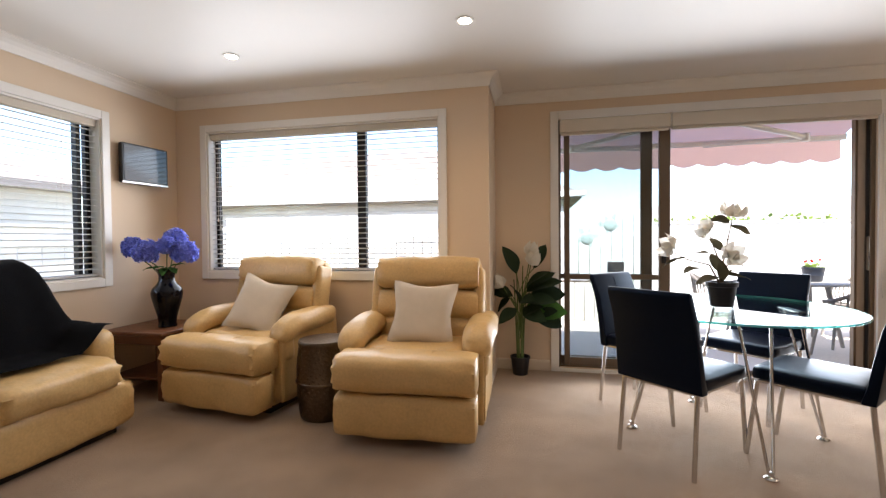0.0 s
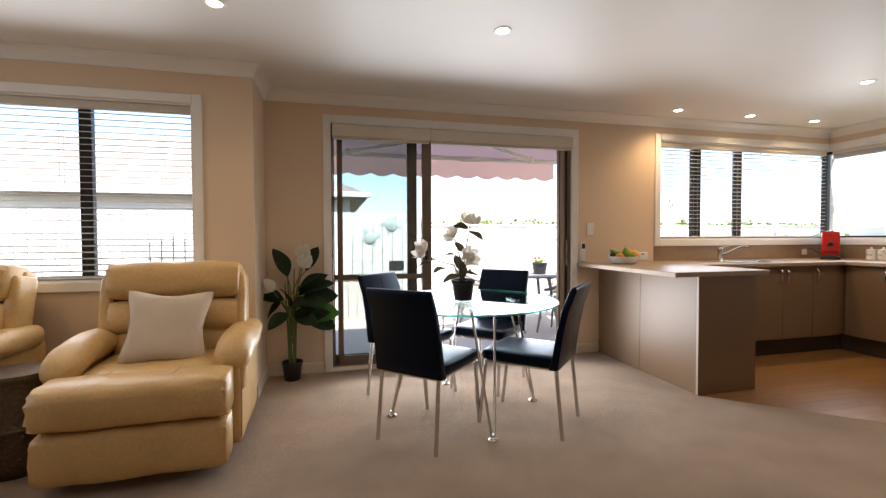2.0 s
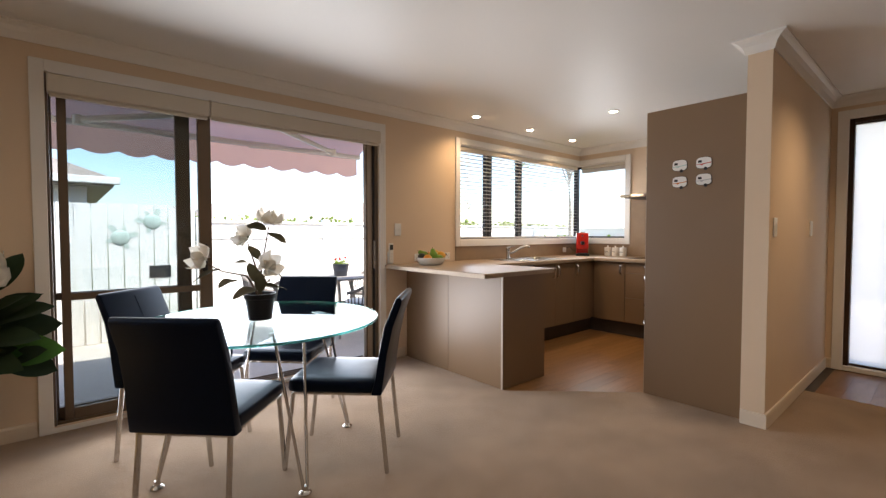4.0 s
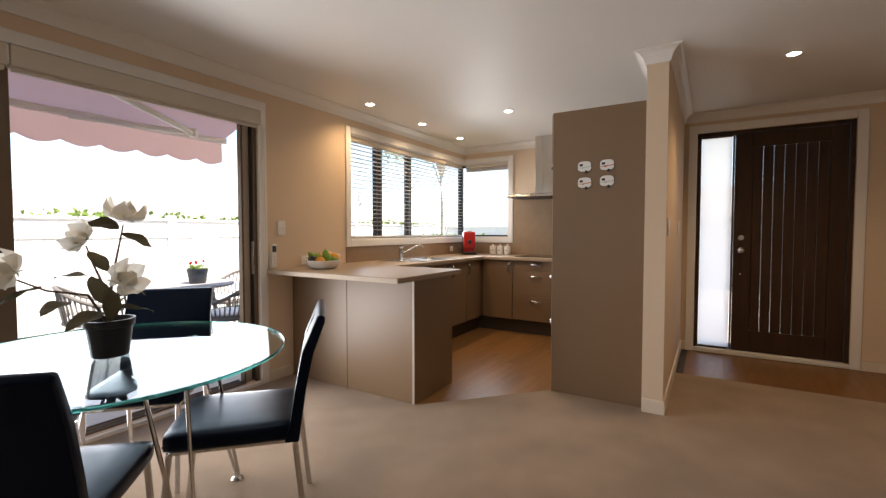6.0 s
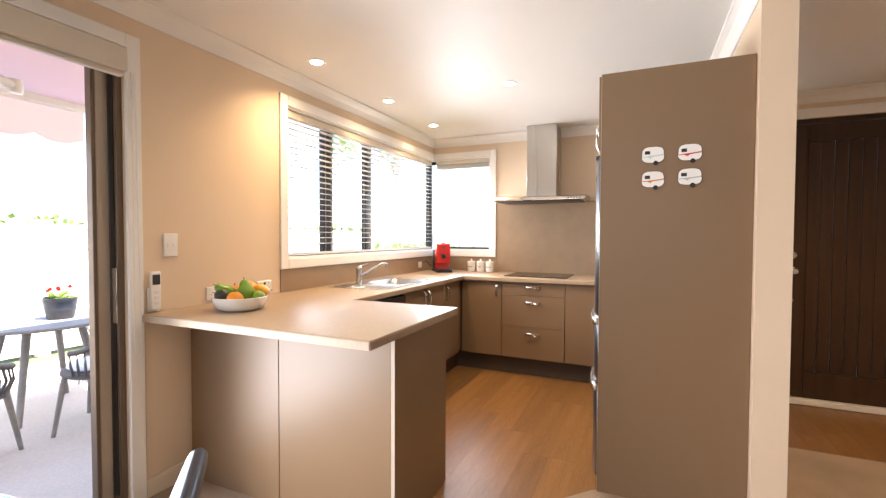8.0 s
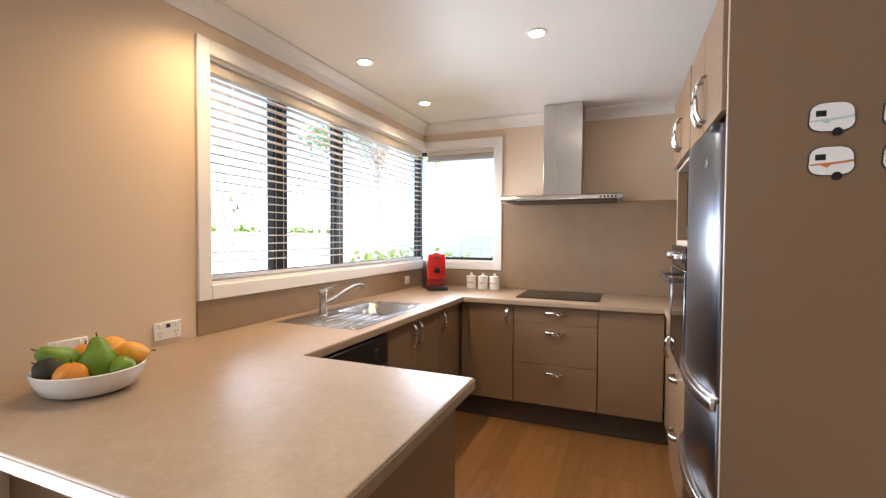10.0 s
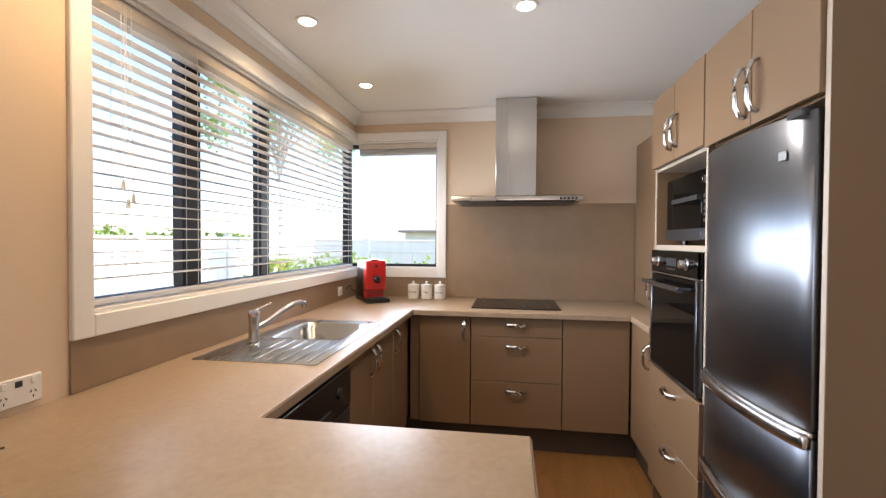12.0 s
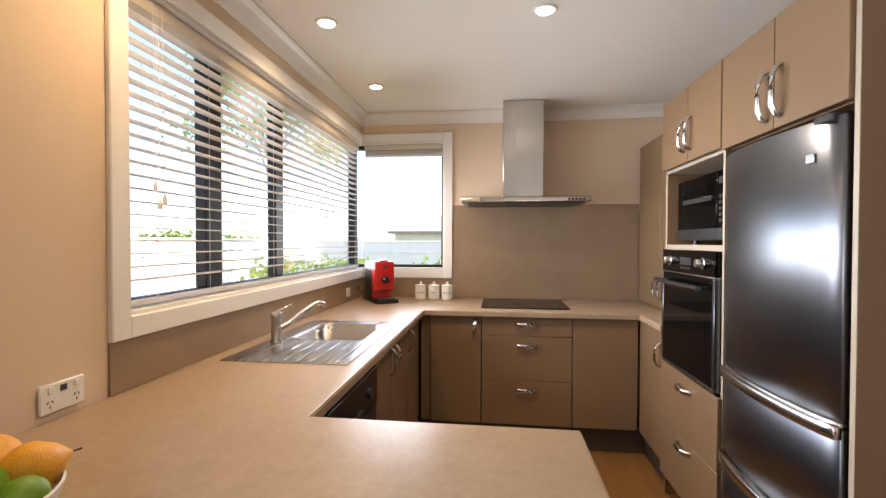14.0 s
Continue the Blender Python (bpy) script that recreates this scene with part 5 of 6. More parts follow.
for nm, z0, z1 in (("upper_door", 0.89, 1.70), ("freezer_drawer", 0.55, 0.87), ("lower_drawer", 0.06, 0.53)):
    dpart = part(nm, bowed(z0, z1, 0.60), STEEL, fr, smooth=50)
    if nm == "upper_door":
        part("bottom_lip", bowed(z0 - 0.018, z0 - 0.002, 0.604), CHROME, dpart, smooth=50)
        part("badge", box(0.09, 0.640, 1.585, 0.19, 0.6435, 1.610, 0.001), CHROME, dpart, "small silver badge with plain lettering bar")
        part("hinge_cover", box(0.03, 0.56, 1.6855, 0.10, 0.64, 1.708, 0.004), GREYD, fr)
    else:
        part("handle_lip", bowed(z1 - 0.028, z1 + 0.010, 0.618), CHROME, dpart, "polished curved pull lip", smooth=50)
part("kick_grille", box(0.03, 0.56, 0.0, 0.60, 0.60, 0.055, 0.003), BLACKP, fr)

cc = thing("appliance_cupboard", pose(5.287, PY1 + 0.002, WTZ), "taupe cupboard standing on the worktop in the corner", "cabinet")
part("carcass", box(0, 0, 0.001, XE - 5.297, 0.44, 1.17), CAB, cc)
for a0, a1, hx in ((0.0, 0.585, 0.54), (0.587, 1.015, 0.635)):
    f = front_piece("door", cc, 'y+', 0.459, a0, a1, 0.004, 1.17)
    put_handle(f, on('y+', hx, 0.459, 0.13))

# rangehood
rh = thing("rangehood", pose(XE - 0.001, 3.392, 1.640), "stainless steel canopy rangehood with square flue", "rangehood")
can = prism([(-0.50, 0.0), (-0.49, 0.028), (-0.46, 0.040), (-0.25, 0.052), (-0.01, 0.055), (-0.01, 0.0)], -0.44, 0.44, 'y', 0.0)
bmesh.ops.bevel(can, geom=can.edges[:], offset=0.002, segments=1, affect='EDGES')
part("canopy", can, STEEL_B, rh)
part("flue", box(-0.275, -0.146, 0.05, -0.01, 0.146, 0.757, 0.003), STEEL_B, rh)
part("filter", box(-0.44, -0.40, -0.006, -0.06, 0.40, 0.0005, 0.002), GREYD, rh)
for k in range(5):
    part("button", box(-0.503, -0.30 - 0.025 * k, 0.010, -0.497, -0.286 - 0.025 * k, 0.018), BLACKP, rh)

# hob
hb = thing("cooktop", pose(6.0, 3.39, WTZ), "black ceramic glass cooktop set on the worktop", "cooktop")
part("glass_plate", box(-0.245, -0.295, 0.0005, 0.245, 0.295, 0.007, 0.002), BLACKG, hb)
for x, y, r_ in ((-0.11, -0.14, 0.085), (0.11, -0.14, 0.07), (-0.11, 0.14, 0.07), (0.11, 0.14, 0.095)):
    part("ring_mark", lathe([(r_ - 0.0015, 0.0071), (r_, 0.0074), (r_ + 0.0015, 0.0071)], 40, at=(x, y, 0)), GREYD, hb)

# sink and tap
sk_ = thing("sink", pose(0.03, -0.005, WTZ), "stainless steel sink with a ribbed drainer", "sink")
rim = grid_slab([4.275, 4.66, 5.05, 5.13], [4.125, 4.19, 4.53, 4.62], lambda x, y: not (4.66 < x < 5.05 and 4.19 < y < 4.53), 0.0005, 0.004, 0.0015)
part("rim", rim, STEEL_H, sk_)
bw = bmesh.new()
nb_ = 5


def ring_(x0, y0, x1, y1, r_, z):
    pts = []
    for cx, cy, a in ((x1 - r_, y1 - r_, 0), (x0 + r_, y1 - r_, 90), (x0 + r_, y0 + r_, 180), (x1 - r_, y0 + r_, 270)):
        for k in range(nb_ + 1):
            t = radians(a + 90 * k / nb_)
            pts.append(bw.verts.new((cx + r_ * math.cos(t), cy + r_ * math.sin(t), z)))
    return pts


rings = [ring_(4.655, 4.185, 5.055, 4.535, 0.045, 0.0045), ring_(4.664, 4.194, 5.046, 4.526, 0.05, -0.004), ring_(4.672, 4.202, 5.038, 4.518, 0.05, -0.14), ring_(4.70, 4.23, 5.01, 4.49, 0.05, -0.165)]
for a, b in zip(rings, rings[1:]):
    for i in range(len(a)):
        j = (i + 1) % len(a)
        bw.faces.new((a[i], a[j], b[j], b[i]))
bw.faces.new(rings[-1])
part("bowl", bw, STEEL_H, sk_, smooth=60)
part("waste", lathe([(0, -0.143), (0.035, -0.143), (0.042, -0.1645)], 20, at=(4.855, 4.36, 0)), CHROME, sk_)
rb_ = None
for k in range(6):
    m = Matrix.Translation((4.30, 4.17 + 0.052 * k, 0.004))
    if rb_ is None:
        rb_ = part("drainer_rib", box(0, -0.007, -0.0005, 0.32, 0.007, 0.0035, 0.003), STEEL_H, sk_)
        rb_.matrix_basis = m
    else:
        again("drainer_rib", rb_, sk_, m)
tp = thing("mixer_tap", pose(4.605, 4.548, WTZ + 0.004), "chrome kitchen mixer tap with a raised spout", "tap")
part("body", lathe([(0, 0), (0.026, 0), (0.026, 0.006), (0.021, 0.012), (0.0215, 0.10), (0.024, 0.105), (0.024, 0.128), (0.019, 0.136), (0, 0.138)], 24), CHROME, tp)
part("spout", tube([(0.0, 0, 0.055), (0.055, -0.03, 0.075), (0.12, -0.065, 0.115), (0.175, -0.098, 0.146), (0.205, -0.115, 0.150), (0.222, -0.125, 0.142), (0.224, -0.126, 0.125)], 0.012, 12, radii=[0.014, 0.013, 0.012, 0.012, 0.012, 0.0125, 0.0125]), CHROME, tp)
part("lever", tube([(0.0, 0, 0.128), (0.06, -0.012, 0.142), (0.105, -0.02, 0.152)], 0.007, 10, radii=[0.012, 0.008, 0.007]), CHROME, tp)

# coffee machine
cm = thing("coffee_machine", pose(6.02, 4.46, WTZ + 0.0005, 0, 0, 35), "red and black capsule coffee machine in the corner", "coffee machine")
part("base", box(-0.17, -0.085, 0.0, 0.15, 0.085, 0.028, 0.008, seg=2), BLACKP, cm)
part("body", box(-0.03, -0.075, 0.028, 0.15, 0.075, 0.300, 0.018, seg=3), BLACKP, cm)
rf = box(-0.105, -0.078, 0.085, -0.028, 0.078, 0.305, 0.016, seg=3)
part("red_front", rf, RED, cm, "glossy red front")
part("red_column", box(-0.06, -0.075, 0.028, -0.0295, 0.075, 0.085, 0.004), RED, cm)
part("coffee_spout", merge(bmesh.new(), lathe([(0, 0), (0.026, 0), (0.026, 0.03), (0.018, 0.045), (0, 0.046)], 18), Matrix.Translation((-0.105, 0, 0.17)) @ Matrix.Rotation(radians(-90), 4, 'Y')), BLACKP, cm)
part("lever", box(-0.10, -0.03, 0.3055, -0.02, 0.03, 0.317, 0.004), CHROME, cm)
part("cup_tray", box(-0.165, -0.06, 0.0285, -0.07, 0.06, 0.036, 0.002), GREYD, cm)
part("light", box(-0.1065, -0.012, 0.255, -0.1045, 0.012, 0.275), GREYD, cm)
part("cable", tube([(0.14, 0.08, 0.05), (0.10, 0.13, 0.08), (0.02, 0.16, 0.12), (-0.02, 0.20, 0.10)], 0.004, 6), BLACKP, cm)

# three white canisters
def lettering(word, size, m, parent, material):
    """A word in the built-in font, facing local -y of m."""
    cu = bpy.data.curves.new("lettering", 'FONT')
    cu.body, cu.size, cu.extrude, cu.align_x, cu.align_y = word, size, 0.0004, 'CENTER', 'CENTER'
    cu.materials.append(material)
    ob = new("lettering", cu)
    ob.parent, ob.matrix_basis = parent, m
    return ob


for y, word in ((4.175, "COFFEE"), (4.07, "TEA"), (3.965, "SUGAR")):
    c = thing("canister", pose(6.185, y, WTZ + 0.0005), "small white china canister with a lid", "canister", "tea and coffee canisters")
    part("jar", lathe([(0, 0), (0.040, 0), (0.044, 0.004), (0.044, 0.098), (0.040, 0.102), (0, 0.102)], 24), CHINA, c)
    part("lid", lathe([(0.038, 0.1025), (0.045, 0.103), (0.045, 0.111), (0.02, 0.117), (0.007, 0.119), (0.011, 0.130), (0.008, 0.137), (0, 0.138)], 24), CHINA, c)
    lettering(word, 0.019, Matrix.Translation((-0.0450, 0, 0.054)) @ Matrix.Rotation(radians(-90), 4, 'Z') @ Matrix.Rotation(radians(90), 4, 'X'), c, DARKTXT)

# fruit bowl
LIME = mat("green pear skin", (0.18, 0.34, 0.02), 0.4, vary=0.3, scale=20)
ORANGE = mat("orange peel", (0.80, 0.30, 0.02), 0.45, vary=0.2, scale=30, bump=0.2, bump_scale=300)
YELLOW = mat("yellow lemon peel", (0.85, 0.40, 0.02), 0.42, vary=0.2, scale=20, bump=0.2, bump_scale=300)
DARKF = mat("dark avocado skin", (0.03, 0.03, 0.015), 0.5, vary=0.4, bump=0.3, bump_scale=200)
FB = (3.305, 4.375)
fb = thing("fruit_bowl", pose(FB[0], FB[1], WTZ + 0.0005), "shallow white china fruit bowl on the worktop", "bowl")
part("bowl", lathe([(0, 0), (0.085, 0), (0.112, 0.012), (0.130, 0.045), (0.136, 0.068), (0.132, 0.070), (0.124, 0.045), (0.104, 0.018), (0, 0.010)], 48), CHINA, fb, smooth=60)


def fruit(name, x, y, z, r, profile, material, label, yaw=0, pitch=90):
    r, z = r * 1.12, z + 0.008
    f = thing(name, Matrix.Translation((FB[0] + x, FB[1] + y, WTZ + z)) @ Matrix.Rotation(radians(yaw), 4, 'Z') @ Matrix.Rotation(radians(90 - pitch), 4, 'Y'), label, "fruit", "fruit in the bowl")
    b = lathe([(p * r, h * r) for p, h in profile], 20)
    part("flesh", b, material, f, smooth=70)
    part("stalk", tube([(0, 0, profile[-1][1] * r - 0.002), (0.002, 0.001, profile[-1][1] * r + 0.012)], 0.002, 5), TWIG, f)


BALL = [(0, -1), (0.35, -0.94), (0.7, -0.72), (0.94, -0.35), (1, 0), (0.94, 0.35), (0.7, 0.72), (0.35, 0.94), (0, 0.97)]
PEAR = [(0, -1), (0.4, -0.95), (0.8, -0.65), (1, -0.15), (0.92, 0.35), (0.62, 0.85), (0.48, 1.2), (0.32, 1.5), (0, 1.6)]
LEMON = [(0, -1.35), (0.2, -1.2), (0.6, -0.85), (0.92, -0.35), (1, 0), (0.92, 0.35), (0.6, 0.85), (0.2, 1.2), (0, 1.35)]
fruit("pear", 0.0, -0.04, 0.075, 0.042, PEAR, LIME, "green pear lying in the bowl", 70, 75)
fruit("pear", -0.05, 0.035, 0.078, 0.040, PEAR, LIME, "green pear lying in the bowl", 160, 40)
fruit("lemon", 0.062, 0.01, 0.088, 0.041, LEMON, YELLOW, "yellow lemon in the fruit bowl", 60, 5)
fruit("lemon", 0.075, -0.055, 0.078, 0.038, LEMON, YELLOW, "yellow lemon in the fruit bowl", -20, 5)
fruit("orange", -0.075, -0.05, 0.055, 0.036, BALL, ORANGE, "small orange in the fruit bowl")
fruit("orange", 0.03, 0.075, 0.07, 0.037, BALL, ORANGE, "small orange in the fruit bowl")
fruit("avocado", -0.09, 0.02, 0.068, 0.033, LEMON, DARKF, "dark avocado in the fruit bowl", 100, 20)
fruit("lime", 0.03, -0.095, 0.058, 0.030, LEMON, LIME, "green lime in the fruit bowl", 20, 0)


# switches, sockets and the remote
def plate(name, m, w, h, label, category, holes=(), rockers=()):
    p = thing(name, m, label, category, "switches and sockets")
    part("plate", box(-w / 2, -0.009, -h / 2, w / 2, 0.0, h / 2, 0.003), PLASTIC, p)
    for x, z in holes:
        for dx, dz, a in ((-0.006, 0.004, 28), (0.006, 0.004, -28), (0, -0.009, 0)):
            s = box(-0.001, -0.0100, -0.0035, 0.001, -0.0088, 0.0035)
            bmesh.ops.transform(s, matrix=Matrix.Translation((x + dx, 0, z + dz)) @ Matrix.Rotation(radians(a), 4, 'Y'), verts=s.verts[:])
            part("slot", s, DARKTXT, p)
    for x, z in rockers:
        part("rocker", box(x - 0.006, -0.012, z - 0.009, x + 0.006, -0.0088, z + 0.009, 0.002), PLASTIC, p)
    return p


sock = plate("power_socket", pose(3.766, YD - 0.0005, 0.968), 0.118, 0.074, "white double power socket with centre switch", "socket", ((-0.035, -0.012), (0.035, -0.012)), ((-0.035, 0.022), (0.035, 0.022)))
part("usb_port", box(-0.009, -0.0105, 0.012, 0.009, -0.0088, 0.028, 0.001), DARKTXT, sock)
plate("power_socket", pose(3.412, YD - 0.0005, 0.968), 0.118, 0.074, "white double power socket behind the fruit bowl", "socket", ((-0.035, -0.012), (0.035, -0.012)), ((-0.035, 0.022), (0.035, 0.022)))
plate("power_socket", pose(5.94, YD - 0.0095, 0.985), 0.075, 0.065, "white single power socket on the splashback", "socket", ((0, -0.01),), ((0, 0.018),))
plate("light_switch", pose(3.152, YD - 0.0005, 1.245), 0.074, 0.118, "white light switch plate on the beige wall", "switch", (), ((-0.015, 0.0), (0.015, 0.0)))
plate("light_switch", pose(4.06, PY0 - 0.0005, 1.245), 0.074, 0.118, "white light switch plate on the entry wall", "switch", (), ((0, 0.02), (0, -0.02)))
plate("light_switch", pose(5.12, PY0 - 0.0005, 1.245), 0.074, 0.118, "white light switch plate near the front door", "switch", (), ((0, 0.0),))
rm = thing("remote_control", pose(3.06, YD - 0.0005, 1.015), "white heat pump remote in its wall holder", "remote")
part("holder", box(-0.031, -0.012, -0.10, 0.031, 0.0, 0.02, 0.004), PLASTIC, rm)
part("body", box(-0.026, -0.030, -0.09, 0.026, -0.0125, 0.10, 0.006), PLASTIC, rm)
part("display", box(-0.019, -0.0315, 0.035, 0.019, -0.0298, 0.085, 0.001), GREYD, rm)
for k in range(3):
    part("button", box(-0.012, -0.032, -0.01 - 0.026 * k, 0.012, -0.0298, 0.006 - 0.026 * k, 0.002), CORD, rm)

# four caravan plaques on the tall panel
STRIPES = (mat("grey stripe", (0.45, 0.47, 0.46), 0.5), mat("red stripe", (0.55, 0.06, 0.04), 0.5), mat("orange stripe", (0.60, 0.20, 0.03), 0.5), mat("mint stripe", (0.45, 0.62, 0.58), 0.5))
for k, (y, z, name) in enumerate(((2.442, 1.684, "mint"), (2.288, 1.685, "red"), (2.441, 1.568, "orange"), (2.287, 1.573, "grey"))):
    cv = thing("caravan_plaque", pose(3.9935, y, z, 0, 0, -90), "white caravan-shaped plaque with a %s stripe" % name, "wall plaque", "caravan plaques")
    pts = []
    for i in range(28):
        a = 2 * math.pi * i / 28
        c_, s_ = math.cos(a), math.sin(a)
        pts.append((0.051 * math.copysign(abs(c_) ** 0.62, c_) * (1.0 if s_ < 0 else 0.96), 0.039 * math.copysign(abs(s_) ** 0.62, s_)))
    part("backing", prism(pts, -0.004, -0.0002, 'y'), BLACKP, cv, "dark edge")
    part("face", prism([(p * 0.955, q * 0.95) for p, q in pts], -0.007, -0.0042, 'y'), CHINA, cv)
    part("window", box(-0.035, -0.0085, 0.002, -0.012, -0.0072, 0.018, 0.003), BLACKP, cv)
    sp = prism([(-0.046, -0.008), (0.02, -0.002), (0.046, 0.002), (0.046, -0.004), (0.0, -0.010), (-0.01, -0.018), (-0.024, -0.010), (-0.046, -0.012)], -0.0082, -0.0072, 'y')
    part("stripe", sp, STRIPES[{"grey": 0, "red": 1, "orange": 2, "mint": 3}[name]], cv)
    wh = merge(bmesh.new(), lathe([(0, 0), (0.011, 0), (0.011, 0.006), (0, 0.006)], 16), Matrix.Translation((0.012, -0.003, -0.040)) @ Matrix.Rotation(radians(90), 4, 'X'))
    part("wheel", wh, BLACKP, cv)

# ---- outside ----
CONC = mat("pale concrete", (0.66, 0.57, 0.49), 0.85, vary=0.25, scale=1.5, fine=60, bump=0.2, bump_scale=90)
LAWN = mat("dry lawn", (0.16, 0.17, 0.07), 0.95, vary=0.4, scale=2, fine=60, bump=0.6)
FENCE = mat("white painted fence", (0.76, 0.75, 0.73), 0.55, vary=0.1, scale=3, fine=60, bump=0.05)
BRICKW = mat("pale house wall", (0.74, 0.68, 0.62), 0.8, vary=0.15, scale=2, fine=40, bump=0.2)
ROOF = mat("grey brown roof", (0.36, 0.30, 0.265), 0.8, vary=0.3, scale=2, fine=30, bump=0.2)
AWN = thin_mat("pale pink awning cloth", (0.76, 0.50, 0.445), 0.40, vary=0.08, scale=3)
ARMW = mat("white powder coat", (0.78, 0.76, 0.73), 0.4, vary=0.05)
WICK = mat("grey wicker", (0.19, 0.165, 0.145), 0.75, vary=0.35, scale=20, fine=150, bump=0.3)
GREYW = mat("grey weathered timber", (0.34, 0.31, 0.28), 0.7, vary=0.3, scale=4, fine=60, stretch=(1, 8, 8))
NAVY = mat("dark blue glazed pot", (0.03, 0.035, 0.05), 0.35, vary=0.3)
HEDGE = thin_mat("bright hedge leaf", (0.28, 0.37, 0.085), 0.5, vary=0.5, scale=4)
BARK = mat("pale grey bark", (0.50, 0.45, 0.38), 0.85, vary=0.3, scale=8, fine=60, bump=0.4)
PALELEAF = thin_mat("pale green tree leaf", (0.36, 0.46, 0.16), 0.6, vary=0.3, scale=4)
GZ = -0.14

structure("ground", box(-60, -60, GZ - 0.6, 60, 80, GZ - 0.02), LAWN, "dry lawn round the house reaching far", "ground")
structure("patio", box(-0.3, YD + T + 0.001, GZ - 0.018, 9.0, 8.6, GZ, 0.004), CONC, "pale concrete patio outside the sliding door", "patio")
structure("path_side", box(-4.6, YW + T + 0.002, GZ - 0.018, -0.301, 7.2, GZ, 0.004), CONC, "pale concrete path beside the house", "path")
# Added slab: its sunlit top makes the frosted sidelight look white.
structure("path_front", box(XD + T + 0.41, -4.0, GZ - 0.018, 12.9, 3.0, GZ, 0.004), CONC, "pale concrete slab added to brighten the front sidelight", "path")
structure("roof_eaves", prism([(XL - 0.75, YS - 0.8), (XE + 0.75, YS - 0.8), (XE + 0.75, YD + T + 0.55), (XC - T - 0.1, YD + T + 0.55), (XC - T - 0.1, YW + T + 0.55), (XL - 0.75, YW + T + 0.55)], H + 0.16, H + 0.30), TRIM, "white soffit of the house eaves", "eaves")


def panel_fence(name, p0, p1, top, label, step=2.35):
    """A solid panel fence with posts, a rail near its top and boards between."""
    a, b = Vector(p0), Vector(p1)
    run = (b - a).length
    ang = math.atan2(b.y - a.y, b.x - a.x)
    f = thing(name, pose(a.x, a.y, GZ - 0.02, 0, 0, math.degrees(ang)), label, "fence")
    n = max(1, round(run / step))
    w = run / n
    h = top - GZ
    post = board = rail = cap = None
    for i in range(n + 1):
        m = Matrix.Translation((w * i, 0, 0))
        if post is None:
            post = part("post", box(-0.06, -0.06, 0, 0.06, 0.06, h + 0.05, 0.006), FENCE, f)
        else:
            again("post", post, f, m)
        if i == n:
            break
        m = Matrix.Translation((w * i, 0, 0))
        nb = 8
        bw = (w - 0.12) / nb
        for k in range(nb):
            mm = Matrix.Translation((w * i + 0.06 + bw * k, 0, 0))
            if board is None:
                board = part("board", box(0.002, -0.012, 0.05, bw - 0.002, 0.012, h - 0.30, 0.003), FENCE, f)
                board.matrix_basis = mm
            else:
                again("board", board, f, mm)
        if rail is None:
            rail = part("rail", box(0.061, -0.03, h - 0.298, w - 0.061, 0.03, h - 0.23, 0.004), FENCE, f)
            cap = part("cap", box(0.061, -0.04, h - 0.035, w - 0.061, 0.04, h, 0.004), FENCE, f)
            lat = part("top_panel", box(0.061, -0.010, h - 0.228, w - 0.061, 0.010, h - 0.037), FENCE, f)
        else:
            for nm, o in (("rail", rail), ("cap", cap), ("top_panel", lat)):
                again(nm, o, f, m)
    return f


panel_fence("garden_fence", (2.35, 9.0), (13.0, 9.0), 1.44, "white panel fence along the far side of the patio")
bf = thing("board_fence", pose(-6.0, 9.0, GZ - 0.02), "tall white fence of upright boards beside the patio", "fence")
part("rail", box(0, 0.013, 0.35, 8.29, 0.06, 0.44, 0.004), FENCE, bf)
part("rail", box(0, 0.013, 1.35, 8.29, 0.06, 1.44, 0.004), FENCE, bf)
fb_ = None
for k in range(45):
    mm = Matrix.Translation((0.184 * k, 0, 0.004 * math.sin(k * 2.3)))
    if fb_ is None:
        fb_ = part("board", box(0.004, -0.012, 0.03, 0.178, 0.012, 1.79, 0.003), FENCE, bf)
        fb_.matrix_basis = mm
    else:
        again("board", fb_, bf, mm)
panel_fence("side_fence", (-6.0, -3.0), (-6.0, 9.0), 1.40, "white panel fence along the side boundary")
panel_fence("kitchen_fence", (13.0, -2.0), (13.0, 9.0), 1.40, "white panel fence beyond the kitchen window")


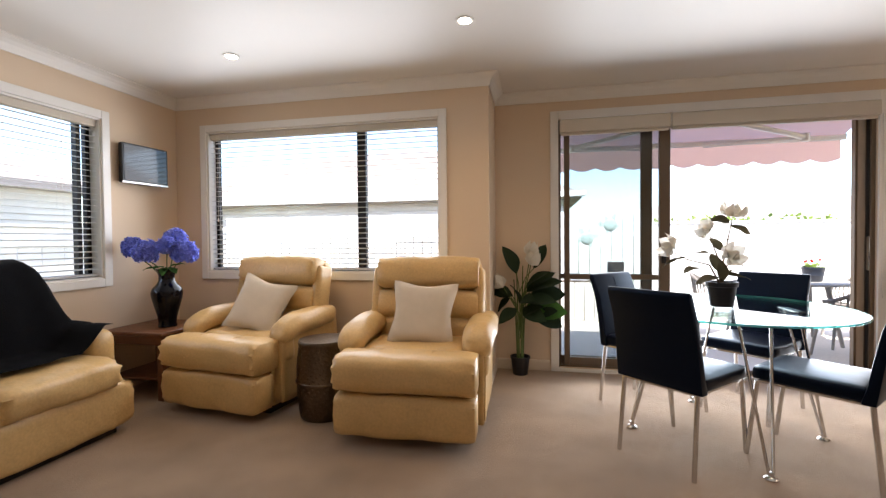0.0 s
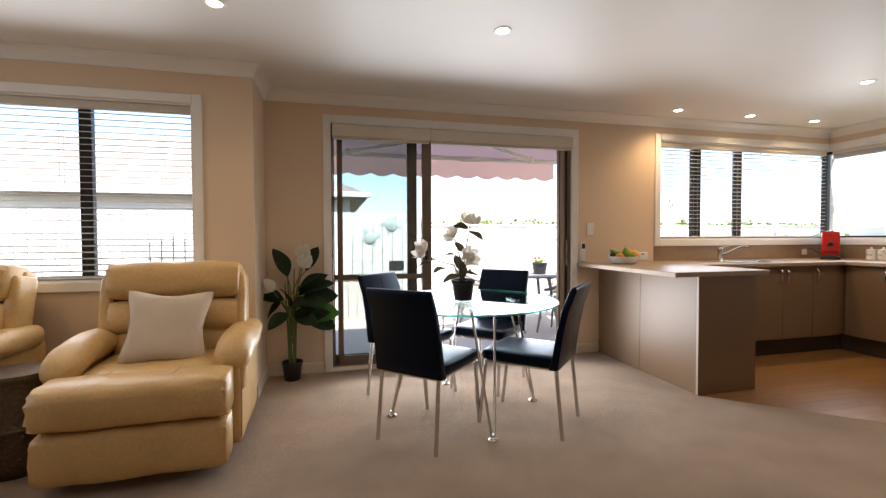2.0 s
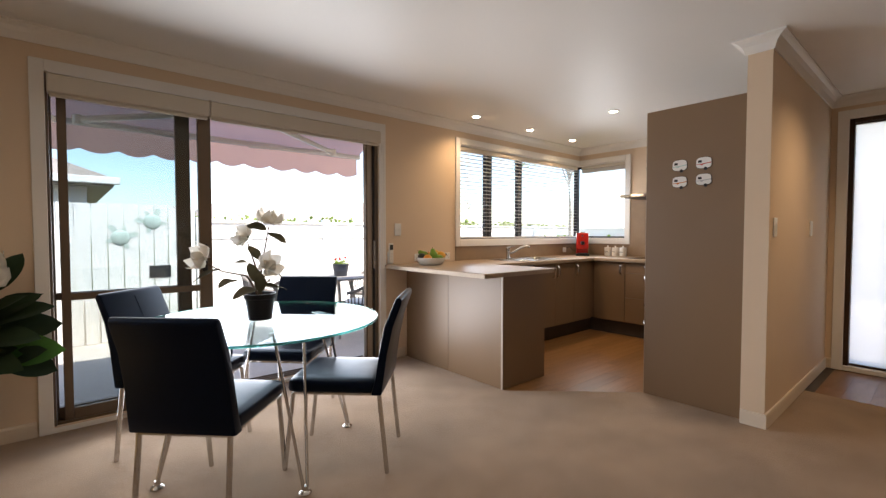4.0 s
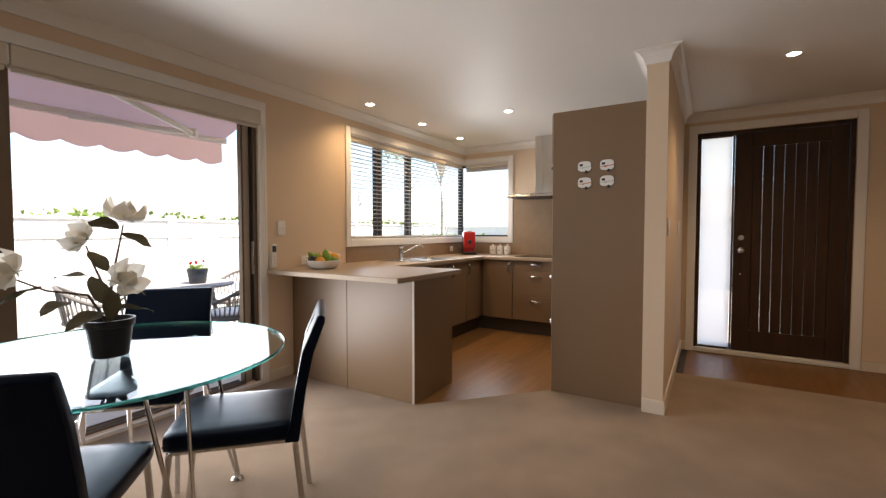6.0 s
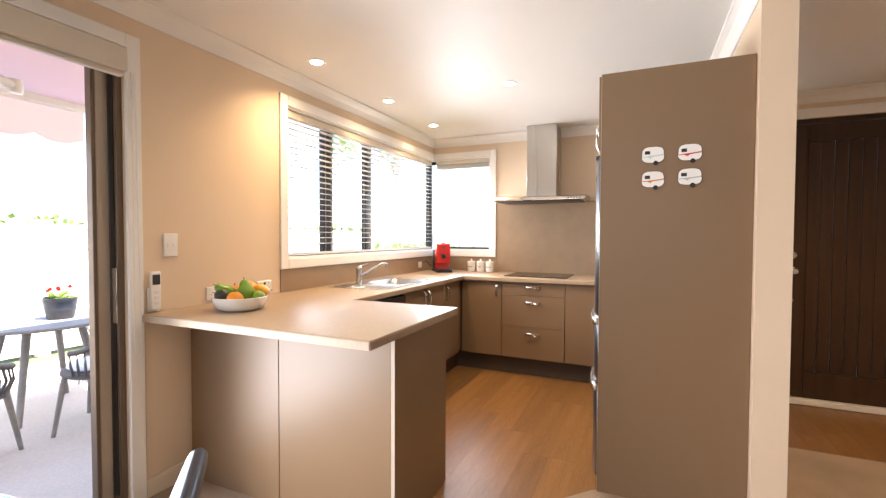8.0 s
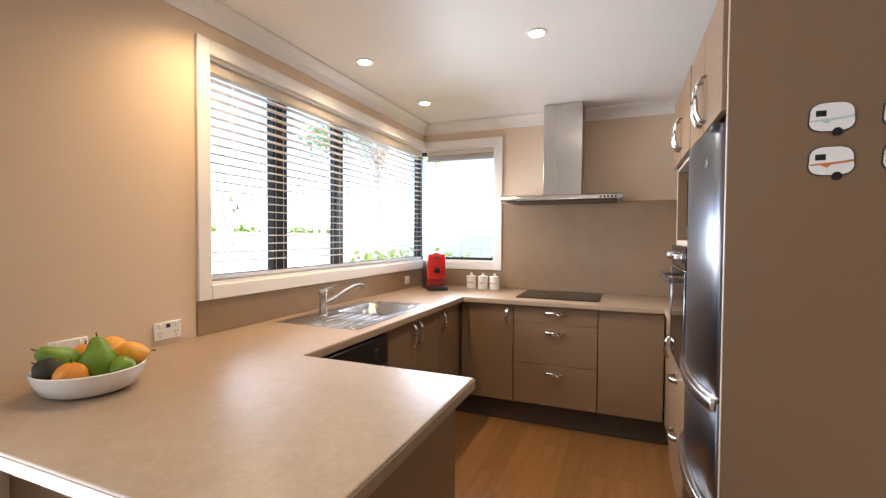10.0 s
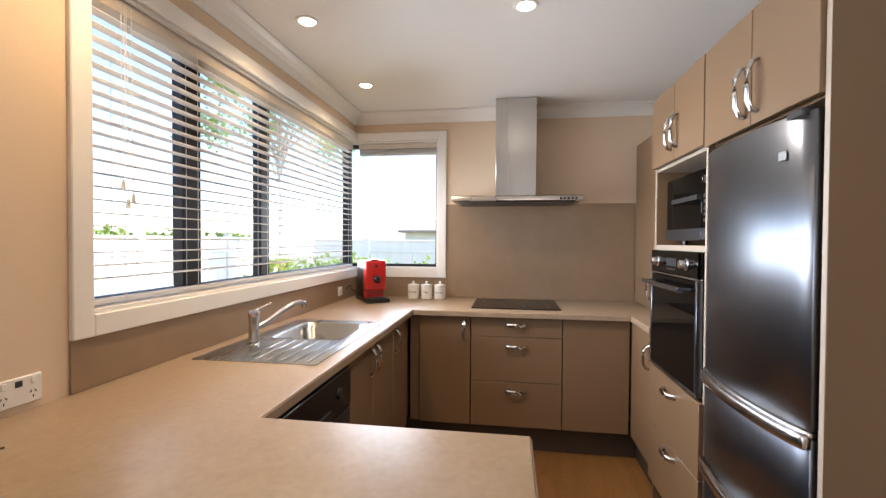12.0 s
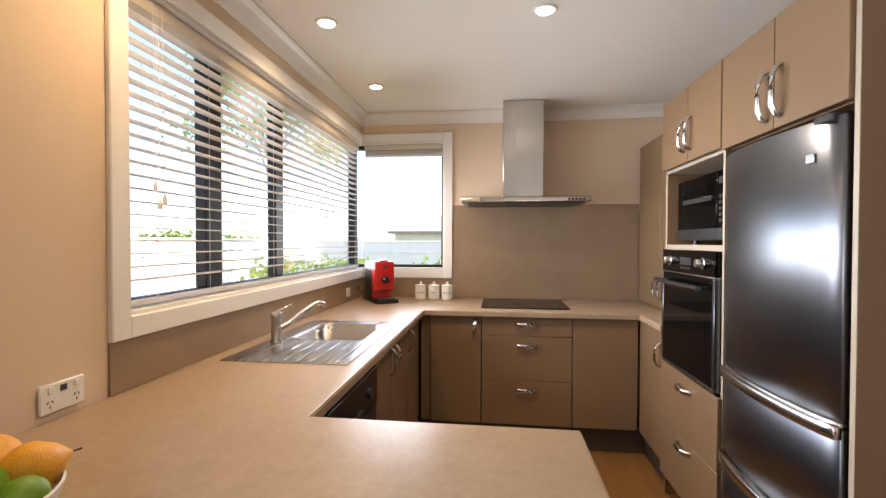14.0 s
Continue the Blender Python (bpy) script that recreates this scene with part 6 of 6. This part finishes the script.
def house(name, x0, y0, x1, y1, eave, rise, label, windows):
    """A low neighbouring house with a hipped roof."""
    h = thing(name, pose(x0, y0, GZ - 0.02), label, "house")
    w, d = x1 - x0, y1 - y0
    part("wall", box(0, 0, 0, w, d, eave - GZ), BRICKW, h)
    e = 0.35
    z = eave - GZ + 0.002
    bm = bmesh.new()
    s = min(w, d) / 2 + e
    base = [bm.verts.new(p) for p in ((-e, -e, z + 0.14), (w + e, -e, z + 0.14), (w + e, d + e, z + 0.14), (-e, d + e, z + 0.14))]
    low = [bm.verts.new((v.co.x, v.co.y, z)) for v in base]
    if w > d:
        r = [bm.verts.new((-e + s, d / 2, z + rise)), bm.verts.new((w + e - s, d / 2, z + rise))]
        faces = [(base[0], base[1], r[1], r[0]), (base[2], base[3], r[0], r[1]), (base[1], base[2], r[1]), (base[3], base[0], r[0])]
    else:
        r = [bm.verts.new((w / 2, -e + s, z + rise)), bm.verts.new((w / 2, d + e - s, z + rise))]
        faces = [(base[1], base[2], r[1], r[0]), (base[3], base[0], r[0], r[1]), (base[0], base[1], r[0]), (base[2], base[3], r[1])]
    for q in faces:
        bm.faces.new(q)
    for i in range(4):
        j = (i + 1) % 4
        bm.faces.new((low[i], low[j], base[j], base[i]))
    bm.faces.new(low)
    rf = part("roof", bm, ROOF, h)
    part("gutter", box(-e - 0.08, -e - 0.09, z + 0.03, w + e + 0.08, -e - 0.001, z + 0.15, 0.01), ARMW, rf, "white gutter")
    for a, q0, q1 in windows:
        wn = part("window", box(a, -0.03, q0, a + 1.3, 0.02, q1), ARMW, h, "white framed window")
        part("glass_pane", box(a + 0.06, -0.036, q0 + 0.06, a + 0.62, -0.031, q1 - 0.06), BLACKG, wn)
        part("glass_pane", box(a + 0.68, -0.036, q0 + 0.06, a + 1.24, -0.031, q1 - 0.06), BLACKG, wn)
    return h


house("neighbour_house", -9.0, 10.8, 1.02, 17.5, 2.02, 1.9, "pale neighbouring house with a brown roof and white gutter", ())
house("neighbour_house", 4.5, 17.0, 12.2, 25.0, 1.55, 2.3, "pale neighbouring house behind the patio fence", ())
house("neighbour_house", 28.0, -6.0, 38.0, 9.5, 1.85, 2.2, "pale neighbouring house beyond the kitchen fence", ())
house("neighbour_house", -17.5, -4.0, -8.6, 8.0, 2.15, 2.0, "pale neighbouring house beside the living room", ())


def hedge(name, x0, y0, x1, y1, z0, z1, count, seed, label):
    """A loose hedge of many small leaves on short twigs."""
    r = random.Random(seed)
    h = thing(name, pose(x0, y0, GZ - 0.02), label, "hedge")
    tr = bmesh.new()
    n = max(2, int(max(x1 - x0, y1 - y0) / 0.6))
    for i in range(n):
        t = (i + 0.5) / n
        bx, by = (x1 - x0) * t if x1 - x0 > y1 - y0 else (x1 - x0) / 2, (y1 - y0) * t if y1 - y0 >= x1 - x0 else (y1 - y0) / 2
        tube([(bx, by, 0), (bx + r.uniform(-.1, .1), by + r.uniform(-.1, .1), (z0 + z1) * 0.5 - GZ), (bx + r.uniform(-.2, .2), by, z1 - GZ - 0.1)], 0.02, 5, tr, [0.03, 0.02, 0.006])
    part("trunk", tr, TWIG, h)
    verts, faces = [], []
    for i in range(count):
        px, py = r.uniform(0, x1 - x0), r.uniform(0, y1 - y0)
        topz = z1 - GZ + 0.16 * noise.noise(Vector((px * 1.3, py * 1.3, seed))) + 0.08 * noise.noise(Vector((px * 4, py * 4, seed)))
        pz = r.uniform(z0 - GZ, topz)
        if noise.noise(Vector((px * 2.5, py * 2.5, pz * 2.5 + seed))) < -0.22:
            continue
        L_, W_ = r.uniform(0.05, 0.10), r.uniform(0.025, 0.045)
        m = aim((px, py, pz), r.uniform(0, 360), r.uniform(-60, 60), r.uniform(0, 360))
        k = len(verts)
        for q in ((0, 0, 0), (L_ * 0.5, W_, 0.01), (L_, 0, 0), (L_ * 0.5, -W_, 0.01)):
            verts.append(tuple(m @ Vector(q)))
        faces.append((k, k + 1, k + 2, k + 3))
    me = bpy.data.meshes.new("leaves")
    me.from_pydata(verts, [], faces)
    me.materials.append(HEDGE)
    ob = new("leaves", me)
    ob.parent = h
    tagged(ob, kind="stuff")
    return h


hedge("hedge", 2.0, 9.35, 13.0, 10.1, 0.9, 1.50, 9000, 3, "bright green hedge showing above the patio fence")
hedge("garden_hedge", 8.1, 3.0, 9.0, 6.9, -0.1, 1.12, 7000, 8, "bright green shrubs outside the kitchen window")

# tree beyond the kitchen window
def garden_tree(name, x, y, foot, top, spread, count, seed, label):
    """A small tree: tapered trunk, limbs, and a crown of loose clumps of leaves."""
    r = random.Random(seed)
    t = thing(name, pose(x, y, GZ - 0.02), label, "tree")
    tr = bmesh.new()
    tube([(0, 0, 0), (0.04, 0.02, foot * 0.6), (0.0, 0.05, foot), (0.05, 0.0, top * 0.8)], 0.05, 8, tr, [0.06, 0.05, 0.04, 0.015])
    clumps = []
    for k in range(16):
        a = k * 2.39996
        d = spread * r.uniform(0.35, 1.0)
        z = foot + (top - foot) * r.uniform(0.05, 1.0)
        c = Vector((d * math.cos(a), d * math.sin(a), z))
        clumps.append((c, r.uniform(0.35, 0.62)))
        tube([(0.0, 0.03, foot * r.uniform(0.8, 1.05)), (c.x * 0.5, c.y * 0.5, (foot + z) / 2 + 0.05), tuple(c)], 0.02, 5, tr, [0.022, 0.014, 0.005])
    part("trunk", tr, BARK, t)
    verts, faces = [], []
    for i in range(count):
        c, rad = clumps[i % len(clumps)]
        v = Vector((r.gauss(0, 1), r.gauss(0, 1), r.gauss(0, 0.8)))
        p = c + v * rad * 0.48
        m = aim(p, r.uniform(0, 360), r.uniform(-60, 60), r.uniform(0, 360))
        L_, W_ = r.uniform(0.06, 0.11), r.uniform(0.02, 0.035)
        k = len(verts)
        for q in ((0, 0, 0), (L_ * 0.5, W_, 0.01), (L_, 0, 0), (L_ * 0.5, -W_, 0.01)):
            verts.append(tuple(m @ Vector(q)))
        faces.append((k, k + 1, k + 2, k + 3))
    me = bpy.data.meshes.new("crown")
    me.from_pydata(verts, [], faces)
    me.materials.append(PALELEAF)
    ob = new("crown", me)
    ob.parent = t
    tagged(ob, kind="stuff")
    return t


garden_tree("garden_tree", 11.3, 8.1, 3.2, 5.6, 1.35, 9000, 17, "light green leafy tree outside the kitchen window")

# pale ornaments on the board fence, a small vent, a low planter below
ORN = mat("pale green ornament paint", (0.50, 0.60, 0.56), 0.6, vary=0.3, scale=14)
for x, z, turn in ((1.32, 1.15, 20), (1.71, 1.385, -30)):
    o = thing("fence_ornament", pose(x, 8.986, z, 0, turn, 0), "pale green rounded garden ornament fixed on the fence", "ornament", "ornaments on the board fence")
    shell_ = lathe([(0, 0.03), (0.06, 0.026), (0.10, 0.014), (0.115, 0.0)], 20)
    bmesh.ops.transform(shell_, matrix=Matrix.Rotation(radians(90), 4, 'X'), verts=shell_.verts[:])
    part("disc", shell_, ORN, o, smooth=60)
    for k, (ln, a) in enumerate(((0.15, 35), (0.15, 145), (0.11, 220), (0.11, 320), (0.10, 90))):
        b = blade(ln, ln * 0.5, 0.1, 0.1, 5)
        bmesh.ops.transform(b, matrix=Matrix.Rotation(radians(90), 4, 'X') @ Matrix.Rotation(radians(a), 4, 'Z') @ Matrix.Translation((0.085, 0, 0.004)), verts=b.verts[:])
        part("lobe", b, ORN, o)
vt = thing("fence_vent", pose(1.80, 8.986, 0.64), "small dark rectangular plate on the board fence", "plate")
part("plate", box(-0.14, -0.012, -0.09, 0.14, 0.0, 0.09, 0.004), GREYD, vt)
pl_ = thing("garden_planter", pose(-1.2, 7.95, GZ), "low pale ribbed garden planter against the fence", "planter")
part("body", box(0, 0.02, 0.0, 2.65, 0.42, 0.58, 0.01), CONC, pl_)
rib_ = None
for k in range(18):
    mm = Matrix.Translation((0.02 + 0.147 * k, 0, 0))
    if rib_ is None:
        rib_ = part("panel", box(0.0, 0.0, 0.0, 0.135, 0.0195, 0.60, 0.006), BRICKW, pl_)
        rib_.matrix_basis = mm
    else:
        again("panel", rib_, pl_, mm)
part("soil", box(0.03, 0.05, 0.581, 2.62, 0.39, 0.60, 0.004), TWIG, pl_)

# folding-arm awning over the patio
aw = thing("awning", pose(0.28, YD + T + 0.003, 2.465), "pale pink folding-arm awning, wound out over the patio", "awning")
LX, OUT, DROP = 3.05, 0.86, 0.36
part("wall_box", box(0, 0, -0.06, LX, 0.13, 0.075, 0.02), ARMW, aw)
cl = bmesh.new()
rows = []
for i in range(13):
    t = i / 12
    rows.append([cl.verts.new((0.03 + (LX - 0.06) * j / 24, 0.12 + (OUT - 0.12) * t, -0.01 - DROP * t - 0.035 * math.sin(math.pi * t) + 0.004 * math.sin(j * 1.3))) for j in range(25)])
for a, b in zip(rows, rows[1:]):
    for j in range(24):
        cl.faces.new((a[j], a[j + 1], b[j + 1], b[j]))
part("canopy", cl, AWN, aw, smooth=60)
vl = bmesh.new()
n = 96
up = [vl.verts.new((0.03 + (LX - 0.06) * j / n, OUT + 0.012, -DROP - 0.03)) for j in range(n + 1)]
dn = [vl.verts.new((0.03 + (LX - 0.06) * j / n, OUT + 0.016 + 0.01 * math.sin(j * 0.5), -DROP - 0.215 - 0.035 * abs(math.sin(math.pi * j / n * 12)))) for j in range(n + 1)]
for j in range(n):
    vl.faces.new((up[j], up[j + 1], dn[j + 1], dn[j]))
part("valance", vl, AWN, aw, "scalloped pink valance", smooth=60)
part("front_bar", box(0, OUT - 0.035, -DROP - 0.045, LX, OUT + 0.010, -DROP + 0.02, 0.01), ARMW, aw)
for s in (-1, 1):
    mid = LX / 2 + s * 0.06
    shoulder, elbow, tip = (mid, 0.07, -0.30), (mid + s * 0.95, 0.50, -0.43), (mid + s * 0.22, OUT - 0.04, -DROP - 0.045)
    part("arm", tube([shoulder, elbow], 0.024, 10), ARMW, aw)
    part("arm", tube([elbow, tip], 0.020, 10), ARMW, aw)
    part("elbow_joint", lathe([(0, -0.035), (0.028, -0.035), (0.032, -0.03), (0.032, 0.03), (0.028, 0.035), (0, 0.035)], 14, at=elbow), ARMW, aw)
    part("shoulder_bracket", box(mid - 0.05, 0.0, -0.36, mid + 0.05, 0.09, -0.24, 0.008), ARMW, aw)

# patio table, wicker chairs, flower pot
ot_ = thing("patio_table", pose(3.60, 6.95, GZ), "round grey patio table on splayed timber legs", "patio table")
part("tabletop", lathe([(0, 0.715), (0.50, 0.715), (0.515, 0.725), (0.515, 0.74), (0.505, 0.745), (0, 0.745)], 48), GREYW, ot_)
for k in range(4):
    a = radians(45 + 90 * k)
    part("leg", tube([(0.25 * math.cos(a), 0.25 * math.sin(a), 0.714), (0.40 * math.cos(a), 0.40 * math.sin(a), 0.0)], 0.024, 10, radii=[0.03, 0.02]), GREYW, ot_)


def wicker_chair():
    c = thing("wicker_chair", pose(0, 0, 0), "grey woven wicker tub chair on the patio", "patio chair", "chairs round the patio table")
    part("seat", lathe([(0, 0.40), (0.24, 0.40), (0.265, 0.415), (0.265, 0.435), (0.24, 0.45), (0, 0.44)], 32), WICK, c)
    part("seat_pad", lathe([(0, 0.451), (0.21, 0.451), (0.23, 0.465), (0.215, 0.485), (0, 0.492)], 32), ARMW, c, "pale round seat pad")
    for k, (x, y) in enumerate(((-0.19, -0.19), (0.19, -0.19), (-0.20, 0.19), (0.20, 0.19))):
        part("leg", tube([(x * 0.92, y * 0.92, 0.41), (x * 1.18, y * 1.18, 0.0)], 0.016, 9, radii=[0.02, 0.014]), GREYW, c)
    arc = [radians(-20 + 220 * i / 22) for i in range(23)]

    def rim(a):
        t = max(0.0, (math.sin(a) + 0.35) / 1.35)
        return Vector((0.285 * math.cos(a), 0.275 * math.sin(a) + 0.03 * t, 0.60 + 0.20 * t ** 1.6))
    part("top_rail", tube([rim(a) for a in arc], 0.020, 8), WICK, c)
    for i in range(0, 23):
        a = arc[i]
        q = rim(a)
        part("strand", tube([(0.255 * math.cos(a), 0.245 * math.sin(a), 0.42), (0.29 * math.cos(a + 0.05), 0.28 * math.sin(a + 0.05), (q.z + 0.42) / 2), tuple(q)], 0.009, 5), WICK, c)
    return c


wc = wicker_chair()
wc.matrix_basis = pose(3.66, 6.22, GZ, 0, 0, -143)
for x, y, a in ((2.85, 6.30, 125), (2.75, 7.15, 70), (4.35, 7.25, -70)):
    copy_thing(wc, pose(x, y, GZ, 0, 0, a))
fpot = thing("flower_pot", pose(3.68, 6.86, GZ + 0.7455), "dark ribbed pot with small red flowers on table", "flower pot")
part("pot", lathe([(0, 0), (0.085, 0), (0.09, 0.01), (0.10, 0.07), (0.104, 0.075), (0.103, 0.085), (0.112, 0.14), (0.116, 0.145), (0.116, 0.175), (0.105, 0.175), (0.10, 0.15), (0, 0.15)], 32), NAVY, fpot)
gr = bmesh.new()
r5 = random.Random(5)
for k in range(26):
    merge(gr, blade(0.09, 0.03, 0.5), aim((r5.uniform(-.06, .06), r5.uniform(-.06, .06), 0.16), r5.uniform(0, 360), r5.uniform(20, 70)))
part("foliage", gr, HEDGE, fpot)
for k in range(5):
    p = petals(5, 0.03, 0.025, 30)
    bmesh.ops.transform(p, matrix=aim((r5.uniform(-.06, .06), r5.uniform(-.06, .06), 0.22 + r5.uniform(0, .04)), r5.uniform(0, 360), 60), verts=p.verts[:])
    part("bloom", p, RED, fpot, "small red bloom")

# garden trellis outside the living window
tr_ = thing("garden_trellis", pose(-1.55, 6.9, GZ), "dark metal garden trellis standing by the path", "trellis")
for k in range(5):
    part("upright", tube([(0.13 * k, 0, 0), (0.13 * k, 0, 1.35 - 0.05 * abs(k - 2))], 0.008, 6), GREYD, tr_)
for k in range(6):
    part("crossbar", tube([(-0.03, 0.012, 0.25 + 0.2 * k), (0.55, 0.012, 0.25 + 0.2 * k)], 0.007, 6), GREYD, tr_)

# ---- floor planks ----
VINYL = mat("oak-look vinyl", (0.275, 0.128, 0.038), 0.36, vary=0.45, scale=2.5, fine=30, stretch=(0.5, 6, 6), bump=0.04, random_vary=0.13)
rp = random.Random(21)
pw, pl = 0.152, 0.915
first = None
for i in range(14):
    y = 2.05 + pw * i
    off = rp.uniform(0, pl)
    x = 3.15 - off
    while x < 5.85:
        a0, a1 = max(x, 3.15), min(x + pl, 5.85)
        if a1 - a0 > 0.05:
            m = Matrix.Translation((a0, y, 0)) @ Matrix.Diagonal(((a1 - a0) / pl, 1, 1, 1))
            if first is None:
                first = part("plank", box(0.0002, 0.0002, -0.0115, pl - 0.0002, pw - 0.0002, -0.004, 0.0005), VINYL, vinyl, smooth=None)
                first.matrix_basis = m
            else:
                again("plank", first, vinyl, m)
        x += pl
for i in range(18):
    y = -0.75 + pw * i
    if y + pw > PY0:
        break
    off = rp.uniform(0, 0.5)
    for a0, a1 in ((4.97, 5.15 + off), (5.15 + off, XD + 0.02)):
        again("plank", first, vinyl, Matrix.Translation((a0, y, 0)) @ Matrix.Diagonal(((a1 - a0) / pl, 1, 1, 1)))
